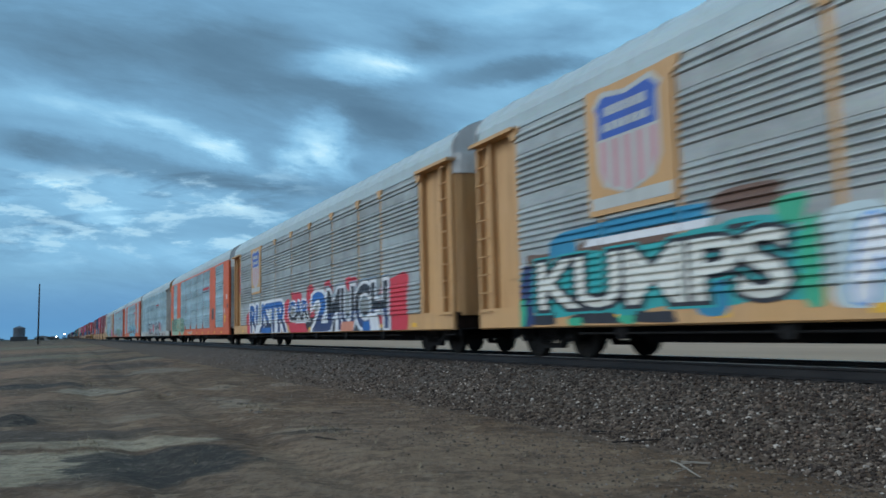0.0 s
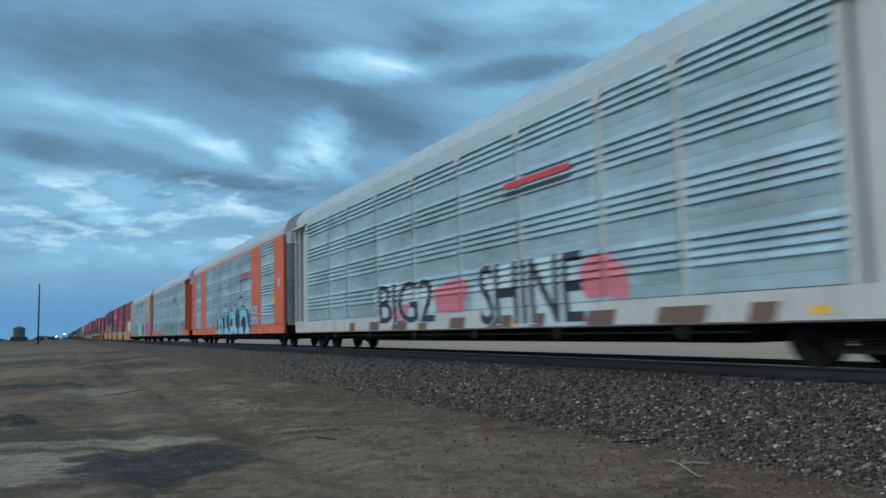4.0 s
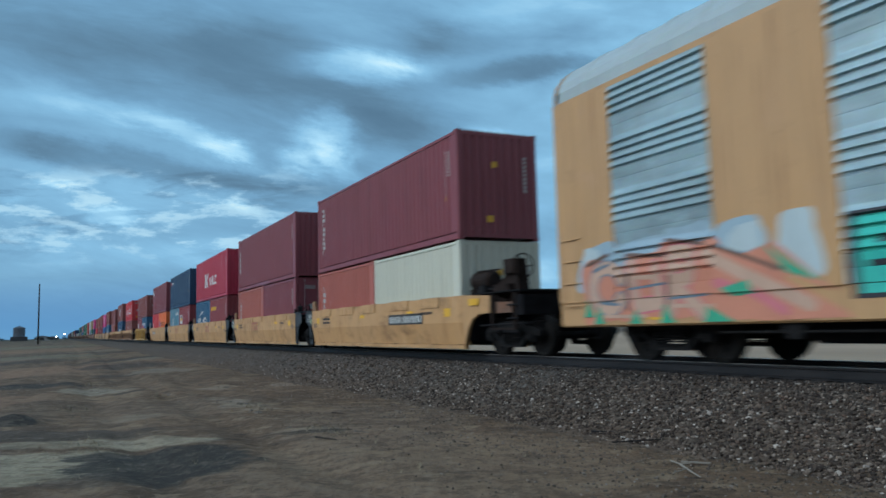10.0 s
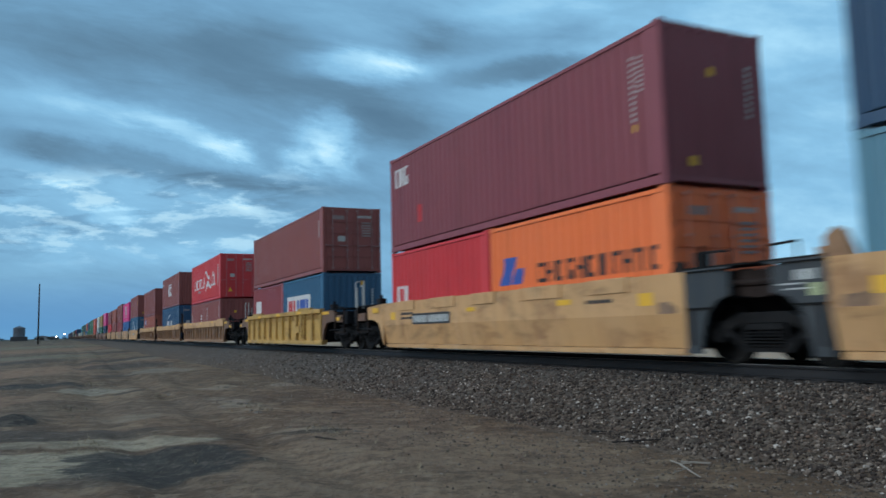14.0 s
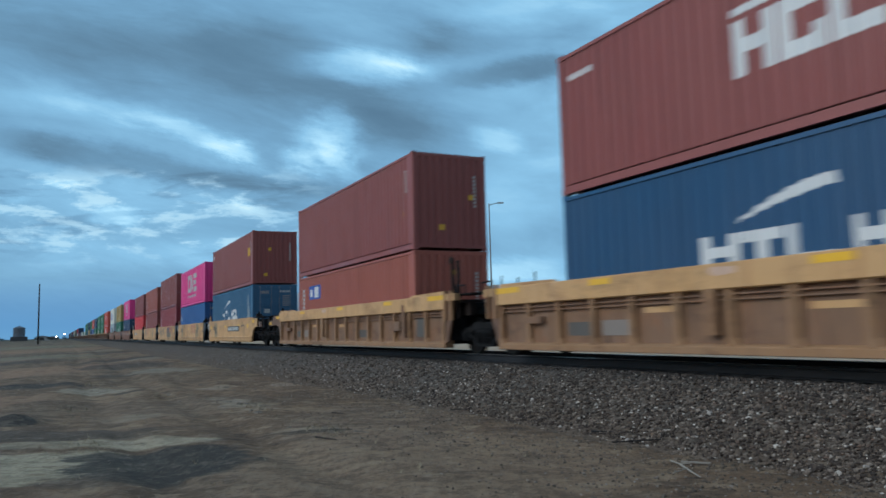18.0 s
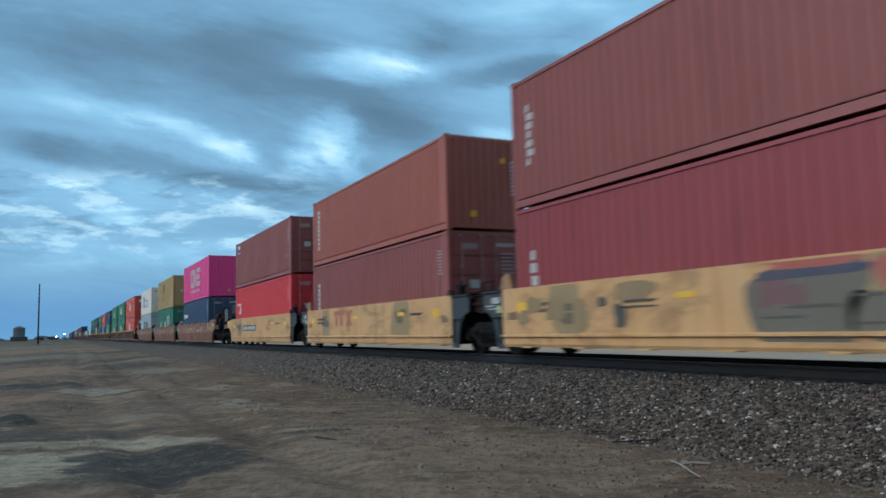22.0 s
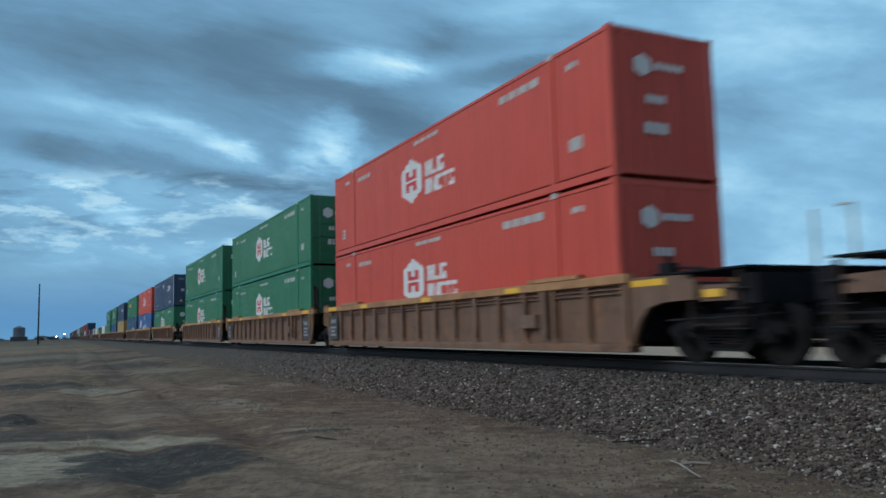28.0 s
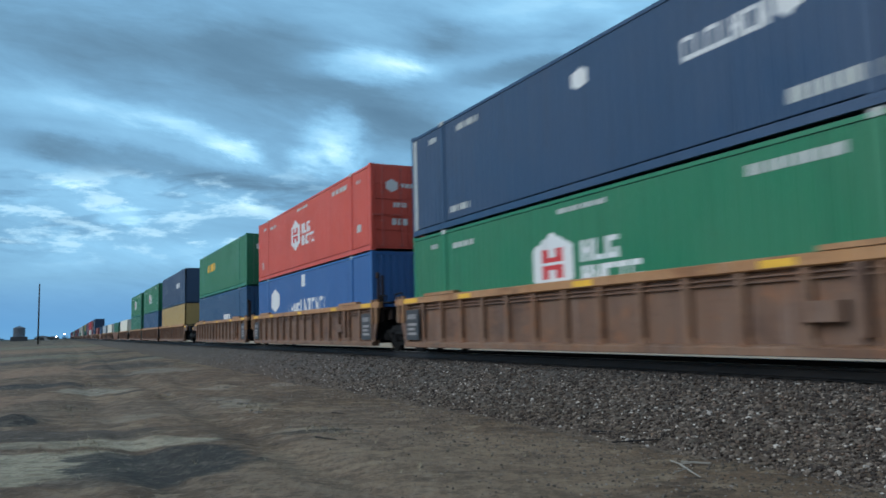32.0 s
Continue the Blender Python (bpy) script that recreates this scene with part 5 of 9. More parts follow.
def rack_profile(fine):
    """Depth and height of the pressed grooves of a side panel."""
    prof = []
    z = SILL1
    if fine:
        n = 0
        while z < EAVE - 0.12:
            group = n % 9
            if group in (7, 8):
                prof += [(-0.010, z), (-0.010, z + 0.13)]
            else:
                prof += [(0.004, z), (-0.046, z + 0.028), (-0.042, z + 0.052), (0.002, z + 0.105), (0.004, z + 0.13)]
            z += 0.13
            n += 1
    else:
        tier = (EAVE - SILL1) / 4.0
        for k in range(4):
            b = SILL1 + k * tier
            prof += [(-0.006, b + 0.01), (-0.018, b + 0.19), (-0.004, b + 0.20), (-0.010, b + 0.215), (-0.032, b + 0.37)]
            for i in range(4):
                q = b + tier - 0.575 + i * 0.142
                prof += [(0.018, q), (0.018, q + 0.034), (-0.046, q + 0.044), (-0.044, q + 0.068), (-0.012, q + 0.132)]
    prof.append((0.0, EAVE))
    return [(y - 0.030, z) for y, z in prof]


def rack_panel_mesh(w, fine):
    """A side panel with pressed grooves running along the car."""
    prof = rack_profile(fine)
    g = Geo()
    m = len(prof)
    for x in (0.0, w):
        g.v += [(x, y, zz) for y, zz in prof]
    g.f = [(i, i + 1, i + 1 + m, i + m) for i in range(m - 1)]
    for x in (0.0, w):  # folded edges beside the posts
        for (ya, za), (yb, zb) in zip(prof, prof[1:]):
            if zb - za > 1e-4:
                g.add([(x, ya, za), (x, yb, zb), (x, 0.0, zb), (x, 0.0, za)], [(0, 1, 2, 3)])
    return g.weld().mesh("side_panel")


def roof_outline():
    """Upright coving, a sloped shoulder and a nearly flat crown."""
    half = [(1.50, 5.00), (1.50, 5.26), (1.43, 5.45), (1.24, 5.68), (0.98, 5.86), (0.65, 6.01), (0.30, 6.06)]
    return [(-y, z) for y, z in half] + [(0.0, 6.07)] + [(y, z) for y, z in half[::-1]]


def rack_roof_mesh(length):
    """A pressed roof with shallow ribs."""
    g = Geo()
    prof = roof_outline()
    m = len(prof)
    xs = []
    x = 0.0
    while x < length - 0.01:
        xs += [(x, 0.0), (min(x + 0.82, length), 0.0), (min(x + 0.86, length), 0.025), (min(x + 0.98, length), 0.025)]
        x += 1.02
    xs.append((length, 0.0))
    for xx, up in xs:
        g.v += [(xx, y * (1 + up * 0.2), z + up) for y, z in prof]
    g.f = [(k * m + i, k * m + i + 1, (k + 1) * m + i + 1, (k + 1) * m + i) for k in range(len(xs) - 1) for i in range(m - 1)]
    return g.mesh("roof")


CAP_DROP = 0.36


def bow(y):
    """How far the folded end doors stand out at this distance from the middle."""
    return 0.17 * math.sqrt(max(0.0, 1 - (abs(y) / 1.46) ** 4))


def rack_cap_mesh():
    """The rounded closure at the end of the roof, with an apron that hangs over the doors."""
    g = Geo().extrude_x([(-1.5, EAVE)] + roof_outline() + [(1.5, EAVE)], -0.10, 0.05)
    ys = [-1.47 + 2.94 * i / 16 for i in range(17)]
    plan = [(bow(y) + 0.035, y) for y in ys] + [(-0.05, 1.47), (-0.05, -1.47)]
    g.extrude_z(plan, EAVE - CAP_DROP, EAVE + 0.16)
    return g.mesh("roof_end")


def end_door_mesh(a, b):
    """One bowed leaf of the end doors from y = a to b."""
    n = 8
    ys = [a + (b - a) * i / n for i in range(n + 1)]
    plan = [(bow(y), y) for y in ys] + [(-0.06, b), (-0.06, a)]
    g = Geo().extrude_z(plan, 0.98, EAVE - CAP_DROP)
    return g.mesh("end_door")


def door_bar_mesh(a, b):
    """A thin bar across a door leaf."""
    g = Geo()
    for y0, y1 in zip([a + (b - a) * i / 4 for i in range(4)], [a + (b - a) * (i + 1) / 4 for i in range(4)]):
        g.tube((bow(y0) + 0.02, y0, 0), (bow(y1) + 0.02, y1, 0), 0.018, 5)
    return g.mesh("door_bar")


def post_mesh(style):
    """A flat post set back between the panels; it widens at the foot, or under the eave on cars with end bays."""
    g = Geo().extrude_z([(-0.09, 0.03), (-0.09, -0.010), (-0.07, -0.018), (0.07, -0.018), (0.09, -0.010), (0.09, 0.03)], SILL1 - 0.02, EAVE)
    z0, z1, w0, w1 = (SILL1 - 0.01, SILL1 + 0.30, 0.16, 0.08) if style == "flush" else (EAVE - 0.26, EAVE, 0.08, 0.22)
    g.extrude_y([(-w0, z0), (w0, z0), (w1, z1), (-w1, z1)], -0.080, -0.010)
    return g.mesh("post")


def car_carrier(rear, length, style, frame_key, panel_mat, label, cap_key="rack_pale", door_key=None, roof_mat=None):
    """style 'bay': set-back end bays with ladders; style 'flush': broad painted panels."""
    body = paint(frame_key)
    door = paint(door_key or frame_key)
    root = vehicle("car_carrier", rear, label, "train car", "cars of the train")
    fine = panel_mat is ZINC_GREY
    e0, e1 = (0.24 if style == "bay" else -0.05), length - 0.17  # where the body begins and ends
    if style == "bay":
        mid = length / 2
        edges = [2.05] + [mid + d for d in (-9.0, -7.0, -4.2, -1.4, 1.4, 4.2, 7.0, 9.0)] + [length - 2.05]
        broad = []
    else:
        edges = [1.6, 4.05, 6.05, 8.9, 11.65, 14.55, 17.35, 20.2, 22.2, 25.0]
        edges = [e * length / 26.8 for e in edges]
        broad = [(edges[1], edges[2]), (edges[7], edges[8])]
    RACKS[root.name] = (edges, broad, fine, style, length)
    y = -HALF
    for turn in (Matrix.Identity(4), Matrix.Translation((e0 + e1, 0, 0)) @ TURN):
        near = turn == Matrix.Identity(4)
        part("side_sill", cached(("sill", style, length), lambda: Geo().extrude_x([(y + 0.02, SILL0), (y + 0.10, SILL0), (y + 0.10, SILL1), (y - 0.02, SILL1), (y - 0.02, SILL0 + 0.03)], e0, e1).mesh("side_sill")), body, root, at=turn)
        part("top_rail", cached(("rail", style, length), lambda: Geo().extrude_x([(y - 0.05, EAVE - 0.03), (y + 0.10, EAVE - 0.03), (y + 0.10, EAVE + 0.10), (y - 0.05, EAVE + 0.07)], e0, e1).mesh("top_rail")), body if style != "bay" else ROOF_ZINC, root, at=turn)
        for a, b in zip(edges, edges[1:]):
            if (a, b) in broad:
                w = b - a
                part("painted_panel", cached(("flat", round(w, 2)), lambda: Geo().box(-0.06, w + 0.06, -0.060, 0.03, SILL1, EAVE, 0.01).mesh("painted_panel")), body, root, at=turn @ pose(a, y, 0))
                continue
            w = b - a
            part("side_panel", cached(("panel", round(w, 2), fine), lambda: rack_panel_mesh(w - 0.152, fine)), panel_mat, root, at=turn @ pose(a + 0.076, y, 0))
        for e in edges:
            if any(e in pair for pair in broad) or (style == "flush" and e in (edges[0], edges[-1])):
                continue
            post = cached(("post", style), lambda: post_mesh(style))
            part("post", post, body, root, at=turn @ pose(e, y, 0))
        for end, flip in ((e0, 1), (e1, -1)):
            inner = edges[0] if flip == 1 else edges[-1]
            x0, x1 = min(end, inner), max(end, inner)
            w = x1 - x0
            if style == "bay":
                part("end_wall", cached(("bay", round(w, 2)), lambda: Geo().box(0.03, w - 0.03, 0.14, 0.18, 0.98, EAVE).mesh("end_wall")), door, root, at=turn @ pose(x0, y, 0))
                for px in ((0.05, 0.62, w - 0.05) if flip == 1 else (0.05, w - 0.62, w - 0.05)):
                    part("bay_post", cached("baypost", lambda: Geo().box(-0.05, 0.05, -0.02, 0.15, 0.98, EAVE, 0.015).mesh("bay_post")), door, root, at=turn @ pose(x0 + px, y, 0))
                part("drip_ledge", cached(("ledge", round(w, 2)), lambda: Geo().extrude_y([(-0.08, EAVE - 0.05), (w + 0.08, EAVE - 0.05), (w + 0.08, EAVE + 0.03), (-0.08, EAVE + 0.03)], -0.16, 0.1).mesh("drip_ledge")), door, root, at=turn @ pose(x0, y, 0))
                lx = x0 + (0.09 if flip == 1 else w - 0.59)
                rungs = range(10)
            else:
                part("end_panel", cached(("endp", round(w, 2)), lambda: Geo().box(-0.03, w + 0.03, -0.056, 0.03, SILL1, EAVE, 0.012).mesh("end_panel")), body, root, at=turn @ pose(x0 + (0.03 if flip == 1 else -0.03), y, 0))
                lx = x0 + (w * 0.12 if flip == 1 else w * 0.55)
                rungs = range(4)
            for i in rungs if near else ():
                part("rung", cached("rung", lambda: Geo().tube((0, -0.10, 0), (0.5, -0.10, 0), 0.014, 6).tube((0, -0.10, 0), (0, 0.10, 0), 0.012, 6).tube((0.5, -0.10, 0), (0.5, 0.10, 0), 0.012, 6).mesh("rung")), door, root, at=turn @ pose(lx, y + 0.02, 1.02 + i * 0.42))
    # ends
    for turn in (Matrix.Translation((e1, 0, 0)), Matrix.Translation((e0, 0, 0)) @ TURN):
        if style == "flush":
            part("corner_strip", cached("corner_strip", lambda: end_door_mesh(-1.44, -0.90)), ZINC_GREY if frame_key != "rack_ochre" else paint("rack_pale"), root, "grey galvanised strip", at=turn)
            part("end_door", cached("wide_door", lambda: end_door_mesh(-0.88, 0.30)), door, root, at=turn)
            part("end_door", cached("far_door", lambda: end_door_mesh(0.32, 1.44)), door, root, at=turn)
            part("corner_post", cached("corner_post", lambda: Geo().extrude_z([(-0.12, -1.53), (0.05, -1.53), (0.05, -1.46), (-0.12, -1.40)], 0.98, EAVE).mesh("corner_post")), body, root, at=turn)
        else:
            for a, b in ((-1.44, -0.02), (0.02, 1.44)):
                leaf = part("end_door", cached(("end_door", a), lambda: end_door_mesh(a, b)), door, root, at=turn)
                for z in (2.15, 3.35):
                    part("door_bar", cached(("door_bar", a), lambda: door_bar_mesh(a * 0.62 + b * 0.38, a * 0.3 + b * 0.7)), IRON, leaf, at=pose(0, 0, z))
        part("roof_end", cached("cap", rack_cap_mesh), paint(cap_key), root, "rounded pale roof end", at=turn)
        for k, z in enumerate((0.72, 0.50)):
            part("step", cached(("corner_step", k), lambda: Geo().tube((-0.62, -1.46, 0), (-0.10, -1.46, 0), 0.016, 6).tube((-0.62, -1.46, 0), (-0.62, -1.46, 0.24), 0.014, 6).tube((-0.10, -1.46, 0), (-0.10, -1.46, 0.24), 0.014, 6).mesh("step")), IRON, root, at=turn @ pose(0, 0, z))
        part("uncoupling_bar", cached("uncoupling", lambda: Geo().tube((0.12, -1.40, 0.62), (0.12, -0.30, 0.70), 0.018, 6).tube((0.12, -1.40, 0.62), (0.16, -1.44, 0.45), 0.018, 6).mesh("uncoupling_bar")), IRON, root, at=turn)
        part("end_sill", cached("endsill", lambda: Geo().box(-0.3, 0.02, -1.45, 1.45, 0.66, 0.98, 0.02).mesh("end_sill")), BRAKE, root, at=turn)
        part("brake_hose", cached("hose", lambda: Geo().tube((0.0, 0.5, 0.7), (0.25, 0.45, 0.4), 0.03, 6).tube((0.25, 0.45, 0.4), (0.5, 0.35, 0.38), 0.03, 6).mesh("brake_hose")), GREASE, root, at=turn)
    part("roof", cached(("roof", round(e1 - e0, 2)), lambda: rack_roof_mesh(e1 - e0)), roof_mat or ROOF_ZINC, root, "ribbed galvanised roof", at=pose(e0, 0, 0))
    g = Geo().box(0.2, length - 0.2, -0.35, 0.35, 0.60, 0.98)
    g.extrude_y([(4.2, 0.60), (4.8, 0.31), (length - 4.8, 0.31), (length - 4.2, 0.60)], -0.45, 0.45)
    g.box(0.1, length - 0.1, -1.44, 1.44, 0.98, 1.06)
    for i in range(9):
        x = 4.2 + i * (length - 8.4) / 8
        g.box(x - 0.08, x + 0.08, -1.4, 1.4, 0.60, 0.98)
    part("underframe", g, GREASE, root, "black steel underframe")
    part("brake_rig", Geo().box(length * 0.42, length * 0.47, -1.05, -0.6, 0.42, 0.72, 0.05).tube((length * 0.52, -0.9, 0.60), (length * 0.57, -0.9, 0.60), 0.16, 12).tube((length * 0.16, -1.0, 0.52), (length * 0.84, -1.0, 0.56), 0.018, 5), IRON, root)
    for i in range(6):
        x = 5.2 + i * (length - 10.4) / 5
        part("hanger", cached("hanger", lambda: Geo().extrude_y([(-0.20, 0.62), (0.20, 0.62), (0.08, 0.40), (-0.08, 0.40)], -1.44, -1.30).mesh("hanger")), TRUCK, root, at=pose(x, 0, 0))
    part("train_line", Geo().tube((3.9, -1.40, 0.50), (length - 3.9, -1.40, 0.50), 0.02, 6), TRUCK, root, "thin pipe along the sill")
    bogie(root, 2.4)
    bogie(root, length - 2.4)
    for s, x in ((-1, 0.0), (1, length)):
        coupler(root, x - s * 0.42, s)
    # yellow reflecting tape along the sill
    tape = [rect(2.6 + i * (length - 5.2) / 9 - 0.14, SILL0 + 0.10, 0.30, 0.12) for i in range(10)]
    for strip in tape:
        part("reflective_tape", sheet_mark([strip], y - 0.026), paint("mark_yellow"), root, "faded yellow reflective tape")
    return root


def shield(root, x0, w):
    """A cream panel with a striped shield-shaped emblem."""
    y = -HALF - 0.078
    part("emblem_panel", Geo().box(x0, x0 + w, y - 0.004, y + 0.05, 2.62, 4.93, 0.01), paint("rack_yellow"), root)
    cx, hw = x0 + w / 2, w * 0.34
    outline = [(cx - hw, 3.45), (cx - hw * 0.80, 3.16), (cx - hw * 0.35, 3.04), (cx, 2.96), (cx + hw * 0.35, 3.04), (cx + hw * 0.80, 3.16), (cx + hw, 3.45), (cx + hw, 4.45), (cx + hw * 1.10, 4.58), (cx + hw * 0.80, 4.80), (cx, 4.70), (cx - hw * 0.80, 4.80), (cx - hw * 1.10, 4.58), (cx - hw, 4.45)]
    part("emblem", sheet_mark([[(cx + (px - cx) * 1.07, 3.86 + (pz - 3.86) * 1.06) for px, pz in outline]], y - 0.010), paint("mark_grey"), root)
    part("emblem", sheet_mark([[(cx - hw * 0.98, 3.98), (cx + hw * 0.98, 3.98), (cx + hw * 0.98, 4.45), (cx + hw * 1.06, 4.57), (cx + hw * 0.79, 4.75), (cx, 4.66), (cx - hw * 0.79, 4.75), (cx - hw * 1.06, 4.57), (cx - hw * 0.98, 4.45)]], y - 0.014), paint("mark_blue"), root)
    part("emblem", sheet_mark(row_of(cx - hw * 0.72, 4.38, hw * 1.44, 0.17, 5, 0.2) + row_of(cx - hw * 0.80, 4.10, hw * 1.60, 0.15, 7, 0.2), y - 0.018), paint("mark_grey"), root)
    part("emblem", sheet_mark([clip(clip([(cx - hw * 0.96 + (px - cx + hw) * 0.96, pz) for px, pz in outline[:7]] + [(cx + hw * 0.96, 3.93), (cx - hw * 0.96, 3.93)], 0, cx - hw * 0.93 + i * hw * 0.42, True), 0, cx - hw * 0.93 + i * hw * 0.42 + hw * 0.21, False) for i in range(5)], y - 0.014), paint("mark_rose"), root)
    part("marking", sheet_mark([rect(x0 + 0.1, 2.72, w - 0.2, 0.22)], y - 0.010), paint("mark_grey"), root)


def rack_marks(root, length, x):
    """A red-and-white flag band and small stencils on the side."""
    y = -HALF - 0.085
    part("marking", sheet_mark([rect(x, 3.66, 2.5, 0.13)], y), paint("mark_red"), root, "red flag band")
    part("marking", sheet_mark([rect(x, 3.50, 2.5, 0.06)], y), paint("mark_black"), root)


def wash(root, key, layer, *blobs):
    """Broad sprayed background shapes: middle x, z, width, height, seed."""
    part("graffiti", drape(root, [bubble(x, z, w, h, random.Random(k), 36) for x, z, w, h, k in blobs], layer), paint(key), root)


A1 = car_carrier(-16.15, 27.9, "bay", "rack_yellow", ZINC_GREY, "yellow car carrier with grey sides, white graffiti and a striped shield")
shield(A1, 4.65, 2.3)
wash(A1, "spray_teal", 0, (3.4, 1.45, 2.2, 1.3, 1), (5.2, 1.50, 2.6, 1.3, 2), (7.0, 1.45, 2.4, 1.3, 3), (8.4, 1.5, 1.8, 1.2, 9))
wash(A1, "spray_umber", 1, (3.0, 1.95, 1.2, 0.4, 4), (8.3, 2.42, 1.4, 0.35, 5), (5.6, 2.12, 2.9, 0.24, 6))
wash(A1, "spray_black", 1, (7.9, 1.35, 1.0, 0.4, 11), (4.6, 0.78, 1.4, 0.2, 12), (6.2, 0.76, 1.0, 0.2, 13), (2.9, 0.80, 0.9, 0.26, 14), (5.9, 1.3, 0.4, 0.9, 15), (8.2, 1.9, 0.8, 0.35, 16))
wash(A1, "spray_ocean", 1, (5.8, 2.36, 3.8, 0.30, 17), (3.7, 2.2, 0.8, 0.5, 18), (7.4, 1.15, 0.9, 0.7, 19))
wash(A1, "spray_ink", 2, (2.35, 1.25, 0.5, 1.2, 20))
part("graffiti", drape(A1, [rect(4.4, 2.10, 3.1, 0.13, 0.1)], 3), paint("spray_white"), A1)
fitted_word(A1, "KUMPS", 2.85, 8.9, 1.0, 1.92, "spray_chalk", "spray_black", None, 4, "spray_teal", 0.075)
wash(A1, "spray_green", 3, (9.25, 1.4, 0.30, 1.3, 21), (2.15, 0.95, 0.25, 0.6, 22), (9.0, 2.15, 0.5, 0.4, 23), (4.0, 0.72, 0.5, 0.16, 24), (5.5, 0.74, 0.4, 0.16, 25))
wash(A1, "spray_pale", 0, (10.0, 1.45, 1.1, 1.2, 26), (11.3, 1.5, 1.4, 1.1, 27))
sprayed_forms(A1, 9.8, 0.85, 6.6, 1.3, 5, ["spray_white", "spray_pale"], "spray_blue", 4)
sprayed_forms(A1, 16.6, 0.85, 5.0, 1.3, 4, ["spray_white", "spray_teal"], "spray_black", 5)
A2 = car_carrier(-45.0, 27.9, "bay", "rack_yellow", ZINC_GREY, "yellow car carrier with grey sides and red, white and blue graffiti")
shield(A2, 4.95, 2.0)
wash(A2, "spray_red", 0, (4.3, 1.15, 1.3, 1.3, 2), (11.9, 1.5, 0.9, 1.2, 3), (13.3, 2.05, 1.4, 0.6, 4), (15.4, 1.85, 1.1, 1.2, 5), (17.7, 2.15, 0.9, 0.7, 9), (23.9, 1.35, 2.4, 1.7, 6), (20.2, 2.25, 1.0, 0.5, 7))
part("graffiti", drape(A2, [rect(12.4, 0.64, 2.6, 0.42, -0.5)], 6), paint("spray_red"), A2)
wash(A2, "spray_black", 0, (16.4, 0.95, 3.6, 0.65, 12), (20.5, 0.95, 5.0, 0.7, 13), (8.5, 0.9, 4.2, 0.5, 14), (14.6, 1.1, 1.3, 0.8, 15))
fitted_word(A2, "RUSTR", 4.6, 11.6, 0.72, 2.02, "spray_ink", "spray_white", "spray_cobalt", 3, None, 0.10)
fitted_word(A2, "CAR", 12.2, 15.1, 1.15, 1.92, "spray_black", "spray_white", "spray_cobalt", 3, None, 0.10)
fitted_word(A2, "2", 15.7, 17.5, 0.72, 2.12, "spray_ink", "spray_white", "spray_cobalt", 3, None, 0.09)
fitted_word(A2, "MUCH", 17.6, 23.4, 0.74, 2.12, "spray_ink", "spray_white", "spray_black", 3, "spray_slate", 0.085)
part("graffiti", drape(A2, [rect(5.6, 0.64, 0.9, 0.42, 0.3), rect(9.6, 0.64, 0.55, 0.8, 0.15), rect(18.4, 0.64, 0.35, 0.7, 0.1), rect(22.0, 0.64, 0.8, 0.55, -0.2), rect(13.2, 1.02, 1.6, 0.10)], 8), paint("spray_white"), A2)
part("graffiti", drape(A2, [rect(7.0, 0.64, 1.9, 0.26, 0.1), rect(21.2, 0.64, 0.7, 0.30, 0.1)], 7), paint("spray_cobalt"), A2)
part("graffiti", drape(A2, [rect(19.0, 0.64, 1.3, 0.34, 0.1)], 7), paint("spray_salmon"), A2)
TAG_Y = -HALF + 0.134
part("graffiti", sheet_mark([[(1.02, 2.85), (1.25, 2.75), (1.68, 2.82), (1.70, 4.1), (1.62, 4.5), (1.15, 4.55), (1.0, 4.3), (1.05, 3.9), (0.98, 3.2)]], TAG_Y, "graffiti"), paint("spray_red"), A2)
part("graffiti", sheet_mark([stroke(1.12, 2.98 + 0.27 * i, 1.58, 3.06 + 0.26 * i, 0.05 + 0.02 * (i % 2)) for i in range(4)], TAG_Y - 0.004, "graffiti"), paint("spray_purple"), A2)
part("marking", sheet_mark([rect(1.12, 1.98, 0.48, 0.20)], TAG_Y), paint("spray_blue"), A2)
part("marking", sheet_mark([rect(1.22, 1.66, 0.58, 0.20)], TAG_Y), paint("mark_yellow"), A2)
A3 = car_carrier(-72.9, 26.8, "flush", "rack_orange", ZINC_BLUE, "orange car carrier with pale galvanised panels and green graffiti")
rack_marks(A3, 26.8, 17.5)
part("graffiti", drape(A3, [[(0.75, 0.80), (4.1, 0.80), (4.1, 1.98), (0.62, 1.92)], [(5.9, 0.80), (8.15, 0.92), (8.0, 1.99), (6.0, 2.02)]], 0), paint("spray_pine"), A3)
part("graffiti", drape(A3, [[(0.66, 1.02), (1.0, 1.02), (1.0, 1.50), (0.62, 1.55)], [(3.95, 0.80), (6.2, 0.80), (6.2, 2.04), (4.0, 2.02)], [(0.7, 0.66), (4.0, 0.66), (4.0, 0.98), (0.7, 1.0)]], 1), paint("spray_mint"), A3)
sprayed_strokes(A3, [[(1.15, 1.05), (1.15, 1.82)], [(0.85, 1.86), (1.5, 1.84)], [(1.75, 1.82), (1.75, 1.10), (2.25, 1.10), (2.25, 1.82)], [(2.55, 1.10), (2.55, 1.84), (3.0, 1.84)], [(2.55, 1.45), (2.95, 1.45)], [(2.55, 1.10), (3.05, 1.10)], [(3.35, 1.10), (3.35, 1.86), (3.8, 1.80), (3.75, 1.45), (3.4, 1.42), (3.85, 1.08)]], 0.065, "spray_mint", "spray_deep", 3, None, 1.5)
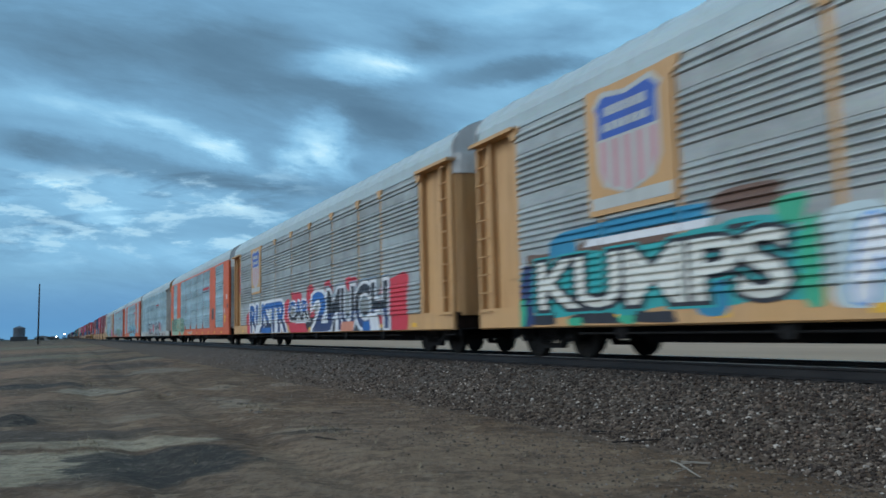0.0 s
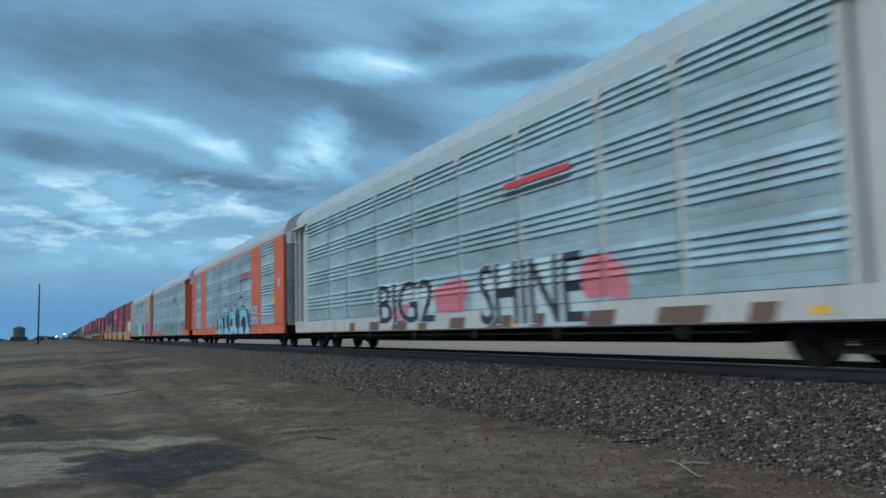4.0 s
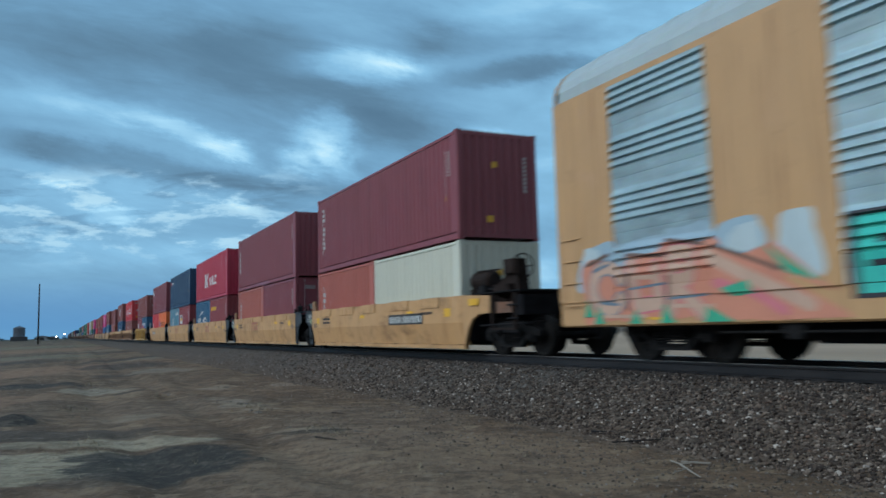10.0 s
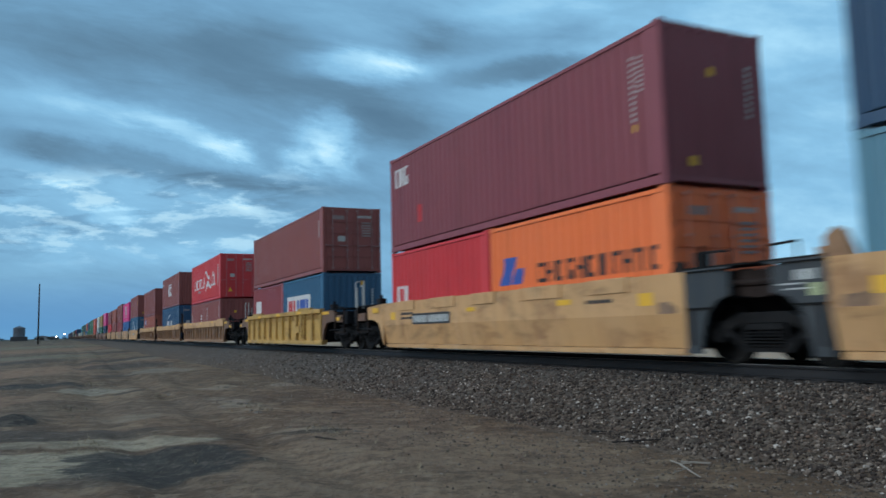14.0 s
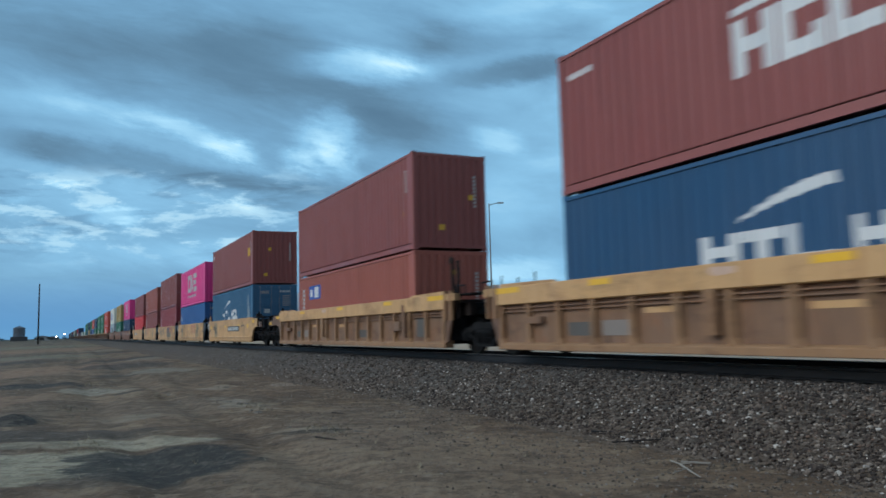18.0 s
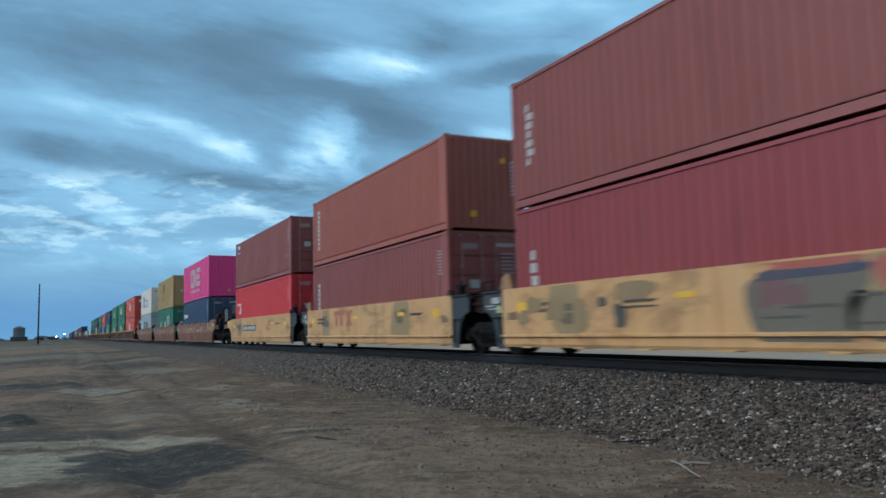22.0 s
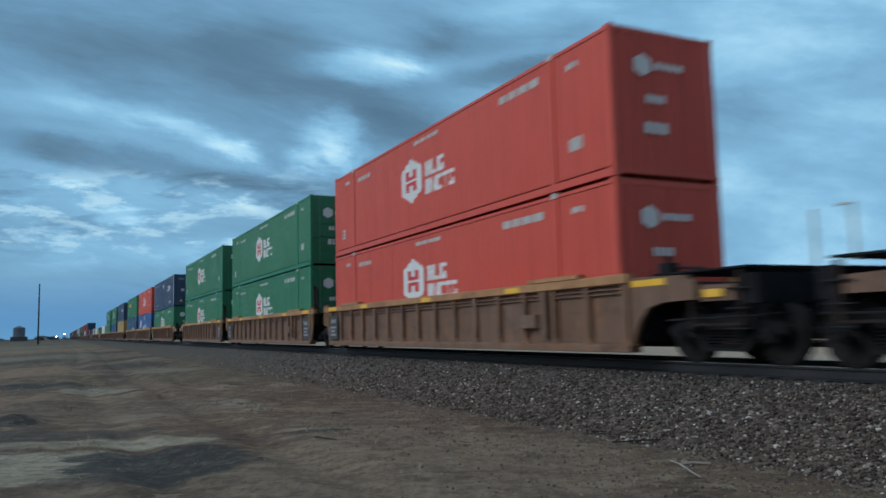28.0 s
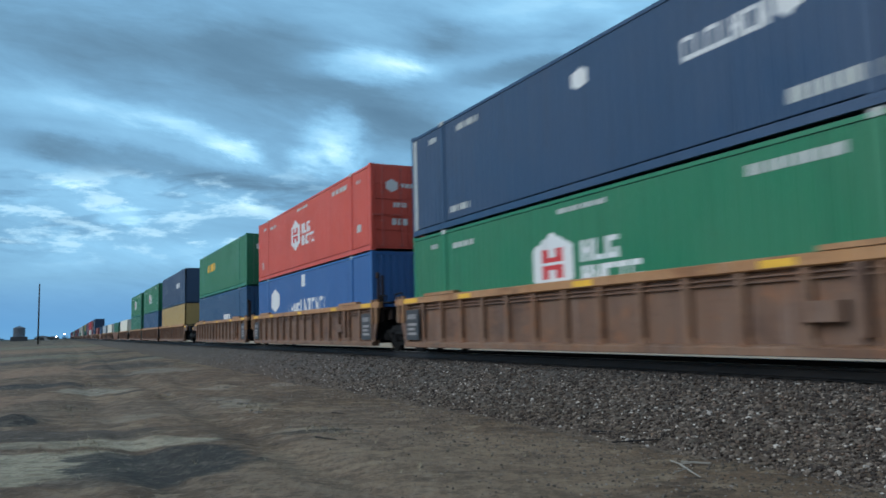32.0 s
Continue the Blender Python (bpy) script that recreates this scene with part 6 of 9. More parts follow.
sprayed_strokes(A3, [[(6.45, 1.10), (6.45, 1.92)], [(6.75, 1.92), (6.75, 1.10)], [(6.75, 1.90), (7.2, 1.86)], [(6.75, 1.50), (7.1, 1.50)], [(7.45, 1.10), (7.45, 1.90), (7.85, 1.84), (7.8, 1.50), (7.45, 1.46), (7.95, 1.06)], [(6.2, 1.30), (7.3, 1.28)], [(6.3, 1.70), (7.9, 1.66)]], 0.060, "spray_mint", "spray_deep", 3, None, 1.5)
sprayed_strokes(A3, [[(4.25, 1.02), (4.25, 1.88)], ring(4.92, 1.42, 0.30, 0.38, 8), [(5.62, 1.0), (5.62, 1.92)]], 0.10, "spray_mint", "spray_pine", 3, None, 1.55)
part("graffiti", drape(A3, [rect(4.80, 1.22, 0.20, 0.42), rect(4.42, 1.28, 0.10, 0.30), rect(5.25, 0.72, 0.65, 0.24)], 7), paint("rack_orange"), A3)
part("graffiti", drape(A3, [rect(1.0, 0.70, 0.35, 0.24), rect(2.1, 0.72, 0.6, 0.2), rect(3.2, 0.68, 0.4, 0.26), rect(4.2, 0.80, 0.5, 0.2), rect(7.3, 0.80, 0.5, 0.2)], 3), paint("spray_sage"), A3)
part("graffiti", drape(A3, [rect(6.1, 0.66, 1.35, 0.24, 0.1), rect(4.0, 0.66, 0.9, 0.16)], 4), paint("spray_mint"), A3)
part("graffiti", drape(A3, ribbon([(0.7, 0.62 + 0.40), (2.4, 1.05), (4.1, 1.0)], 0.022) + ribbon([(6.0, 1.02), (8.1, 1.03)], 0.022) + ribbon([(0.64, 1.93), (2.4, 1.98), (4.0, 1.99)], 0.02), 6), paint("spray_deep"), A3)
part("marking", drape(A3, [rect(21.0, 1.6, 0.75, 0.7), rect(26.1, 2.2, 0.35, 0.25)], 0, "marking"), paint("mark_plate"), A3)
part("marking", drape(A3, [rect(25.25, 1.9, 0.25, 0.3), rect(25.9, 2.7, 0.3, 0.3)], 0, "marking"), paint("mark_white"), A3)
part("marking", drape(A3, [rect(25.3, 1.6, 0.45, 0.16), rect(25.3, 1.36, 0.35, 0.2)], 0, "marking"), paint("mark_yellow"), A3)
part("marking", drape(A3, row_of(9.6, 0.72, 0.8, 0.20, 4) + row_of(10.8, 0.72, 1.4, 0.20, 7), 0, "marking"), paint("mark_grey"), A3)
A4 = car_carrier(-102.6, 27.9, "bay", "rack_stone", ZINC_BLUE, "plain galvanised car carrier with white posts and dark graffiti", "rack_ochre")
rack_marks(A4, 27.9, 17.6)
wash(A4, "spray_pale", 0, (11.8, 1.40, 4.4, 1.2, 141), (18.3, 1.35, 4.6, 1.3, 142))
wash(A4, "spray_rose", 1, (14.8, 1.45, 1.9, 0.75, 143), (20.9, 1.50, 1.3, 0.8, 144), (11.4, 1.15, 1.6, 0.4, 145))
fitted_word(A4, "BIG2", 9.9, 13.8, 0.85, 2.0, "spray_black", "spray_pale", None, 3, None, 0.02)
fitted_word(A4, "SHINE", 16.3, 20.3, 0.72, 2.08, "spray_black", "spray_pale", None, 3, None, 0.02)
part("graffiti", drape(A4, [rect(7.0 + 1.9 * i, 0.66, 0.5 + 0.3 * (i % 3), 0.26, 0.1) for i in range(10)], 2), paint("spray_umber"), A4)
A5 = car_carrier(-130.8, 26.8, "flush", "rack_orange", ZINC_BLUE, "orange car carrier with pale panels and a big light blue tag")
rack_marks(A5, 26.8, 17.5)
for rack in (A3, A5):
    part("marking", drape(rack, [rect(0.55, 1.98, 0.55, 0.17), rect(0.75, 0.70, 0.42, 0.24)], 0, "marking"), paint("mark_yellow"), rack)
    part("marking", drape(rack, row_of(0.45, 3.40, 0.7, 0.07, 7) + row_of(0.45, 3.26, 0.7, 0.07, 6) + [rect(0.6, 2.75, 0.5, 0.05), rect(0.6, 2.62, 0.5, 0.05)], 0, "marking"), paint("mark_plate"), rack)
part("graffiti", drape(A5, [[(10.25, 0.66), (19.9, 0.66), (19.85, 1.55), (19.3, 1.9), (17.9, 1.95), (17.0, 1.75), (16.3, 1.80), (15.4, 1.70), (14.3, 1.72), (13.5, 1.72), (12.6, 1.62), (11.6, 1.66), (10.5, 1.60), (10.2, 1.1)]], 0), paint("spray_deep"), A5)
wash(A5, "spray_black", 1, (18.20, 1.10, 0.8, 0.75, 42), (16.65, 1.40, 0.6, 1.2, 43), (12.55, 1.20, 0.5, 1.0, 45), (14.05, 1.20, 0.5, 1.1, 44), (19.6, 1.2, 0.5, 0.9, 46))
wash(A5, "spray_cobalt", 2, (16.60, 1.70, 0.30, 0.20, 46), (16.68, 1.36, 0.34, 0.16, 47), (12.50, 1.70, 0.26, 0.2, 48), (14.15, 1.62, 0.26, 0.2, 49), (10.45, 1.25, 0.35, 0.5, 50), (19.65, 1.35, 0.4, 0.6, 51))
part("graffiti", drape(A5, [[(10.5, 0.66), (12.3, 0.66), (12.1, 0.95), (10.7, 0.98)], [(12.5, 0.66), (14.0, 0.66), (13.8, 0.98), (12.7, 0.98)], [(14.1, 0.66), (16.5, 0.66), (16.3, 1.0), (14.4, 1.0)], [(16.9, 0.66), (18.1, 0.66), (18.0, 0.98), (16.95, 1.0)], [(18.5, 0.66), (19.8, 0.66), (19.7, 0.96), (18.6, 0.98)]], 3), paint("spray_ice"), A5)
part("graffiti", drape(A5, [rect(16.48, 0.66, 0.36, 0.26)], 3), paint("rack_orange"), A5)
TAG = [
    (0.19, [[(11.02, 2.0), (11.02, 0.85)], [(11.15, 1.35), (11.60, 1.52), (12.02, 1.38), (12.14, 0.85)], [(10.8, 0.80), (11.4, 0.80)]]),
    (0.20, [[(13.22, 2.0), (13.26, 0.85)], [(12.92, 2.0), (13.50, 2.08)], [(12.86, 0.80), (13.80, 0.80)]]),
    (0.20, [ring(15.00, 1.33, 0.58, 0.46, 12), [(15.62, 1.98), (15.82, 2.10), (15.90, 0.90)], [(15.7, 0.80), (16.35, 0.80)]]),
    (0.21, [[(17.42, 2.30), (17.42, 0.85)], [(17.05, 2.30), (17.90, 2.40)], [(17.62, 1.55), (18.15, 1.84), (18.75, 1.72), (19.08, 1.35), (19.15, 0.85)], [(17.1, 0.80), (17.9, 0.80)], [(18.8, 0.80), (19.4, 0.80)]]),
]
for k, (half, lines) in enumerate(TAG):
    sprayed_strokes(A5, lines, half, "spray_ice", "spray_black", 4 + 2 * (k % 2), None, 1.42)
    shine = [stroke(a[0] - half * 0.5, a[1] + (b[1] - a[1]) * 0.25, a[0] - half * 0.5 + (b[0] - a[0]) * 0.5, a[1] + (b[1] - a[1]) * 0.6, 0.04) for a, b in [(ln[0], ln[1]) for ln in lines[:1]]]
    part("graffiti", drape(A5, shine, 9), paint("spray_white"), A5)
part("graffiti", drape(A5, ribbon([(18.2, 2.12), (18.8, 2.02), (19.3, 1.7)], 0.05) + ribbon([(14.6, 1.92), (15.2, 2.04)], 0.04) + ribbon([(17.0, 2.62), (17.9, 2.68)], 0.04) + ribbon([(12.9, 2.32), (13.5, 2.36)], 0.04), 3), paint("spray_olive"), A5)
part("graffiti", drape(A5, [rect(11.2, 0.96, 0.5, 0.10)], 8), paint("spray_red"), A5)
fitted_word(A5, "NOE", 19.95, 21.55, 1.62, 2.02, "spray_ice", "spray_slate", None, 2, None, 0.06)
fitted_word(A5, "OTR", 20.05, 21.75, 1.10, 1.48, "spray_ice", "spray_slate", None, 2, None, 0.06)
part("marking", drape(A5, [rect(9.55, 0.72, 0.5, 0.16), rect(10.1, 0.72, 0.55, 0.16)], 0, "marking"), paint("mark_grey"), A5)
part("marking", drape(A5, [rect(24.3, 2.35, 0.45, 0.30), rect(25.6, 2.75, 0.42, 0.36)], 0, "marking"), paint("mark_grey"), A5)
part("marking", drape(A5, [rect(24.35, 2.0, 0.75, 0.24)], 0, "marking"), paint("mark_yellow"), A5)
part("marking", drape(A5, [stroke(24.2, 3.05, 25.0, 3.05, 0.015), stroke(24.4, 1.86, 25.1, 1.86, 0.02)], 0, "marking"), paint("mark_plate"), A5)
A6 = car_carrier(-160.6, 27.9, "bay", "rack_orange", ZINC_BLUE, "orange car carrier with pale sides and a band of pale graffiti")
rack_marks(A6, 27.9, 18.2)
sprayed_forms(A6, 4.3, 0.78, 7.9, 1.0, 8, ["spray_white", "spray_chalk"], "spray_black", 14, fat=1.45, thick=0.11)
sprayed_forms(A6, 4.6, 0.85, 7.3, 0.9, 11, ["spray_slate"], "spray_pale", 24, 5, fat=1.5, thick=0.045)
sprayed_forms(A6, 12.2, 0.66, 6.8, 1.30, 6, ["spray_mint", "spray_sage", "spray_mint"], "spray_moss_grey", 15, glow="spray_sage", thick=0.16, fat=1.2)
sprayed_forms(A6, 12.5, 0.75, 6.2, 1.10, 7, ["spray_slate"], "spray_mint", 25, 6, fat=1.3, thick=0.06)
wash(A6, "spray_rose", 3, (19.2, 0.80, 0.9, 0.3, 130), (21.9, 0.82, 0.8, 0.3, 131), (23.6, 0.95, 0.6, 0.35, 132), (20.6, 1.55, 0.5, 0.2, 133))
sprayed_forms(A6, 18.8, 0.66, 5.4, 1.40, 4, ["spray_seafoam", "spray_denim", "spray_chalk", "spray_denim"], "spray_slate", 16, glow="spray_pale", thick=0.15, fat=1.2)
sprayed_forms(A6, 18.9, 0.72, 5.2, 1.15, 7, ["spray_slate"], "spray_pale", 26, 7, fat=1.5, thick=0.045)
wash(A6, "spray_aqua", 0, (24.0, 1.0, 0.9, 0.8, 61))
wash(A6, "spray_slate", 0, (24.9, 1.35, 1.6, 0.7, 63), (23.2, 1.75, 1.8, 0.4, 64))
part("marking", sheet_mark([rect(26.6, 3.45, 0.35, 0.16)], -HALF + 0.05), paint("mark_white"), A6)
A7 = car_carrier(-188.5, 26.9, "flush", "rack_ochre", ZINC_BLUE, "ochre car carrier with pale panels and large many-coloured graffiti", "rack_ochre")
part("marking", drape(A7, row_of(7.0, 3.28, 0.6, 0.32, 2) + row_of(8.0, 3.30, 1.1, 0.38, 3), 0, "marking"), paint("mark_black"), A7)
wash(A7, "spray_steel", 0, (1.2, 1.65, 1.1, 0.9, 121), (2.5, 1.7, 1.4, 0.75, 122), (3.4, 1.85, 1.0, 0.75, 123), (4.4, 1.75, 1.2, 0.7, 124))
wash(A7, "spray_pale", 1, (1.0, 1.75, 0.5, 0.6, 125), (5.5, 1.65, 0.7, 0.9, 126), (4.6, 1.85, 0.6, 0.4, 127))
wash(A7, "spray_salmon", 2, (1.4, 1.25, 1.3, 1.15, 88), (2.5, 1.22, 1.7, 1.1, 89), (3.4, 1.38, 1.3, 1.25, 90), (4.4, 1.20, 1.6, 1.0, 91), (1.0, 0.9, 0.6, 0.5, 128))
part("graffiti", drape(A7, [[(3.6, 1.8), (4.3, 1.72), (6.15, 0.72), (4.4, 0.68)], [(4.7, 0.66), (5.0, 1.1), (6.2, 0.68)], [(4.5, 1.6), (5.1, 1.75), (6.0, 1.0)]], 3), paint("spray_salmon"), A7)
sprayed_strokes(A7, [ring(1.45, 1.30, 0.42, 0.38, 9, 20, 330)], 0.11, "spray_peach", "spray_slate", 4, None, 1.3)
sprayed_strokes(A7, [[(2.1, 1.75), (2.2, 0.95), (2.75, 1.0), (2.7, 1.6)]], 0.11, "spray_peach", "spray_rose", 4, None, 1.3)
sprayed_strokes(A7, [[(3.0, 0.85), (3.1, 1.8), (3.5, 1.75), (3.45, 1.35), (3.1, 1.3), (3.7, 0.8)]], 0.11, "spray_peach", "spray_rose", 4, None, 1.3)
sprayed_strokes(A7, [[(3.8, 1.7), (4.4, 1.4), (5.6, 0.85)]], 0.10, "spray_peach", "spray_salmon", 4, None, 1.3)
part("graffiti", drape(A7, [stroke(1.2, 1.05, 1.7, 1.0, 0.03), stroke(2.0, 1.25, 2.9, 1.3, 0.02), stroke(3.0, 1.05, 3.8, 1.08, 0.02), stroke(1.1, 1.62, 1.5, 1.72, 0.03)], 7), paint("spray_slate"), A7)
sprayed_strokes(A7, [[(4.0, 1.25), (4.7, 1.05), (5.2, 0.78)]], 0.07, "spray_rose", "spray_salmon", 5, None, 1.3)
part("graffiti", drape(A7, [stroke(0.9, 1.75, 1.5, 1.9, 0.035), stroke(2.0, 1.85, 2.9, 1.75, 0.03), stroke(3.0, 2.0, 3.8, 1.85, 0.03), stroke(4.0, 1.8, 5.2, 1.35, 0.03), stroke(2.9, 0.9, 3.0, 1.4, 0.03), stroke(1.95, 0.9, 2.0, 1.5, 0.03)], 7), paint("spray_umber"), A7)
part("graffiti", drape(A7, [stroke(1.3, 0.8, 2.4, 0.78, 0.03), stroke(2.5, 0.95, 3.9, 0.90, 0.03), stroke(3.2, 1.55, 3.6, 1.5, 0.04), stroke(2.2, 1.45, 2.6, 1.42, 0.04)], 7), paint("spray_peach"), A7)
leaf = [[(1.0, 0.66), (1.15, 1.0), (1.3, 0.68)], [(2.0, 0.66), (2.15, 0.92), (2.3, 0.66)], [(2.75, 0.66), (2.85, 0.98), (3.1, 0.66)], [(3.7, 0.66), (3.8, 0.9), (4.3, 0.66)], [(4.1, 1.15), (4.6, 1.25), (4.7, 1.05), (4.3, 1.02)], [(4.9, 1.75), (5.2, 1.55), (5.8, 1.15), (5.3, 1.3)], [(0.72, 0.8), (0.85, 1.15), (1.0, 0.8)]]
part("graffiti", drape(A7, leaf, 8), paint("spray_green"), A7)
part("graffiti", drape(A7, [rect(6.2, 0.90, 5.45, 1.08)], 0), paint("spray_black"), A7)
part("graffiti", drape(A7, [rect(6.32, 0.96, 5.22, 0.96)], 1), paint("spray_turq"), A7)
part("graffiti", drape(A7, [rect(6.6, 1.56, 0.9, 0.10), rect(6.45, 1.28, 0.8, 0.08), rect(10.2, 1.62, 1.3, 0.22), rect(10.3, 1.50, 0.9, 0.05)], 4), paint("spray_black"), A7)
sprayed_forms(A7, 6.5, 0.98, 4.9, 0.90, 5, ["spray_turq", "spray_mint"], "spray_teal", 19, 2, thick=0.13)
wash(A7, "spray_blue", 0, (12.6, 1.40, 1.6, 1.35, 98), (13.7, 1.40, 1.5, 1.35, 99), (14.9, 1.42, 1.7, 1.45, 100))
part("graffiti", drape(A7, [rect(11.9, 0.80, 4.2, 0.34)], 1), paint("spray_blue"), A7)
fitted_word(A7, "HH", 11.95, 14.2, 0.92, 1.98, "spray_lilac", "spray_white", None, 3, "spray_blue", 0.085)
fitted_word(A7, "G", 14.35, 16.05, 0.80, 2.10, "spray_lilac", "spray_white", None, 3, "spray_blue", 0.085)
wash(A7, "spray_lime", 0, (16.4, 1.45, 1.8, 1.3, 101), (20.9, 1.35, 0.95, 1.35, 75))
sprayed_strokes(A7, [ring(16.95, 1.45, 0.45, 0.72, 10)], 0.20, "spray_moss", "spray_olive", 2)
wash(A7, "spray_deep", 0, (18.1, 1.35, 1.5, 1.2, 102), (19.4, 1.35, 1.6, 1.2, 103))
sprayed_forms(A7, 17.4, 0.68, 3.1, 1.55, 3, ["spray_green", "spray_turq"], "spray_lime", 33, 1, thick=0.15, fat=1.25)
sprayed_forms(A7, 17.6, 0.8, 2.8, 1.3, 4, ["spray_deep"], "spray_green", 34, 7, thick=0.035, fat=1.3)
wash(A7, "spray_olive", 2, (21.2, 0.85, 0.7, 0.35, 104), (20.6, 1.0, 0.3, 0.6, 105))
wash(A7, "spray_salmon", 1, (21.95, 1.2, 0.85, 1.0, 76))
wash(A7, "spray_purple", 2, (22.4, 1.75, 0.8, 0.75, 79))
body = [(22.45, 0.80), (22.40, 1.6), (22.75, 2.02), (23.2, 1.95), (23.6, 2.08), (24.1, 2.0), (24.6, 2.08), (25.15, 1.95), (25.35, 1.5), (25.42, 0.82), (24.6, 0.72), (23.4, 0.76)]
part("graffiti", drape(A7, [[(23.9 + (px - 23.9) * 1.05, 1.4 + (pz - 1.4) * 1.07) for px, pz in body]], 3), paint("spray_purple"), A7)
part("graffiti", drape(A7, [body], 4), paint("spray_pink"), A7)
part("graffiti", drape(A7, [stroke(22.7, 1.02, 23.5, 1.0, 0.025), stroke(23.7, 1.0, 24.9, 1.04, 0.025), stroke(24.1, 0.9, 24.15, 1.3, 0.02)], 5), paint("spray_purple"), A7)
part("graffiti", drape(A7, [rect(25.45, 1.45, 0.6, 0.35)], 1), paint("spray_aqua"), A7)
part("marking", drape(A7, [rect(25.3, 2.1, 0.6, 0.22), rect(25.5, 0.74, 0.4, 0.2)], 0, "marking"), paint("mark_yellow"), A7)
part("marking", drape(A7, [rect(7.0, 0.74, 0.5, 0.16), rect(10.6, 0.74, 0.6, 0.16)], 0, "marking"), paint("mark_yellow"), A7)
part("marking", drape(A7, row_of(7.7, 0.73, 1.1, 0.18, 5) + row_of(9.1, 0.73, 1.3, 0.18, 6), 0, "marking"), paint("mark_black"), A7)


# ---- shipping containers: x from -length (rear) to 0 (front), z from 0 up ----
def wall_mesh(length, h, pitch, depth):
    """A corrugated side wall; its ridges lie on y = 0, its valleys behind."""
    line = [(-length + 0.1, 0.0)]
    x = -length + 0.16
    while x + pitch < -0.12:
        line += [(x, 0.0), (x + pitch * 0.18, depth), (x + pitch * 0.50, depth), (x + pitch * 0.68, 0.0)]
        x += pitch
    line.append((-0.1, 0.0))
    g = Geo()
    m = len(line)
    for z in (0.205, h - 0.115):
        g.v += [(a, b, z) for a, b in line]
    g.f = [(i, i + 1, i + 1 + m, i + m) for i in range(m - 1)]
    return g.mesh("side_wall")


def wrapped(shapes, length, pitch, depth, lift):
    """Paint that follows the ridges and valleys of a side wall; x from the rear end."""
    cuts, x = [(0.0, 0.0), (0.16, 0.0)], 0.16
    while x + pitch < length - 0.12:
        cuts += [(x + pitch * 0.18, depth), (x + pitch * 0.50, depth), (x + pitch * 0.68, 0.0), (x + pitch, 0.0)]
        x += pitch
    cuts.append((length, 0.0))
    g = Geo()
    for shape in shapes:
        lo, hi = min(p[0] for p in shape), max(p[0] for p in shape)
        for (xa, ya), (xb, yb) in zip(cuts, cuts[1:]):
            if xb <= lo or xa >= hi:
                continue
            piece = clip(clip(list(shape), 0, xa, True), 0, xb, False)
            if len(piece) > 2:
                g.add([(px - length, ya + (yb - ya) * (px - xa) / (xb - xa) - lift, pz) for px, pz in piece], [tuple(range(len(piece)))])
    return g.weld().mesh("marking")


def end_wall_mesh(w, h):
    line = []
    y = -w / 2 + 0.12
    line.append((0.0, y))
    while y + 0.24 < w / 2 - 0.10:
        line += [(0.0, y + 0.05), (-0.045, y + 0.09), (-0.045, y + 0.16), (0.0, y + 0.20)]
        y += 0.24
    line.append((0.0, w / 2 - 0.12))
    g = Geo()
    m = len(line)
    for z in (0.16, h - 0.12):
        g.v += [(a, b, z) for a, b in line]
    g.f = [(i, i + 1, i + 1 + m, i + m) for i in range(m - 1)]
    return g.mesh("front_wall")


def door_leaf_mesh(w, h):
    """One door leaf with pressed panels, y from 0 to its width."""
    g = Geo().box(-0.06, -0.02, 0.0, w, 0.13, h - 0.13)
    n = 5
    step = (h - 0.30) / n
    for i in range(n):
        z = 0.16 + i * step
        g.box(-0.02, 0.008, 0.05, w - 0.05, z, z + step * 0.72)
    for z in (0.3, h * 0.36, h * 0.64, h - 0.32):
        g.box(-0.04, 0.02, w - 0.02, w + 0.06, z, z + 0.12)
    return g.mesh("door")


def rod_mesh(h):
    g = Geo().tube((0.035, 0, 0.10), (0.035, 0, h - 0.10), 0.017, 6)
    for z in (0.14, h * 0.33, h * 0.66, h - 0.16):
        g.box(0.0, 0.06, -0.05, 0.05, z, z + 0.05)
    g.box(0.05, 0.075, 0.0, 0.34, h * 0.40, h * 0.40 + 0.035)
    return g.mesh("locking_rod")


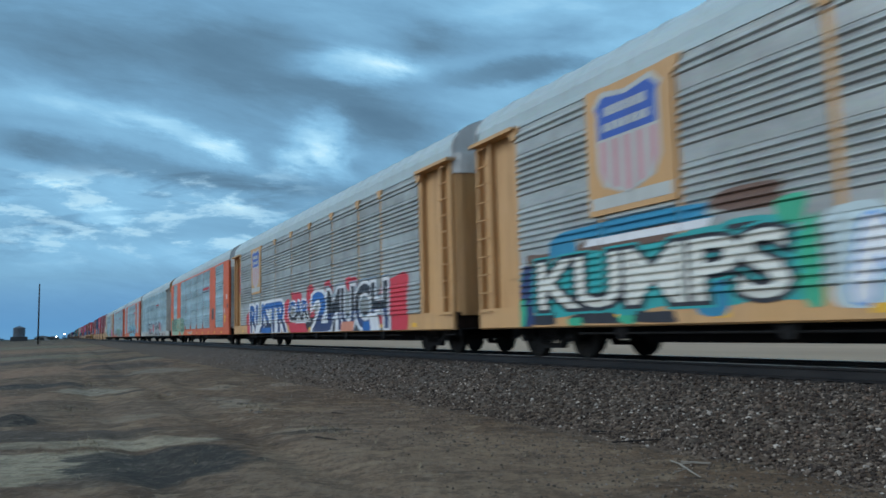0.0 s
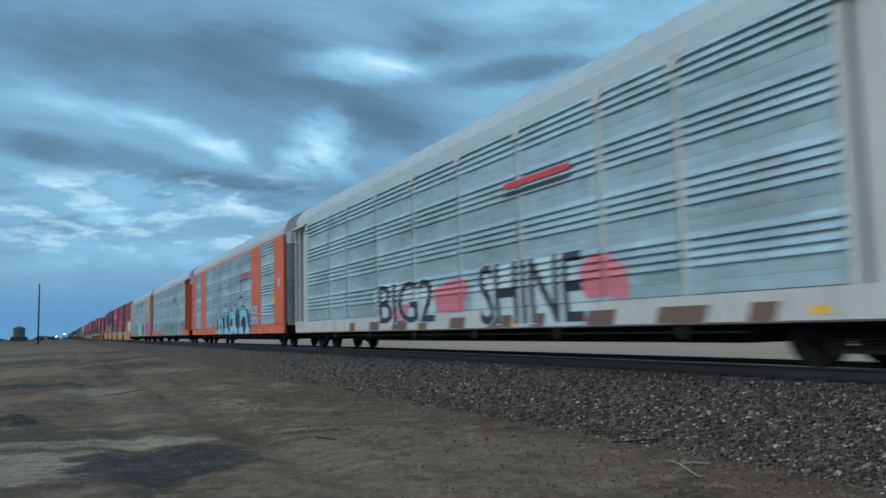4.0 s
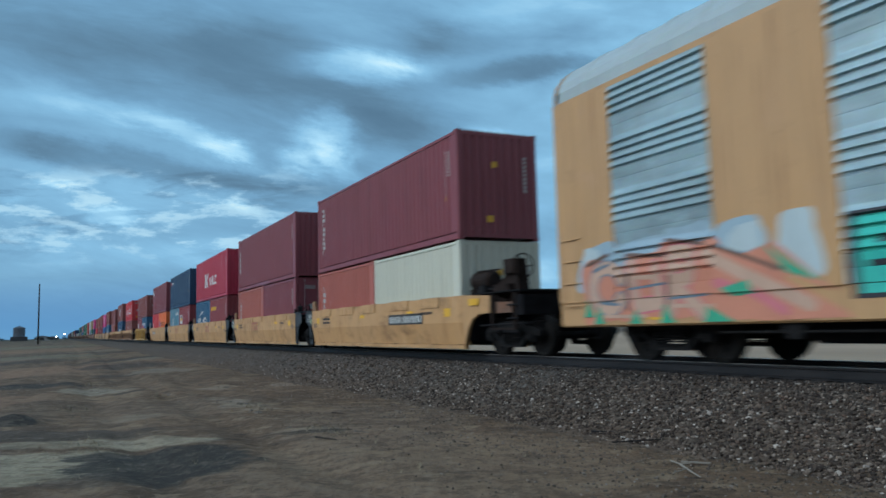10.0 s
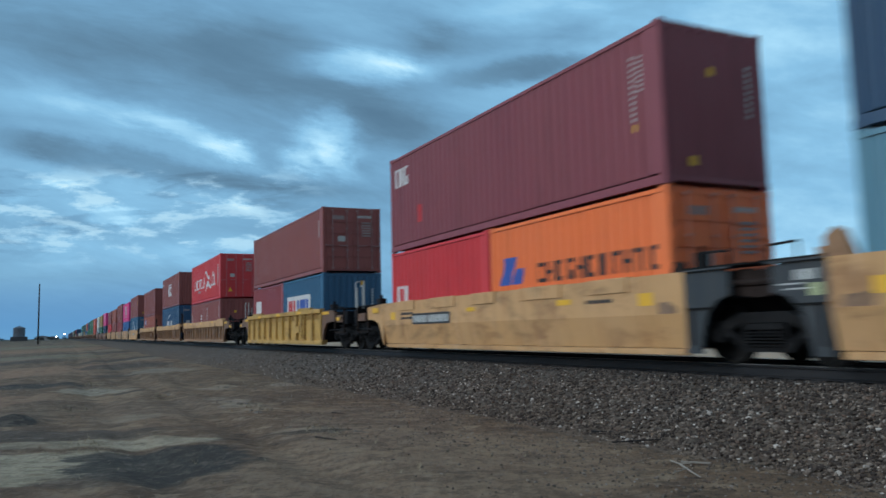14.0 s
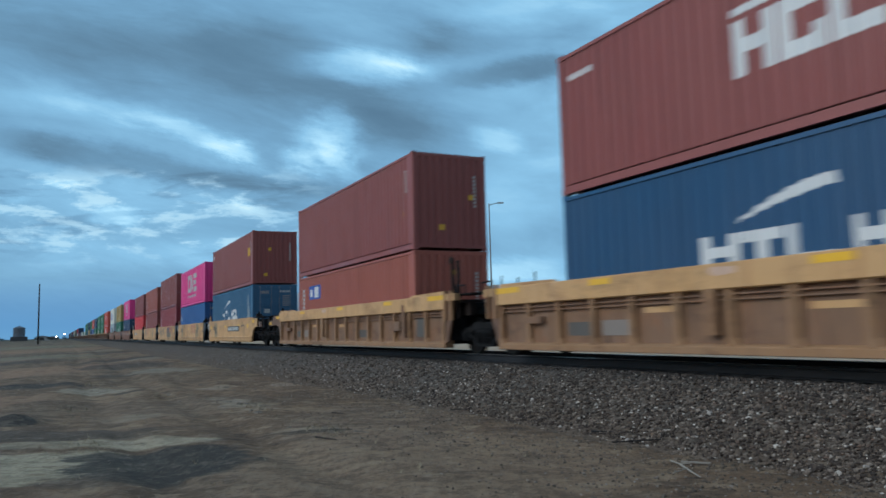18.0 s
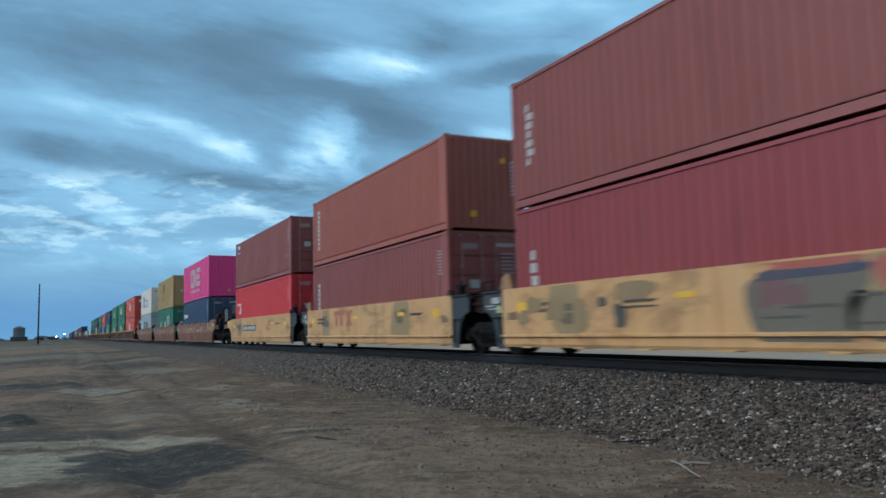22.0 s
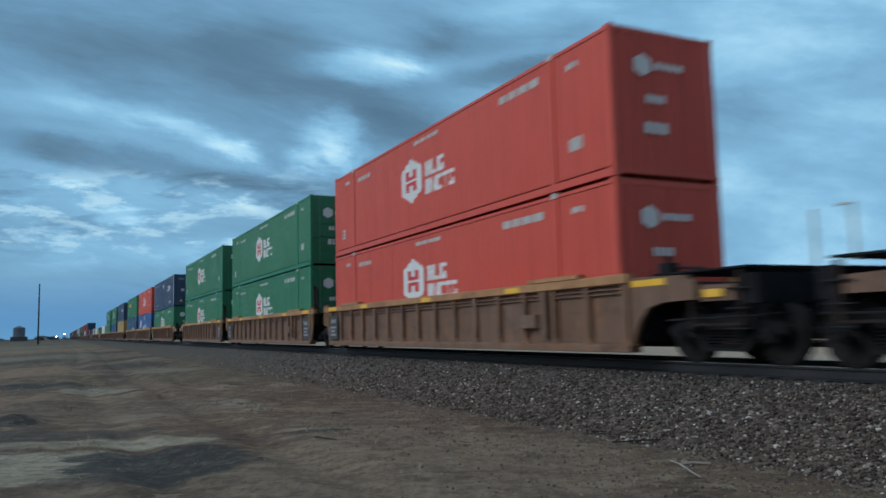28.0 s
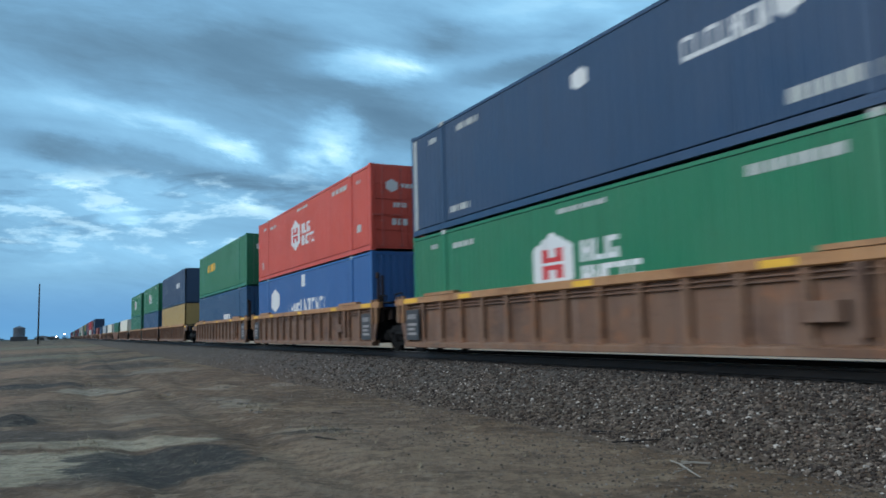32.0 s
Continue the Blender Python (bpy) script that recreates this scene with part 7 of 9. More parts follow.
def container(x, z, length, h, key, label, doors=False, marks=(), w=2.438, simple=False, stack_posts=False):
    mat = paint(key)
    root = vehicle("shipping_container", x, label, "container", "containers on the train", z)
    hw = w / 2
    pitch, depth = (0.26, 0.036) if length > 14 else (0.278, 0.052)
    wall = cached(("wall", length, h), lambda: wall_mesh(length, h, pitch, depth))
    part("side_wall", wall, mat, root, at=pose(0, -hw + 0.008, 0))
    part("side_wall", wall, mat, root, at=pose(-length, hw - 0.008, 0) @ TURN)
    part("roof", cached(("croof", length, w, h), lambda: roof_sheet(length, w, h)), mat, root)
    part("front_wall", cached(("cfront", w, h), lambda: end_wall_mesh(w, h)), mat, root) if not doors else None
    part("back_wall", cached(("cfront", w, h), lambda: end_wall_mesh(w, h)), mat, root, at=pose(-length, 0, 0) @ TURN)
    part("frame", cached(("cframe", length, w, h), lambda: frame_mesh(length, w, h)), mat, root)
    if doors:
        lw = hw - 0.12
        for s in (-1, 1):
            m = Matrix.Diagonal((1, s, 1, 1))
            leaf = part("door", cached(("leaf", lw, h), lambda: door_leaf_mesh(lw, h)), mat, root, at=m)
            if not simple:
                for y in (0.22, lw - 0.28):
                    part("locking_rod", cached(("rod", h), lambda: rod_mesh(h)), painted("worn_rod_" + key, tuple(c * 0.60 + 0.12 for c in COL[key]), 0.5, 0.4) if w < 2.5 else painted("worn_rod_long_" + key, tuple(c * 0.75 + 0.05 for c in COL[key]), 0.5, 0.3), leaf, "locking rod", at=pose(0, y, 0))
    if not simple:
        for cx in (-0.09, -length + 0.09):
            for s in (-1, 1):
                part("corner_post", cached(("post", h), lambda: Geo().box(-0.085, 0.085, -0.08, 0.08, 0.12, h - 0.12, 0.02).mesh("corner_post")), mat, root, at=pose(cx, s * (hw - 0.082), 0))
                for cz in (0.0, h - 0.118):
                    part("corner_casting", cached("casting", casting_mesh), mat, root, at=pose(cx, s * (hw - 0.078), cz))
    if stack_posts:
        for cx in (-1.98, -length + 1.98):
            for s in (-1, 1):
                part("stacking_post", cached(("spost", h), lambda: Geo().box(-0.09, 0.09, -0.04, 0.04, 0.10, h - 0.02, 0.015).mesh("stacking_post")), mat, root, at=pose(cx, s * (hw - 0.038), 0))
                part("corner_casting", cached("casting", casting_mesh), paint("mark_grey") if not simple else mat, root, at=pose(cx, s * (hw - 0.07), h - 0.112))
    by = {}
    for key2, shapes in marks:
        by.setdefault(key2, []).extend(shapes)
    for k, (key2, shapes) in enumerate(by.items()):
        large = [sh for sh in shapes if (max(p[0] for p in sh) - min(p[0] for p in sh)) * (max(p[1] for p in sh) - min(p[1] for p in sh)) > 0.22]
        small = [sh for sh in shapes if sh not in large]
        for sh in large:
            part("emblem", wrapped([sh], length, pitch, depth, 0.003 + 0.002 * k), paint(key2), root, at=pose(0, -hw + 0.008, 0))
        if small:
            part("marking", wrapped(small, length, pitch, depth, 0.003 + 0.002 * k), paint(key2), root, at=pose(0, -hw + 0.008, 0))
    return root


def end_marks(root, w, shapes, key):
    """Paint on the front end: shapes in (across from the near side, z)."""
    g = Geo()
    for sh in shapes:
        g.add([(0.012, -w / 2 + a, b) for a, b in sh], [tuple(range(len(sh)))])
    part("marking", g, paint(key), root)


def roof_sheet(length, w, h):
    g = Geo()
    xs = []
    x = -length + 0.1
    while x < -0.15:
        xs += [(x, 0.0), (x + 0.09, 0.018), (x + 0.15, 0.018), (x + 0.21, 0.0)]
        x += 0.24
    m = len(xs)
    for y in (-w / 2 + 0.07, w / 2 - 0.07):
        g.v += [(a, y, h - 0.032 + b) for a, b in xs]
    g.f = [(i, i + 1, i + 1 + m, i + m) for i in range(m - 1)]
    return g.mesh("roof")


def frame_mesh(length, w, h):
    """Rails, sills and floor; the base shows fork pockets and cross members from below."""
    g = Geo()
    for s in (-1, 1):
        y = s * (w / 2 - 0.045)
        g.box(-length + 0.1, -0.1, y - 0.04, y + 0.04, 0.020, 0.17)
        g.box(-length + 0.1, -0.1, y - 0.03, y + 0.03, h - 0.10, h - 0.03)
    for x in (-0.06, -length + 0.06):
        g.box(x - 0.05, x + 0.05, -w / 2 + 0.12, w / 2 - 0.12, 0.06, 0.16)
        g.box(x - 0.05, x + 0.05, -w / 2 + 0.12, w / 2 - 0.12, h - 0.13, h - 0.015)
    g.box(-length + 0.1, -0.1, -w / 2 + 0.09, w / 2 - 0.09, 0.10, 0.14)
    n = int(length / 0.9)
    for i in range(n):
        x = -length + 0.4 + i * (length - 0.8) / n
        g.box(x - 0.03, x + 0.03, -w / 2 + 0.08, w / 2 - 0.08, 0.03, 0.10)
    return g.mesh("frame")


def casting_mesh():
    g = Geo().box(-0.089, 0.089, -0.081, 0.081, 0.0, 0.118, 0.012)
    return g.mesh("corner_casting")


# paint schemes: colour and shapes in metres from the rear end and the floor
def lot_number(length, h=2.9, top=True):
    """The number block near the front corner, as plain bars."""
    out = [("mark_grey", column_of(length - 0.85, h - 1.65, 0.10, 1.25, 12, 0.45)), ("mark_grey", column_of(length - 0.62, h - 1.15, 0.06, 0.7, 8, 0.5)), ("mark_yellow", [rect(length - 0.82, h - 1.85, 0.12, 0.14)])]
    return out


def tall_name(x=0.55, z=0.75, h=1.75, n=6):
    n = int(n * 1.5)
    return [("mark_grey", [rect(x + 0.03 * (i % 2), z + i * h / n, 0.26 - 0.05 * (i % 3 == 0), h / n * 0.74) for i in range(n)])]


def hub_logo(x=6.2, z=0.92, red=True):
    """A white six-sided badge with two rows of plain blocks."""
    out = [("mark_white", [hexagon(x, z, 1.50, 1.30)]), ("mark_white", blocks(x + 1.75, z + 0.60, 1.15, 0.42, 3, 0.12, 21) + blocks(x + 1.75, z + 0.10, 1.75, 0.42, 5, 0.12, 22))]
    bar = [rect(x + 0.40, z + 0.34, 0.24, 0.28), rect(x + 0.40, z + 0.68, 0.24, 0.28), rect(x + 0.86, z + 0.34, 0.24, 0.28), rect(x + 0.86, z + 0.68, 0.24, 0.28), rect(x + 0.64, z + 0.52, 0.22, 0.10), rect(x + 0.64, z + 0.68, 0.22, 0.10)]
    out.append(("mark_red", bar))
    out += [("mark_grey", row_of(7.2, 2.56, 1.6, 0.10, 10)), ("mark_grey", row_of(12.1, 2.42, 1.65, 0.17, 10)), ("mark_grey", row_of(14.75, 2.40, 0.4, 0.12, 3)), ("mark_grey", row_of(14.75, 0.72, 0.5, 0.26, 3)), ("mark_grey", column_of(0.8, 0.55, 0.35, 0.36, 3)), ("mark_grey", row_of(2.5, 2.35, 1.1, 0.14, 8) + row_of(1.2, 2.45, 0.35, 0.12, 3))]
    return out


def blocks(x, z, w, h, n, gap=0.14, seed=1, bold=0.34):
    """A row of plain strokes and blocks in place of a name."""
    rng = random.Random(seed)
    step = w / n
    out = []
    last = -1
    for i in range(n):
        a, b = x + i * step, step * (1 - gap)
        t = min(b * bold, h * bold * 0.72)
        kind = rng.choice([k for k in range(6) if k != last])
        last = kind
        if kind == 0:
            out += [rect(a, z, b, t), rect(a, z + h - t, b, t), rect(a, z + t, t, h - 2 * t)]
        elif kind == 1:
            out += [rect(a, z, t, h), rect(a + b - t, z, t, h), rect(a + t, z + h * 0.40, b - 2 * t, t)]
        elif kind == 2:
            out += [rect(a, z, t, h), [(a + t, z + h), (a + t, z + h * 0.62), (a + b - t, z), (a + b - t, z + h * 0.38)], rect(a + b - t, z, t, h)]
        elif kind == 3:
            out += [rect(a, z, b, t), rect(a, z + h - t, b, t), rect(a, z + t, t, h - 2 * t), rect(a + b - t, z + t, t, h * 0.45 - t)]
        elif kind == 4:
            out += [rect(a, z, t * 1.1, h), rect(a + t * 1.1, z, b - t * 1.1, t)]
        else:
            out += [rect(a + b / 2 - t / 2, z, t * 1.1, h - t), rect(a, z + h - t, b, t)]
    return out


def crescent(x0, z0, x1, z1, t, n=9):
    """A rising curved stroke, pointed at its foot."""
    low, top = [], []
    for i in range(n + 1):
        a = i / n
        px, pz = x0 + (x1 - x0) * a, z0 + (z1 - z0) * math.sin(a * 1.5708)
        k = t * (0.15 + 0.85 * min(1.0, a * 1.6))
        low.append((px + k * 0.5, pz - k))
        top.append((px, pz))
    return low + top[::-1]


def swoosh_logo(x, z, w1, w2, h):
    """A white curved stroke over two groups of bold blocks."""
    return [("mark_white", [crescent(x + 0.30 * w1, z + h * 1.28, x + 0.30 * w1 + w2 * 0.85, z + h * 2.08, h * 0.28)]), ("mark_white", blocks(x, z, w1, h, 3, 0.07, 3, 0.40)), ("mark_white", blocks(x + w1 * 1.10, z, w2, h, 3, 0.07, 8, 0.40))]


def pink_logo(x):
    """Three large plain pale blocks over a thin line of bars."""
    z, h = 1.02, 1.38
    out = frame_of(x, z, 1.30, h, 0.34)
    out += [rect(x + 1.50, z, 0.34, h), rect(x + 2.46, z, 0.34, h), [(x + 1.84, z + h), (x + 1.84, z + h * 0.70), (x + 2.46, z), (x + 2.46, z + h * 0.30)]]
    out += [rect(x + 3.00, z, 1.30, h * 0.26), rect(x + 3.00, z + h * 0.37, 1.15, h * 0.26), rect(x + 3.00, z + h * 0.74, 1.30, h * 0.26)]
    return [("mark_grey", out), ("mark_grey", row_of(x, 0.62, 4.3, 0.17, 19, 0.28))]


def yellow_name(x, z):
    return [("mark_yellow", row_of(x, z, 1.85, 0.24, 9, 0.10))]


def wing_logo(x, z):
    a = [(x, z), (x + 0.5, z + 0.75), (x + 1.5, z + 0.95), (x + 0.75, z + 0.62)]
    b = [(x + 0.15, z - 0.35), (x + 0.55, z + 0.35), (x + 1.45, z + 0.55), (x + 0.8, z + 0.15)]
    return [("mark_white", [a, b])]


def bird_logo():
    """Two crossing white wing strokes between rows of letter blocks."""
    up = [(6.15, 2.02), (6.35, 2.20), (6.90, 2.10), (7.45, 1.74), (7.75, 1.72), (8.10, 1.78), (8.02, 1.50), (7.55, 1.48), (7.05, 1.72), (6.60, 1.98)]
    low = [(6.50, 0.70), (6.66, 1.12), (7.05, 1.36), (7.58, 1.44), (8.10, 1.14), (8.85, 0.90), (8.45, 0.80), (7.90, 0.96), (7.45, 1.06), (7.00, 0.94)]
    return [("mark_white", [up, low]), ("mark_white", blocks(1.40, 1.0, 4.95, 0.72, 7, 0.16, 5, 0.24)), ("mark_white", blocks(8.60, 0.98, 1.80, 0.75, 3, 0.16, 6, 0.26) + [rect(9.25, 1.80, 0.5, 0.09)]), ("mark_dim", [rect(3.2, 0.72, 0.9, 0.16)])]


# ---- well cars ----
def smooth_side_mesh(hl):
    prof = [(-1.25, 0.25), (-1.36, 0.80), (-1.36, 1.47), (-1.27, 1.47), (-1.27, 0.82), (-1.17, 0.25)]
    return Geo().extrude_x(prof, -hl, hl).mesh("side_beam")


def lip_mesh(hl):
    """The flange along the foot of a smooth side."""
    g = Geo().extrude_x([(-1.27, 0.13), (-1.29, 0.14), (-1.29, 0.225), (-1.24, 0.24), (-1.17, 0.24), (-1.17, 0.13)], -hl + 0.1, hl - 0.1)
    return g.mesh("bottom_flange")


def pad_mesh(w, rise):
    """A guide plate folded over the top edge, standing proud of the side."""
    g = Geo().extrude_x([(-1.378, 1.215), (-1.385, 1.22), (-1.385, 1.46 + rise), (-1.37, 1.475 + rise), (-1.22, 1.475 + rise), (-1.22, 1.468), (-1.362, 1.468), (-1.362, 1.215)], -w / 2, w / 2)
    return g.mesh("guide_pad")


def flat_side_mesh(hl):
    g = Geo().extrude_x([(-1.33, 0.22), (-1.36, 0.28), (-1.36, 1.50), (-1.26, 1.50), (-1.26, 0.22)], -hl, hl)
    g.extrude_x([(-1.42, 0.44), (-1.36, 0.42), (-1.36, 0.50), (-1.42, 0.47)], -hl, hl)
    return g.mesh("side_beam")


def rib_side_mesh(hl):
    g = Geo().extrude_x([(-1.34, 0.30), (-1.34, 1.40), (-1.305, 1.40), (-1.305, 0.30)], -hl, hl)
    return g.mesh("side_sheet")


def top_chord_mesh(hl, low):
    """The box along the top edge, with a sharp lower flange."""
    return Geo().extrude_x([(-1.45, low), (-1.475, low + 0.02), (-1.475, 1.525), (-1.46, 1.54), (-1.31, 1.54), (-1.31, low)], -hl, hl).mesh("top_chord")


def stiffener_mesh(hl, z):
    return Geo().extrude_x([(-1.335, z), (-1.405, z + 0.005), (-1.405, z + 0.028), (-1.335, z + 0.032)], -hl, hl).mesh("stiffener")


def rib_mesh(low):
    """An upright with a spread foot."""
    g = Geo().extrude_z([(-0.085, 0.0), (-0.060, -0.105), (0.060, -0.105), (0.085, 0.0)], 0.42, low)
    g.add([(-0.085, 0, 0.42), (0.085, 0, 0.42), (0.17, 0, 0.29), (-0.17, 0, 0.29), (-0.06, -0.105, 0.42), (0.06, -0.105, 0.42), (0.13, -0.105, 0.29), (-0.13, -0.105, 0.29)], [(4, 7, 6, 5), (0, 3, 7, 4), (1, 5, 6, 2), (3, 2, 6, 7)])
    return g.mesh("rib")


def arch_mesh(ribbed):
    """The end of a side beam over the wheels, x from 0 outward."""
    if ribbed:
        return Geo().extrude_y([(0.0, 0.28), (0.22, 0.70), (0.45, 0.92), (0.80, 1.0), (1.55, 1.02), (1.55, 1.30), (1.30, 1.42), (0.0, 1.46)], -1.40, -1.30).mesh("end_beam")
    return Geo().extrude_y([(0.0, 0.20), (0.22, 0.62), (0.42, 0.86), (0.80, 0.98), (1.30, 1.00), (1.34, 1.40), (0.0, 1.47)], -1.37, -1.29).mesh("end_beam")


def hand_wheel_mesh():
    g = Geo()
    n = 16
    for i in range(n):
        a, b = 6.28319 * i / n, 6.28319 * (i + 1) / n
        g.tube((0, 0.28 * math.cos(a), 0.28 * math.sin(a)), (0, 0.28 * math.cos(b), 0.28 * math.sin(b)), 0.02, 5)
    for i in range(3):
        a = 2.094 * i
        g.tube((0, 0, 0), (0, 0.28 * math.cos(a), 0.28 * math.sin(a)), 0.015, 5)
    return g.mesh("hand_wheel")


def hoop_mesh(h=1.05, w=0.55):
    g = Geo()
    for x in (0.0, w):
        g.tube((x, 0, 0), (x, 0, h), 0.028, 6)
    g.tube((0, 0, h), (w * 0.35, 0, h + 0.02), 0.022, 6)
    return g.mesh("grab_rail")


def key_dark(body):
    return body.name != "well_brown"


def well_end(root, body, s, hl, joint, brake, ribbed, detail=2):
    """One end of a unit: s is +1 for the front. joint None: an open platform with its own truck and coupler."""
    turn = pose(hl * s, 0, 0) @ (Matrix.Identity(4) if s > 0 else TURN)
    part("bulkhead", cached("bulkhead", lambda: Geo().extrude_y([(-0.08, 0.35), (0.12, 0.35), (0.30, 1.30), (0.10, 1.40), (-0.08, 1.40)], -1.24, 1.24).mesh("bulkhead")), GREASE, root, at=turn)
    near = pose(hl * s, 0, 0) @ Matrix.Diagonal((s, 1, 1, 1))
    if joint is not None:
        reach = joint - hl
        g = Geo().extrude_x([(-0.55, 0.80), (0.55, 0.80), (0.70, 1.02), (0.45, 1.22), (-0.45, 1.22), (-0.70, 1.02)], 0.0, reach)
        part("articulation", g, TRUCK, root, "black articulated end casting", at=turn)
        for m in (Matrix.Identity(4), Matrix.Diagonal((1, -1, 1, 1))):
            if ribbed:
                part("gusset", cached("gusset", lambda: Geo().extrude_y([(0.0, 0.30), (0.10, 0.30), (0.36, 0.92), (0.50, 1.36), (0.0, 1.40)], -1.42, -1.36).mesh("gusset")), paint("well_dirt"), root, at=turn @ m)
                part("chord_end", cached("chord_end", lambda: Geo().box(0.0, 0.62, -1.475, -1.31, 1.36, 1.54, 0.015).mesh("chord_end")), body, root, at=turn @ m)
            else:
                part("end_plate", cached("end_plate", lambda: Geo().extrude_y([(0.0, 0.17), (0.30, 0.17), (0.34, 0.45), (0.46, 0.80), (0.66, 0.98), (0.92, 1.06), (0.92, 1.40), (0.80, 1.45), (0.0, 1.46)], -1.345, -1.30).mesh("end_plate")), paint("mark_steel"), root, "blue-grey painted end plate", at=turn @ m)
        if detail < 2:
            return
        if ribbed:
            for k, px in enumerate((0.06, 0.42)):
                part("end_post", cached("end_post", lambda: Geo().box(-0.055, 0.055, -1.50, -1.40, 0.86, 1.62, 0.02).mesh("end_post")), paint("well_upright"), root, at=near @ pose(px, 0, 0))
            part("reflective_tape", cached("long_tape", lambda: sheet_mark([rect(-0.95, 1.40, 0.95, 0.12)], -1.479)), paint("mark_yellow"), root, "yellow reflective tape", at=near)
            part("end_ledge", cached("end_ledge", lambda: Geo().box(0.05, 0.70, -1.30, -0.70, 1.30, 1.36).box(0.10, 0.75, -1.10, -0.90, 0.98, 1.30, 0.02).mesh("end_ledge")), BRAKE, root, at=near)
            if s > 0:
                part("marker_post", cached("marker_post", lambda: Geo().box(0.20, 0.29, -1.34, -1.26, 0.9, 2.46, 0.02).mesh("marker_post")), BRAKE, root, "upright post at the joint", at=near)
                part("marker_post", cached("marker_post_b", lambda: Geo().box(0.42, 0.51, -1.30, -1.22, 0.9, 2.38, 0.02).mesh("marker_post")), BRAKE, root, at=near)
                part("marker_disc", cached("marker_disc", lambda: Geo().lathe_y([(-1.37, 0.02), (-1.37, 0.10), (-1.345, 0.11)], 14).mesh("marker_disc")), BRAKE, root, "round marker", at=near @ pose(0.245, 0, 2.40))
        else:
            part("plate_flange", cached("plate_flange", lambda: Geo().box(0.0, 0.95, -1.40, -1.28, 1.455, 1.485).mesh("plate_flange")), paint("mark_steel"), root, at=near)
            part("plate_shelf", cached("plate_shelf", lambda: Geo().box(0.02, 0.50, -1.38, -1.20, 0.86, 0.885).box(0.10, 0.16, -1.37, -1.34, 0.30, 0.86).mesh("plate_shelf")), TRUCK, root, at=near)
            part("bracket", cached("joint_bracket", lambda: Geo().extrude_y([(0.78, 1.06), (1.30, 1.00), (1.30, 1.38), (1.15, 1.44), (0.78, 1.42)], -1.16, -1.02).tube((0.6, -1.2, 1.24), (1.35, -1.16, 1.22), 0.05, 8).mesh("bracket")), BRAKE, root, "brown rusty joint bracket", at=near)
            if s > 0:
                part("valve_post", cached("valve_post", lambda: Geo().box(0.18, 0.36, -1.30, -1.10, 1.48, 1.76, 0.03).tube((0.27, -1.2, 1.7), (0.27, -1.2, 1.86), 0.03, 6).mesh("valve_post")), TRUCK, root, at=near)
                part("corner_guide", cached("guide_small", lambda: Geo().extrude_y([(-0.30, 1.46), (0.02, 1.46), (-0.02, 1.62), (-0.22, 1.66)], -1.33, -1.26).mesh("corner_guide")), BRAKE, root, at=near)
            else:
                part("corner_guide", cached("guide_tall", lambda: Geo().extrude_y([(-0.40, 1.46), (0.04, 1.46), (0.04, 1.74), (-0.12, 1.86), (-0.26, 1.80)], -1.34, -1.25).box(-0.10, 0.20, -1.30, -1.24, 1.46, 1.62, 0.02).mesh("corner_guide")), paint("well_upright") if key_dark(body) else BRAKE, root, "tan rusty corner guide", at=near)
                part("stencil", cached("plate_stencil", lambda: sheet_mark(row_of(-0.52, 1.20, 0.36, 0.14, 3, 0.16), -1.349)), paint("mark_grey"), root, "worn pale stencil", at=pose(hl * s, 0, 0))
                part("stencil", cached("plate_square", lambda: sheet_mark([rect(-0.30, 0.98, 0.20, 0.17)], -1.349)), paint("mark_sage"), root, "pale green square", at=pose(hl * s, 0, 0))
                part("stencil", cached("plate_lines", lambda: sheet_mark([rect(-0.80, 1.14, 0.42, 0.022), rect(-0.70, 1.07, 0.40, 0.022)], -1.349)), paint("mark_grey"), root, at=pose(hl * s, 0, 0))
            part("grime", cached(("grime", s), lambda: sheet_mark([clip(bubble(-0.42, 0.88, 0.42, 0.24, random.Random(8 + s), 18), 1, 0.81, True)], -1.3632)), painted("well_grime", (0.21, 0.12, 0.065), 0.6, 0.4), root, "rusty smudge", at=near)
        part("walkway", cached("walkway", lambda: Geo().box(0.02, 1.22, -1.30, -0.72, 1.495, 1.525).mesh("walkway")), TRUCK, root, "dark grating across the joint", at=near)
        part("grab_rail", cached("end_rail", lambda: Geo().tube((0.46, -1.33, 1.50), (0.46, -1.33, 1.74), 0.020, 6).tube((0.46, -1.33, 1.74), (0.95, -1.33, 1.72), 0.020, 6).tube((0.95, -1.33, 1.72), (0.95, -1.33, 1.50), 0.020, 6).mesh("grab_rail")), IRON, root, at=near)
        part("hose", cached("hose", lambda: Geo().tube((0.10, -1.32, 1.02), (0.45, -1.34, 0.82), 0.028, 6).tube((0.45, -1.34, 0.82), (0.85, -1.32, 0.80), 0.028, 6).tube((0.85, -1.32, 0.80), (1.15, -1.20, 0.96), 0.028, 6).mesh("hose")), IRON, root, "black rubber brake hose", at=near)
        return
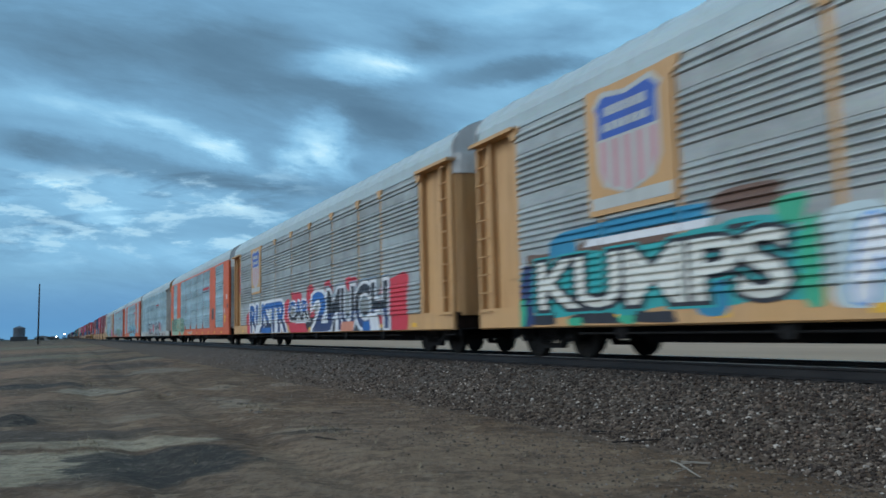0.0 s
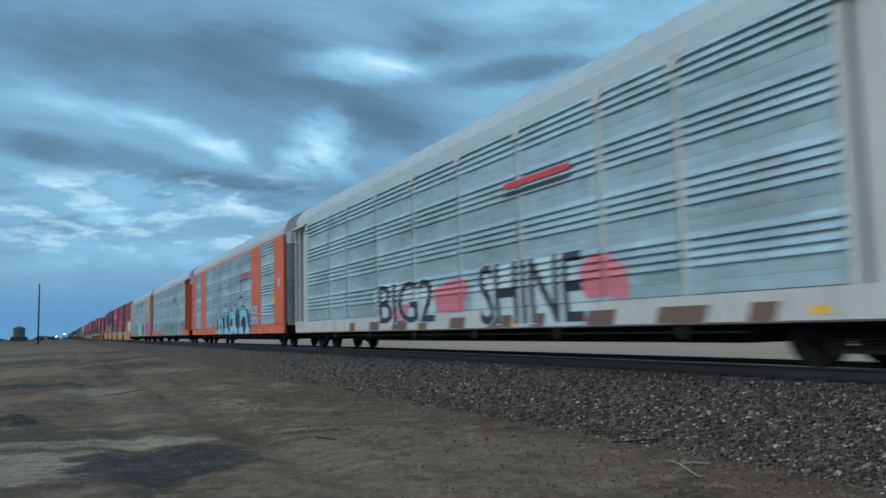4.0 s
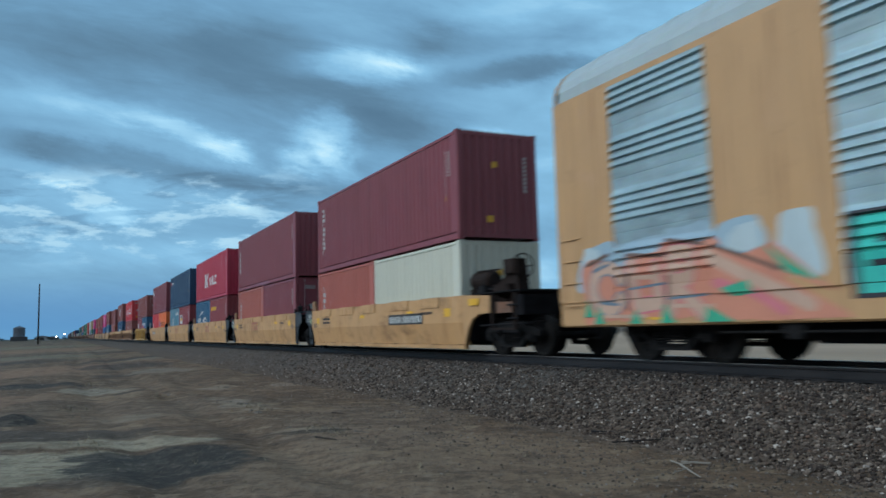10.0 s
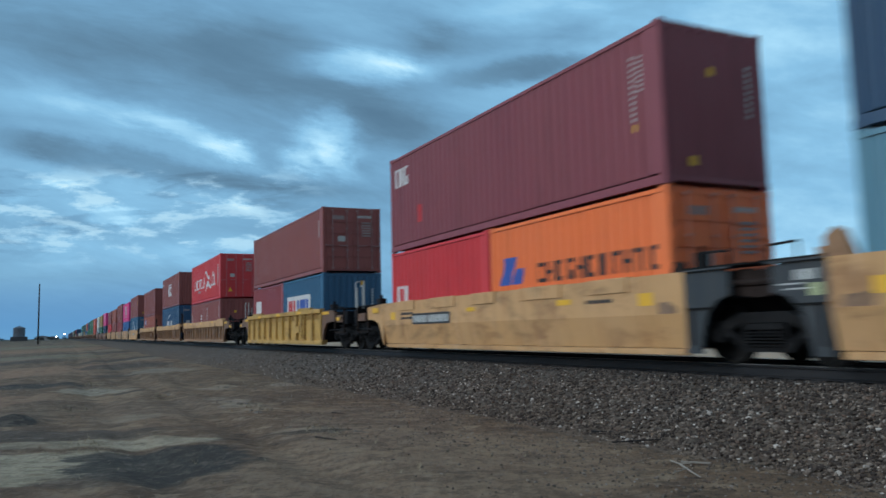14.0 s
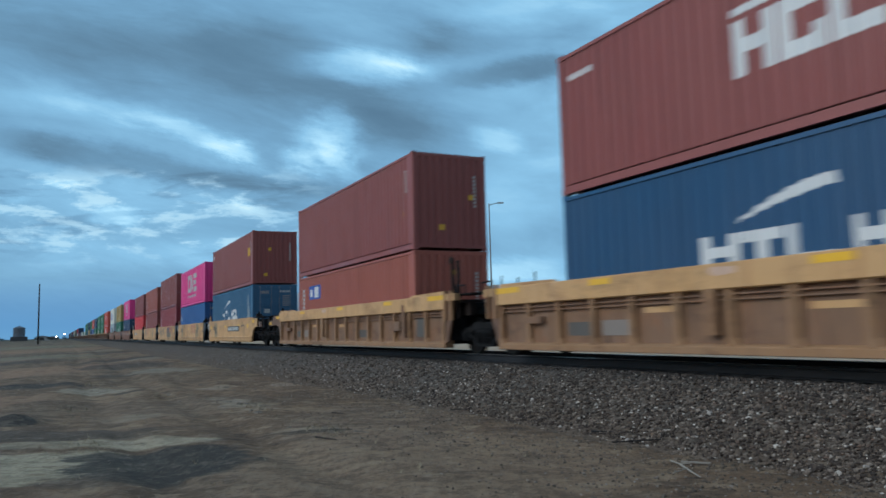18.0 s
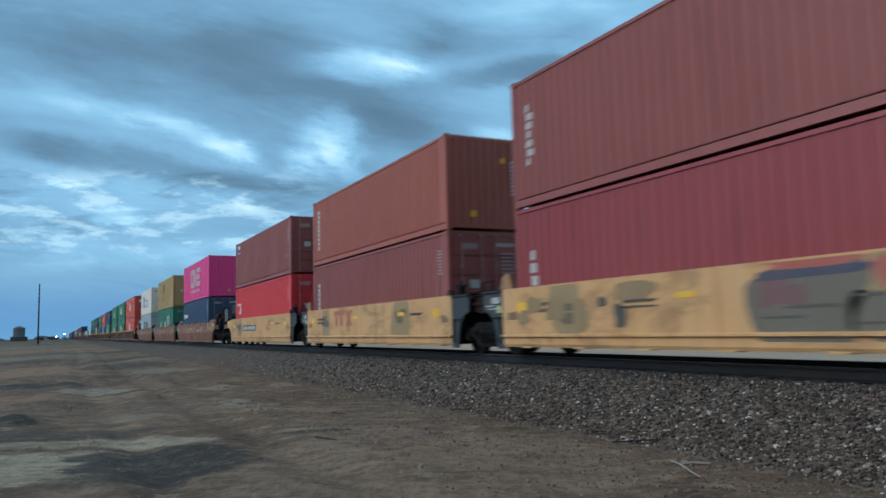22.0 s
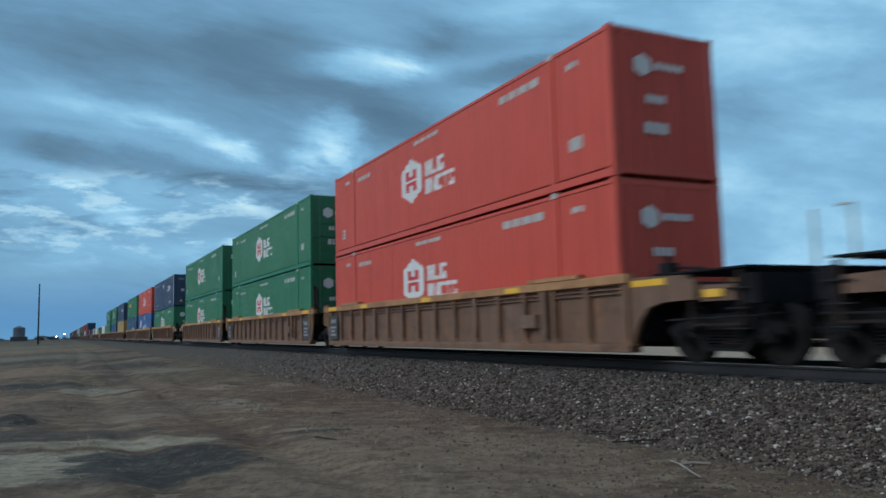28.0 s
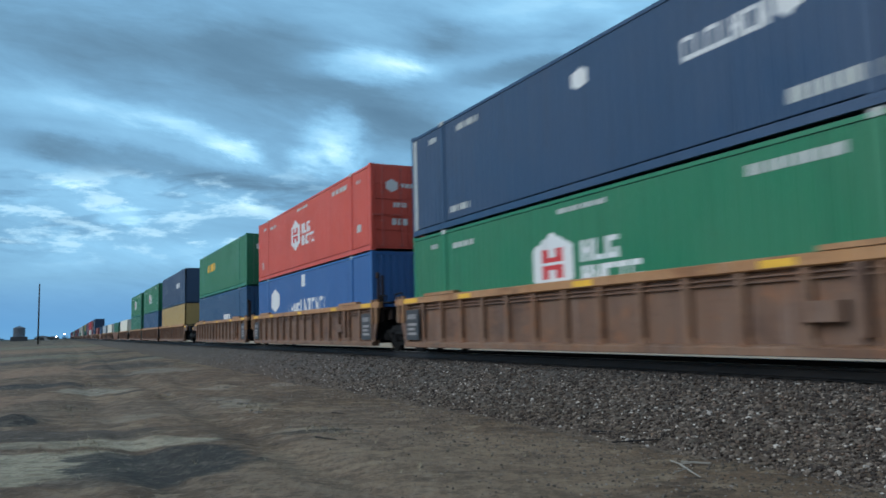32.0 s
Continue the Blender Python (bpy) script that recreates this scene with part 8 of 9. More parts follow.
    for m in (Matrix.Identity(4), Matrix.Diagonal((1, -1, 1, 1))):
        part("end_beam", cached(("arch", ribbed), lambda: arch_mesh(ribbed)), paint("well_dirt") if ribbed else body, root, at=turn @ m)
        if detail > 1:
            part("end_step", cached("end_step", lambda: Geo().extrude_y([(1.62, 0.98), (2.30, 0.98), (2.30, 1.22), (1.62, 1.24)], -1.36, -1.28).mesh("end_step")), paint("well_dirt"), root, "dirty step panel", at=turn @ m)
            part("ladder_frame", cached("ladder_frame", lambda: Geo().box(1.36, 1.44, -1.36, -1.28, 0.62, 1.42).box(2.36, 2.44, -1.36, -1.28, 0.62, 1.42).box(1.36, 2.44, -1.35, -1.30, 0.60, 0.64).mesh("ladder_frame")), BRAKE, root, at=turn @ m)
        part("reflective_tape", cached(("end_tape", ribbed), lambda: sheet_mark([rect(0.04, 1.29, 0.85, 0.11) if ribbed else rect(0.35, 1.20, 0.5, 0.16)], -1.406)), paint("mark_yellow"), root, at=turn @ m)
        if detail > 1:
            part("reflective_tape", cached("end_tape_small", lambda: sheet_mark([rect(1.72, 1.04, 0.40, 0.12)], -1.406)), paint("mark_yellow"), root, at=turn @ m) if ribbed else None
    g = Geo().box(0.1, 2.7, -0.30, 0.30, 0.78, 1.16, 0.03).box(2.45, 2.72, -1.34, 1.34, 0.92, 1.36, 0.02)
    g.box(0.5, 0.7, -1.3, 1.3, 1.0, 1.2)
    part("draft_sill", g, GREASE, root, at=turn)
    comb = [p for i in range(9) for p in ((0.45 + i * 0.24, -0.10), (0.45 + i * 0.24, -1.30), (0.62 + i * 0.24, -1.30), (0.62 + i * 0.24, -0.10))]
    g = Geo().extrude_z(comb + [(x, -yy) for x, yy in comb[::-1]], 1.455, 1.49)
    part("platform", g, IRON, root, "open steel grating", at=turn)
    if detail < 2:
        bogie(root, s * (hl + 1.75))
        coupler(root, s * (hl + 2.55), s)
        return
    if ribbed and body.name != "well_rib":
        for px, py in ((0.9, 1.28), (0.5, -0.2)):
            part("grab_rail", cached("hoop", lambda: hoop_mesh(1.05, 0.9)), paint("mark_grey"), root, "pale grey grab rail", at=near @ pose(px, py, 1.45))
    elif s < 0 and not ribbed:
        part("grab_rail", cached("low_hoop", lambda: hoop_mesh(0.74, 0.58)), paint("mark_grey"), root, "pale grey grab rail", at=near @ pose(2.22, -1.20, 1.40))
    for z in (0.55, 0.85, 1.15):
        part("step", cached("step", lambda: Geo().tube((2.15, -1.40, 0), (2.60, -1.40, 0), 0.016, 6).mesh("step")), IRON, root, at=near @ pose(0, 0, z))
    part("release_rod", cached("release_rod", lambda: Geo().tube((0.9, -1.38, 0.70), (2.7, -1.30, 0.74), 0.018, 6).tube((2.7, -1.30, 0.74), (2.85, -0.4, 0.80), 0.018, 6).mesh("release_rod")), IRON, root, "thin release rod", at=near)
    part("valve", cached("valve", lambda: Geo().box(0.55, 0.85, -1.26, -1.0, 1.49, 1.66, 0.04).tube((0.7, -1.13, 1.6), (0.7, -1.13, 1.78), 0.05, 8).tube((0.85, -1.1, 1.58), (1.4, -1.0, 1.52), 0.025, 6).mesh("valve")), IRON, root, at=near)
    if brake:
        st = part("brake_stand", Geo().extrude_y([(0.95, 1.0), (1.75, 1.0), (1.90, 1.5), (1.80, 2.22), (1.40, 2.14), (1.25, 1.85), (0.8, 1.60)], -0.90, -0.62).box(1.30, 1.86, -1.0, -0.60, 1.90, 2.24, 0.10).tube((1.3, -1.05, 2.02), (0.2, -1.05, 2.04), 0.022, 6).tube((0.2, -1.05, 2.04), (0.2, -1.05, 1.48), 0.022, 6).box(1.0, 1.7, -1.10, -0.5, 1.45, 1.66, 0.06), BRAKE, root, "brown rusty brake stand", at=near)
        part("hand_wheel", cached("hand_wheel", hand_wheel_mesh), BRAKE, st, at=pose(1.93, -0.79, 2.06))
        part("air_tank", cached("airtank", lambda: Geo().tube((0.10, -0.95, 1.86), (0.16, -0.95, 1.86), 0.17, 16, 0.23).tube((0.16, -0.95, 1.86), (0.94, -0.95, 1.86), 0.23, 16).tube((0.3, -1.10, 1.62), (1.7, -1.06, 1.30), 0.05, 8).tube((0.94, -0.95, 1.86), (1.0, -0.95, 1.86), 0.23, 16, 0.17).box(0.22, 0.36, -1.2, -0.7, 1.48, 1.66).box(0.74, 0.88, -1.2, -0.7, 1.48, 1.66).mesh("air_tank")), BRAKE, root, "rusty brown air tank", at=near @ pose(-0.12, 0, -0.06))
    bogie(root, s * (hl + 1.75))
    coupler(root, s * (hl + 2.55), s)


SHEET = {"well_tan": "well_rust", "well_rib": "well_dirt", "well_yellow": "well_yellow"}
UPRIGHT = {"well_tan": "well_upright", "well_rib": "well_bar", "well_yellow": "well_yellow"}


FIELDS = {0: (1.56, 2.5), 4: (-4.29, 2.4), 9: (0.0, 3.3), 13: (-3.39, 3.2), 14: (1.64, 2.85), 16: (-4.93, 3.25)}
EMBLEMS = {1: -2.0, 2: -1.0, 3: -1.3, 10: 0.78, 11: 2.9, 12: -3.05}


def well_unit(centre, hl, kind, key, front, rear, label, brake_f=False, brake_r=False, detail=2, seed=0):
    """front, rear: distance from the middle to the shared truck, or None at the end of a car."""
    body = paint(key)
    rng = random.Random(seed)
    root = vehicle("well_car", centre, label, "train car", "cars of the train")
    for side, turn in enumerate((Matrix.Identity(4), TURN)):
        if kind == "rib":
            low = 1.14 if key == "well_tan" else 1.36
            part("side_sheet", cached(("ribside", hl), lambda: rib_side_mesh(hl)), paint(SHEET[key]), root, at=turn)
            part("top_chord", cached(("chord", hl, low), lambda: top_chord_mesh(hl, low)), body, root, at=turn)
            part("bottom_chord", cached(("bchord", hl), lambda: Geo().extrude_x([(-1.44, 0.16), (-1.455, 0.17), (-1.455, 0.275), (-1.43, 0.30), (-1.20, 0.36), (-1.20, 0.16)], -hl, hl).mesh("bottom_chord")), paint(UPRIGHT[key]), root, at=turn)
            if side == 0 and detail > 1:
                for k, z in enumerate((low - 0.09, low - 0.17)):
                    part("stiffener", cached(("stiff", hl, low, k), lambda: stiffener_mesh(hl - 0.1, z)), paint(SHEET[key]), root, at=turn)
            n = int(2 * hl / 1.12)
            if detail > 1 or side == 0:
                for i in range(n + 1):
                    x = -hl + 0.12 + i * (2 * hl - 0.24) / n
                    part("rib", cached(("rib", low), lambda: rib_mesh(low)), paint(UPRIGHT[key]), root, at=turn @ pose(x, -1.34, 0))
            if key == "well_tan" and detail > 1:
                for e in (-1, 1):
                    part("chord_cap", cached("cap_end", lambda: Geo().extrude_y([(-0.95, 1.545), (1.25, 1.545), (1.18, 1.62), (-0.80, 1.60)], -1.44, -1.31).mesh("chord_cap")), body, root, at=turn @ pose(e * (hl - 1.30), 0, 0) @ Matrix.Diagonal((e, 1, 1, 1)))
                    if side:
                        part("hand_rail", cached("hand_rail", lambda: Geo().tube((-0.95, -1.26, 1.86), (0.95, -1.26, 1.86), 0.025, 6).tube((-0.9, -1.26, 1.6), (-0.9, -1.26, 2.15), 0.022, 6).tube((0.0, -1.26, 1.6), (0.0, -1.26, 2.05), 0.022, 6).tube((0.9, -1.26, 1.6), (0.9, -1.26, 2.15), 0.022, 6).mesh("hand_rail")), IRON, root, "thin dark hand rail", at=turn @ pose(e * (hl - 0.75), 0, 0))
            if side == 0 and detail > 1 and key != "well_tan":
                for x in (-hl + 2.3, hl - 2.3):
                    part("chord_cap", cached("cap40", lambda: Geo().box(-0.9, 0.9, -1.49, -1.31, 1.545, 1.62, 0.02).mesh("chord_cap")), body, root, at=pose(x, 0, 0))
        else:
            make = smooth_side_mesh if kind == "smooth" else flat_side_mesh
            part("side_beam", cached((kind, hl), lambda: make(hl)), body, root, at=turn)
            if kind == "smooth":
                part("bottom_flange", cached(("lip", hl), lambda: lip_mesh(hl)), body, root, at=turn)
            if key == "well_brown" and side == 0 and detail > 1:
                for e in (-1, 1):
                    out = 1.20 if (front if e > 0 else rear) is None else 0.0
                    part("end_cap", cached(("end_cap", out), lambda: Geo().extrude_y([(-1.05 + out, 1.47), (1.05 + out, 1.47), (1.00 + out, 1.64), (-0.95 + out, 1.62)], -1.35, -1.26).mesh("end_cap")), paint("well_rust" if out else "well_brown"), root, "rusty raised end of the side", at=pose(e * (hl - 1.05), 0, 0) @ Matrix.Diagonal((e, 1, 1, 1)))
            pads = [-0.72 if key != "well_brown" else -0.55, -0.36 if key != "well_brown" else -0.28, -0.02, 0.36, 0.70 if key != "well_brown" else 0.62] if kind == "smooth" else []
            if side == 0 and detail > 1:
                for k, p in enumerate(pads):
                    part("guide_pad", cached(("pad", k % 2, key), lambda: pad_mesh((1.15, 1.45)[k % 2], 0.05 if key == "well_brown" else 0.012)), body, root, at=pose(p * hl, 0, 0))
            if kind == "flat":
                for i in range(7):
                    part("foot", cached("foot", lambda: Geo().extrude_y([(-0.30, 0.34), (-0.16, 0.20), (0.16, 0.20), (0.30, 0.34)], -1.34, -1.10).mesh("foot")), body, root, at=turn @ pose((-0.86 + i * 0.287) * hl, 0, 0))
    beams = [(-0.92 + i * 0.23) * hl for i in range(9)]
    low = [p for x in beams for p in ((x - 0.16, -0.25), (x - 0.16, -1.22), (x + 0.16, -1.22), (x + 0.16, -0.25))]
    g = Geo().extrude_z(low + [(x, -yy) for x, yy in low[::-1]], 0.24, 0.42)
    part("floor", cached(("floor", hl), lambda: g.mesh("floor")), GREASE, root, "dark cross beams of the well floor")
    well_end(root, body, 1, hl, front, brake_f, kind == "rib", detail)
    well_end(root, body, -1, hl, rear, brake_r, kind == "rib", detail)
    if rear is not None:
        bogie(root, -rear)
    # plates, stencils and yellow tape
    y = -1.366 if kind != "rib" else -1.476
    if key == "well_brown" and detail > 1:
        for order, (tone, spots) in enumerate((("spray_rose", ((-4.6, 1.1, 2.0, 0.6), (-1.0, 1.15, 1.6, 0.5))), ("spray_peach", ((-3.0, 1.12, 1.8, 0.62), (0.8, 1.1, 1.2, 0.5), (5.8, 1.1, 0.7, 0.6))), ("spray_umber", ((-3.8, 1.05, 0.8, 0.5), (-1.9, 1.2, 0.7, 0.4), (-5.8, 1.0, 1.2, 0.5))), ("spray_chalk", ((-2.3, 1.22, 0.55, 0.4), (6.6, 1.2, 0.5, 0.5))), ("spray_steel", ((-5.0, 1.2, 0.9, 0.45), (-1.3, 1.0, 0.7, 0.35))))):
            part("graffiti", sheet_mark([clip(clip(bubble(sx + rng.uniform(-0.4, 0.4), sz, sw, sh, rng, 24), 1, 0.83, True), 1, 1.45, False) for sx, sz, sw, sh in spots], -1.3612 - 0.0010 * order), painted("faded_" + tone, tuple(c * 0.20 + d * 0.80 for c, d in zip(COL[tone], COL["well_brown"])), 0.8, 0.3), root, "faded overspray")
    if kind == "rib":
        for x in (-0.55, 0.02, 0.55) if detail > 1 else (0.02,):
            part("reflective_tape", cached("chord_tape", lambda: sheet_mark([rect(-0.35, 1.39, 0.62, 0.11)], -1.479)), paint("mark_yellow"), root, "yellow reflective tape", at=pose(x * hl, 0, 0))
        if detail > 1:
            if key == "well_rib":
                for e, shared in ((1, front), (-1, rear)):
                    if shared is not None:
                        x0 = hl - 0.98 if e > 0 else -hl + 0.10
                        part("stencil", sheet_mark([rect(x0, 0.36, 0.88, 0.84)], -1.453), paint("mark_plate"), root, "dark stencil panel")
                        part("stencil", sheet_mark(row_of(x0 + 0.14, 0.94, 0.56, 0.14, 5, 0.2) + [rect(x0 + 0.14, 0.50 + 0.13 * q, 0.58 - 0.12 * (q % 2), 0.07) for q in range(3)], -1.457), paint("mark_dim"), root, "worn pale lines")
            if key == "well_tan":
                for k, (a, b, w2, h2, tone) in enumerate(((2.55, 0.46, 0.80, 0.26, "mark_field"), (3.62, 0.46, 1.0, 0.28, "mark_pale_field"), (4.80, 0.84, 0.85, 0.10, "well_tan"), (10.2, 0.44, 0.8, 0.24, "mark_field"), (8.1, 0.80, 0.8, 0.10, "well_tan"), (14.9, 0.44, 0.75, 0.52, "mark_field"))):
                    part("stencil", sheet_mark([rect(-hl + a, b, w2, h2)], -1.344), paint(tone), root, "worn stencil field")
                part("hanger", Geo().box(-hl + 6.30, -hl + 6.55, -1.50, -1.34, 0.46, 1.16, 0.03), paint("well_upright"), root, "drop bracket under the chord")
                part("worn_patch", sheet_mark([clip(bubble(-hl + 6.7, 1.42, 0.50, 0.14, rng, 16), 1, 1.52, False)], -1.4785), paint("spray_peach"), root, "worn white patch")
                part("bracket", Geo().box(-hl + 1.20, -hl + 1.75, -1.46, -1.34, 0.72, 0.86, 0.02), paint(SHEET[key]), root)
            part("brake_box", Geo().box(hl - 3.6, hl - 2.9, -1.50, -1.35, 0.62, 0.90, 0.02).box(hl - 2.75, hl - 2.55, -1.50, -1.35, 0.42, 1.36, 0.02), paint(SHEET[key]), root)
    else:
        for strip in [rect(hl - 1.1, 0.96, 0.36, 0.22), rect(-hl + 0.62, 0.96, 0.36, 0.22), rect(hl * 0.45, 1.06, 0.48, 0.11), rect(-hl * 0.15, 1.06, 0.42, 0.10)][:4 if detail > 1 else 2]:
            part("reflective_tape", sheet_mark([strip], y), paint("mark_yellow"), root, "yellow reflective patch")
        if detail > 1:
            if seed in FIELDS:
                u, wide = FIELDS[seed]
                if seed != 14:  # this one is lettered straight on the paint
                    part("number_field", sheet_mark([rect(u, 0.80, wide, 0.30)], y - 0.002), paint("mark_plate"), root, "black lettering field")
                for a, b in ((0.03, 0.41), (0.45, 0.97)):
                    part("stencil", sheet_mark(row_of(u + a * wide, 0.85, (b - a) * wide, 0.19, 7, 0.26), y - 0.005), paint("mark_dim" if key == "well_brown" else "mark_grey"), root, "worn pale stencil")
            elif seed in EMBLEMS:
                u = EMBLEMS[seed]
                sc = 0.74 if kind == "smooth" else 1.0
                fade = painted("faded_red", (0.36, 0.105, 0.055), 0.7, 0.1)
                for shape in (rect(u, 1.22, 1.16, 0.16), rect(u + 0.14, 0.82, 0.24, 0.38), rect(u + 0.72, 0.82, 0.24, 0.38), [(u + 1.26, 0.82), (u + 1.52, 0.82), (u + 1.98, 1.38), (u + 1.72, 1.38)], [(u + 1.74, 0.82), (u + 2.00, 0.82), (u + 1.50, 1.38), (u + 1.24, 1.38)]):
                    part("emblem", sheet_mark([[(u + (px - u) * sc, 0.82 + (pz - 0.82) * sc) for px, pz in shape]], y - 0.002 - 0.001 * (shape[0][0] > u + 1.6)), fade, root, "faded red emblem")
            if kind == "flat":
                for k in range(1 if seed in FIELDS else 2):
                    gx = (-0.62, 0.52)[k] * hl + rng.uniform(-0.3, 0.3)
                    part("graffiti", sheet_mark([clip(clip(bubble(gx, 0.92, 1.0 + 0.5 * k, 1.25, rng, 30), 1, 0.50, True), 1, 1.47, False)], -1.3625), painted("washed_out_paint", (0.27, 0.185, 0.085), 0.9, 0.3), root, "washed-out grey-green graffiti")
                    part("graffiti", sheet_mark([clip(clip(bubble(gx + rng.uniform(-0.2, 0.2), rng.uniform(0.75, 1.2), 0.5, 0.16, rng, 18), 1, 0.50, True), 1, 1.47, False) for _ in range(4)], -1.3640), painted("washed_out_dark", (0.12, 0.09, 0.05), 0.9, 0.3), root)
            if seed == 14:
                part("worn_patch", sheet_mark([clip(bubble(hl + 0.05, 1.15, 0.75, 0.55, rng, 22), 1, 1.42, False)], -1.3735), painted("chalky_patch", (0.30, 0.225, 0.17), 0.8, 0.3), root, "chalky pale patch")
            if seed == 11:
                wild = [("washed_grey_paint", (0.115, 0.098, 0.072), ((1.45, 0.88, 1.9, 1.15), (2.6, 0.72, 0.9, 0.7))), ("washed_plum_paint", (0.14, 0.062, 0.060), ((0.95, 1.10, 0.5, 0.5), (1.3, 0.98, 0.4, 0.3))), ("washed_navy_paint", (0.045, 0.045, 0.075), ((1.5, 1.30, 1.7, 0.16),)), ("washed_red_paint", (0.34, 0.085, 0.060), ((1.6, 1.42, 1.6, 0.12), (2.9, 1.25, 0.8, 0.45))), ("washed_dark_lines", (0.060, 0.055, 0.045), ((1.6, 0.84, 0.8, 0.05), (1.1, 0.70, 0.7, 0.04), (2.4, 0.95, 0.5, 0.04), (2.5, 0.60, 0.6, 0.04), (-1.9, 1.06, 1.0, 0.05), (-1.9, 0.96, 0.9, 0.04), (-2.4, 0.82, 0.35, 0.40), (-2.9, 1.08, 0.25, 0.2))), ("washed_thin_lines", (0.24, 0.160, 0.075), ((-5.2, 1.10, 0.5, 0.35), (-4.4, 1.0, 0.6, 0.5), (-3.6, 0.85, 0.5, 0.6), (-5.6, 0.85, 0.4, 0.3), (-2.0, 1.25, 1.1, 0.3)))]
                for order, (tone, rgb, spots) in enumerate(wild):
                    part("graffiti", sheet_mark([clip(clip(bubble(gx, gz, gw, gh, rng, 26), 1, 0.36, True), 1, 1.465, False) for gx, gz, gw, gh in spots], -1.3650 - 0.0012 * order), painted(tone, rgb, 0.9, 0.2), root, "washed-out graffiti in grey, red and navy")
            part("stencil", sheet_mark(row_of(-hl + 1.4, 1.08, 0.9, 0.07, 8) + row_of(-hl + 1.4, 0.95, 0.9, 0.07, 8) + row_of(hl * 0.6, 1.05, 0.8, 0.07, 7), y - 0.002), paint("mark_plate"), root)
    return root


# ---- the train ----
LOW, HIGH = 2.591, 2.896
FLOOR = 0.36
FLOORS = {-193.43: 0.33, -208.99: 0.45, -224.64: 0.44, -240.30: 0.46, -255.92: 0.40, -501.40: 0.46, -520.81: 0.46, -540.20: 0.46}  # wells that carry higher
C40, C53, C20 = 12.192, 16.154, 6.058

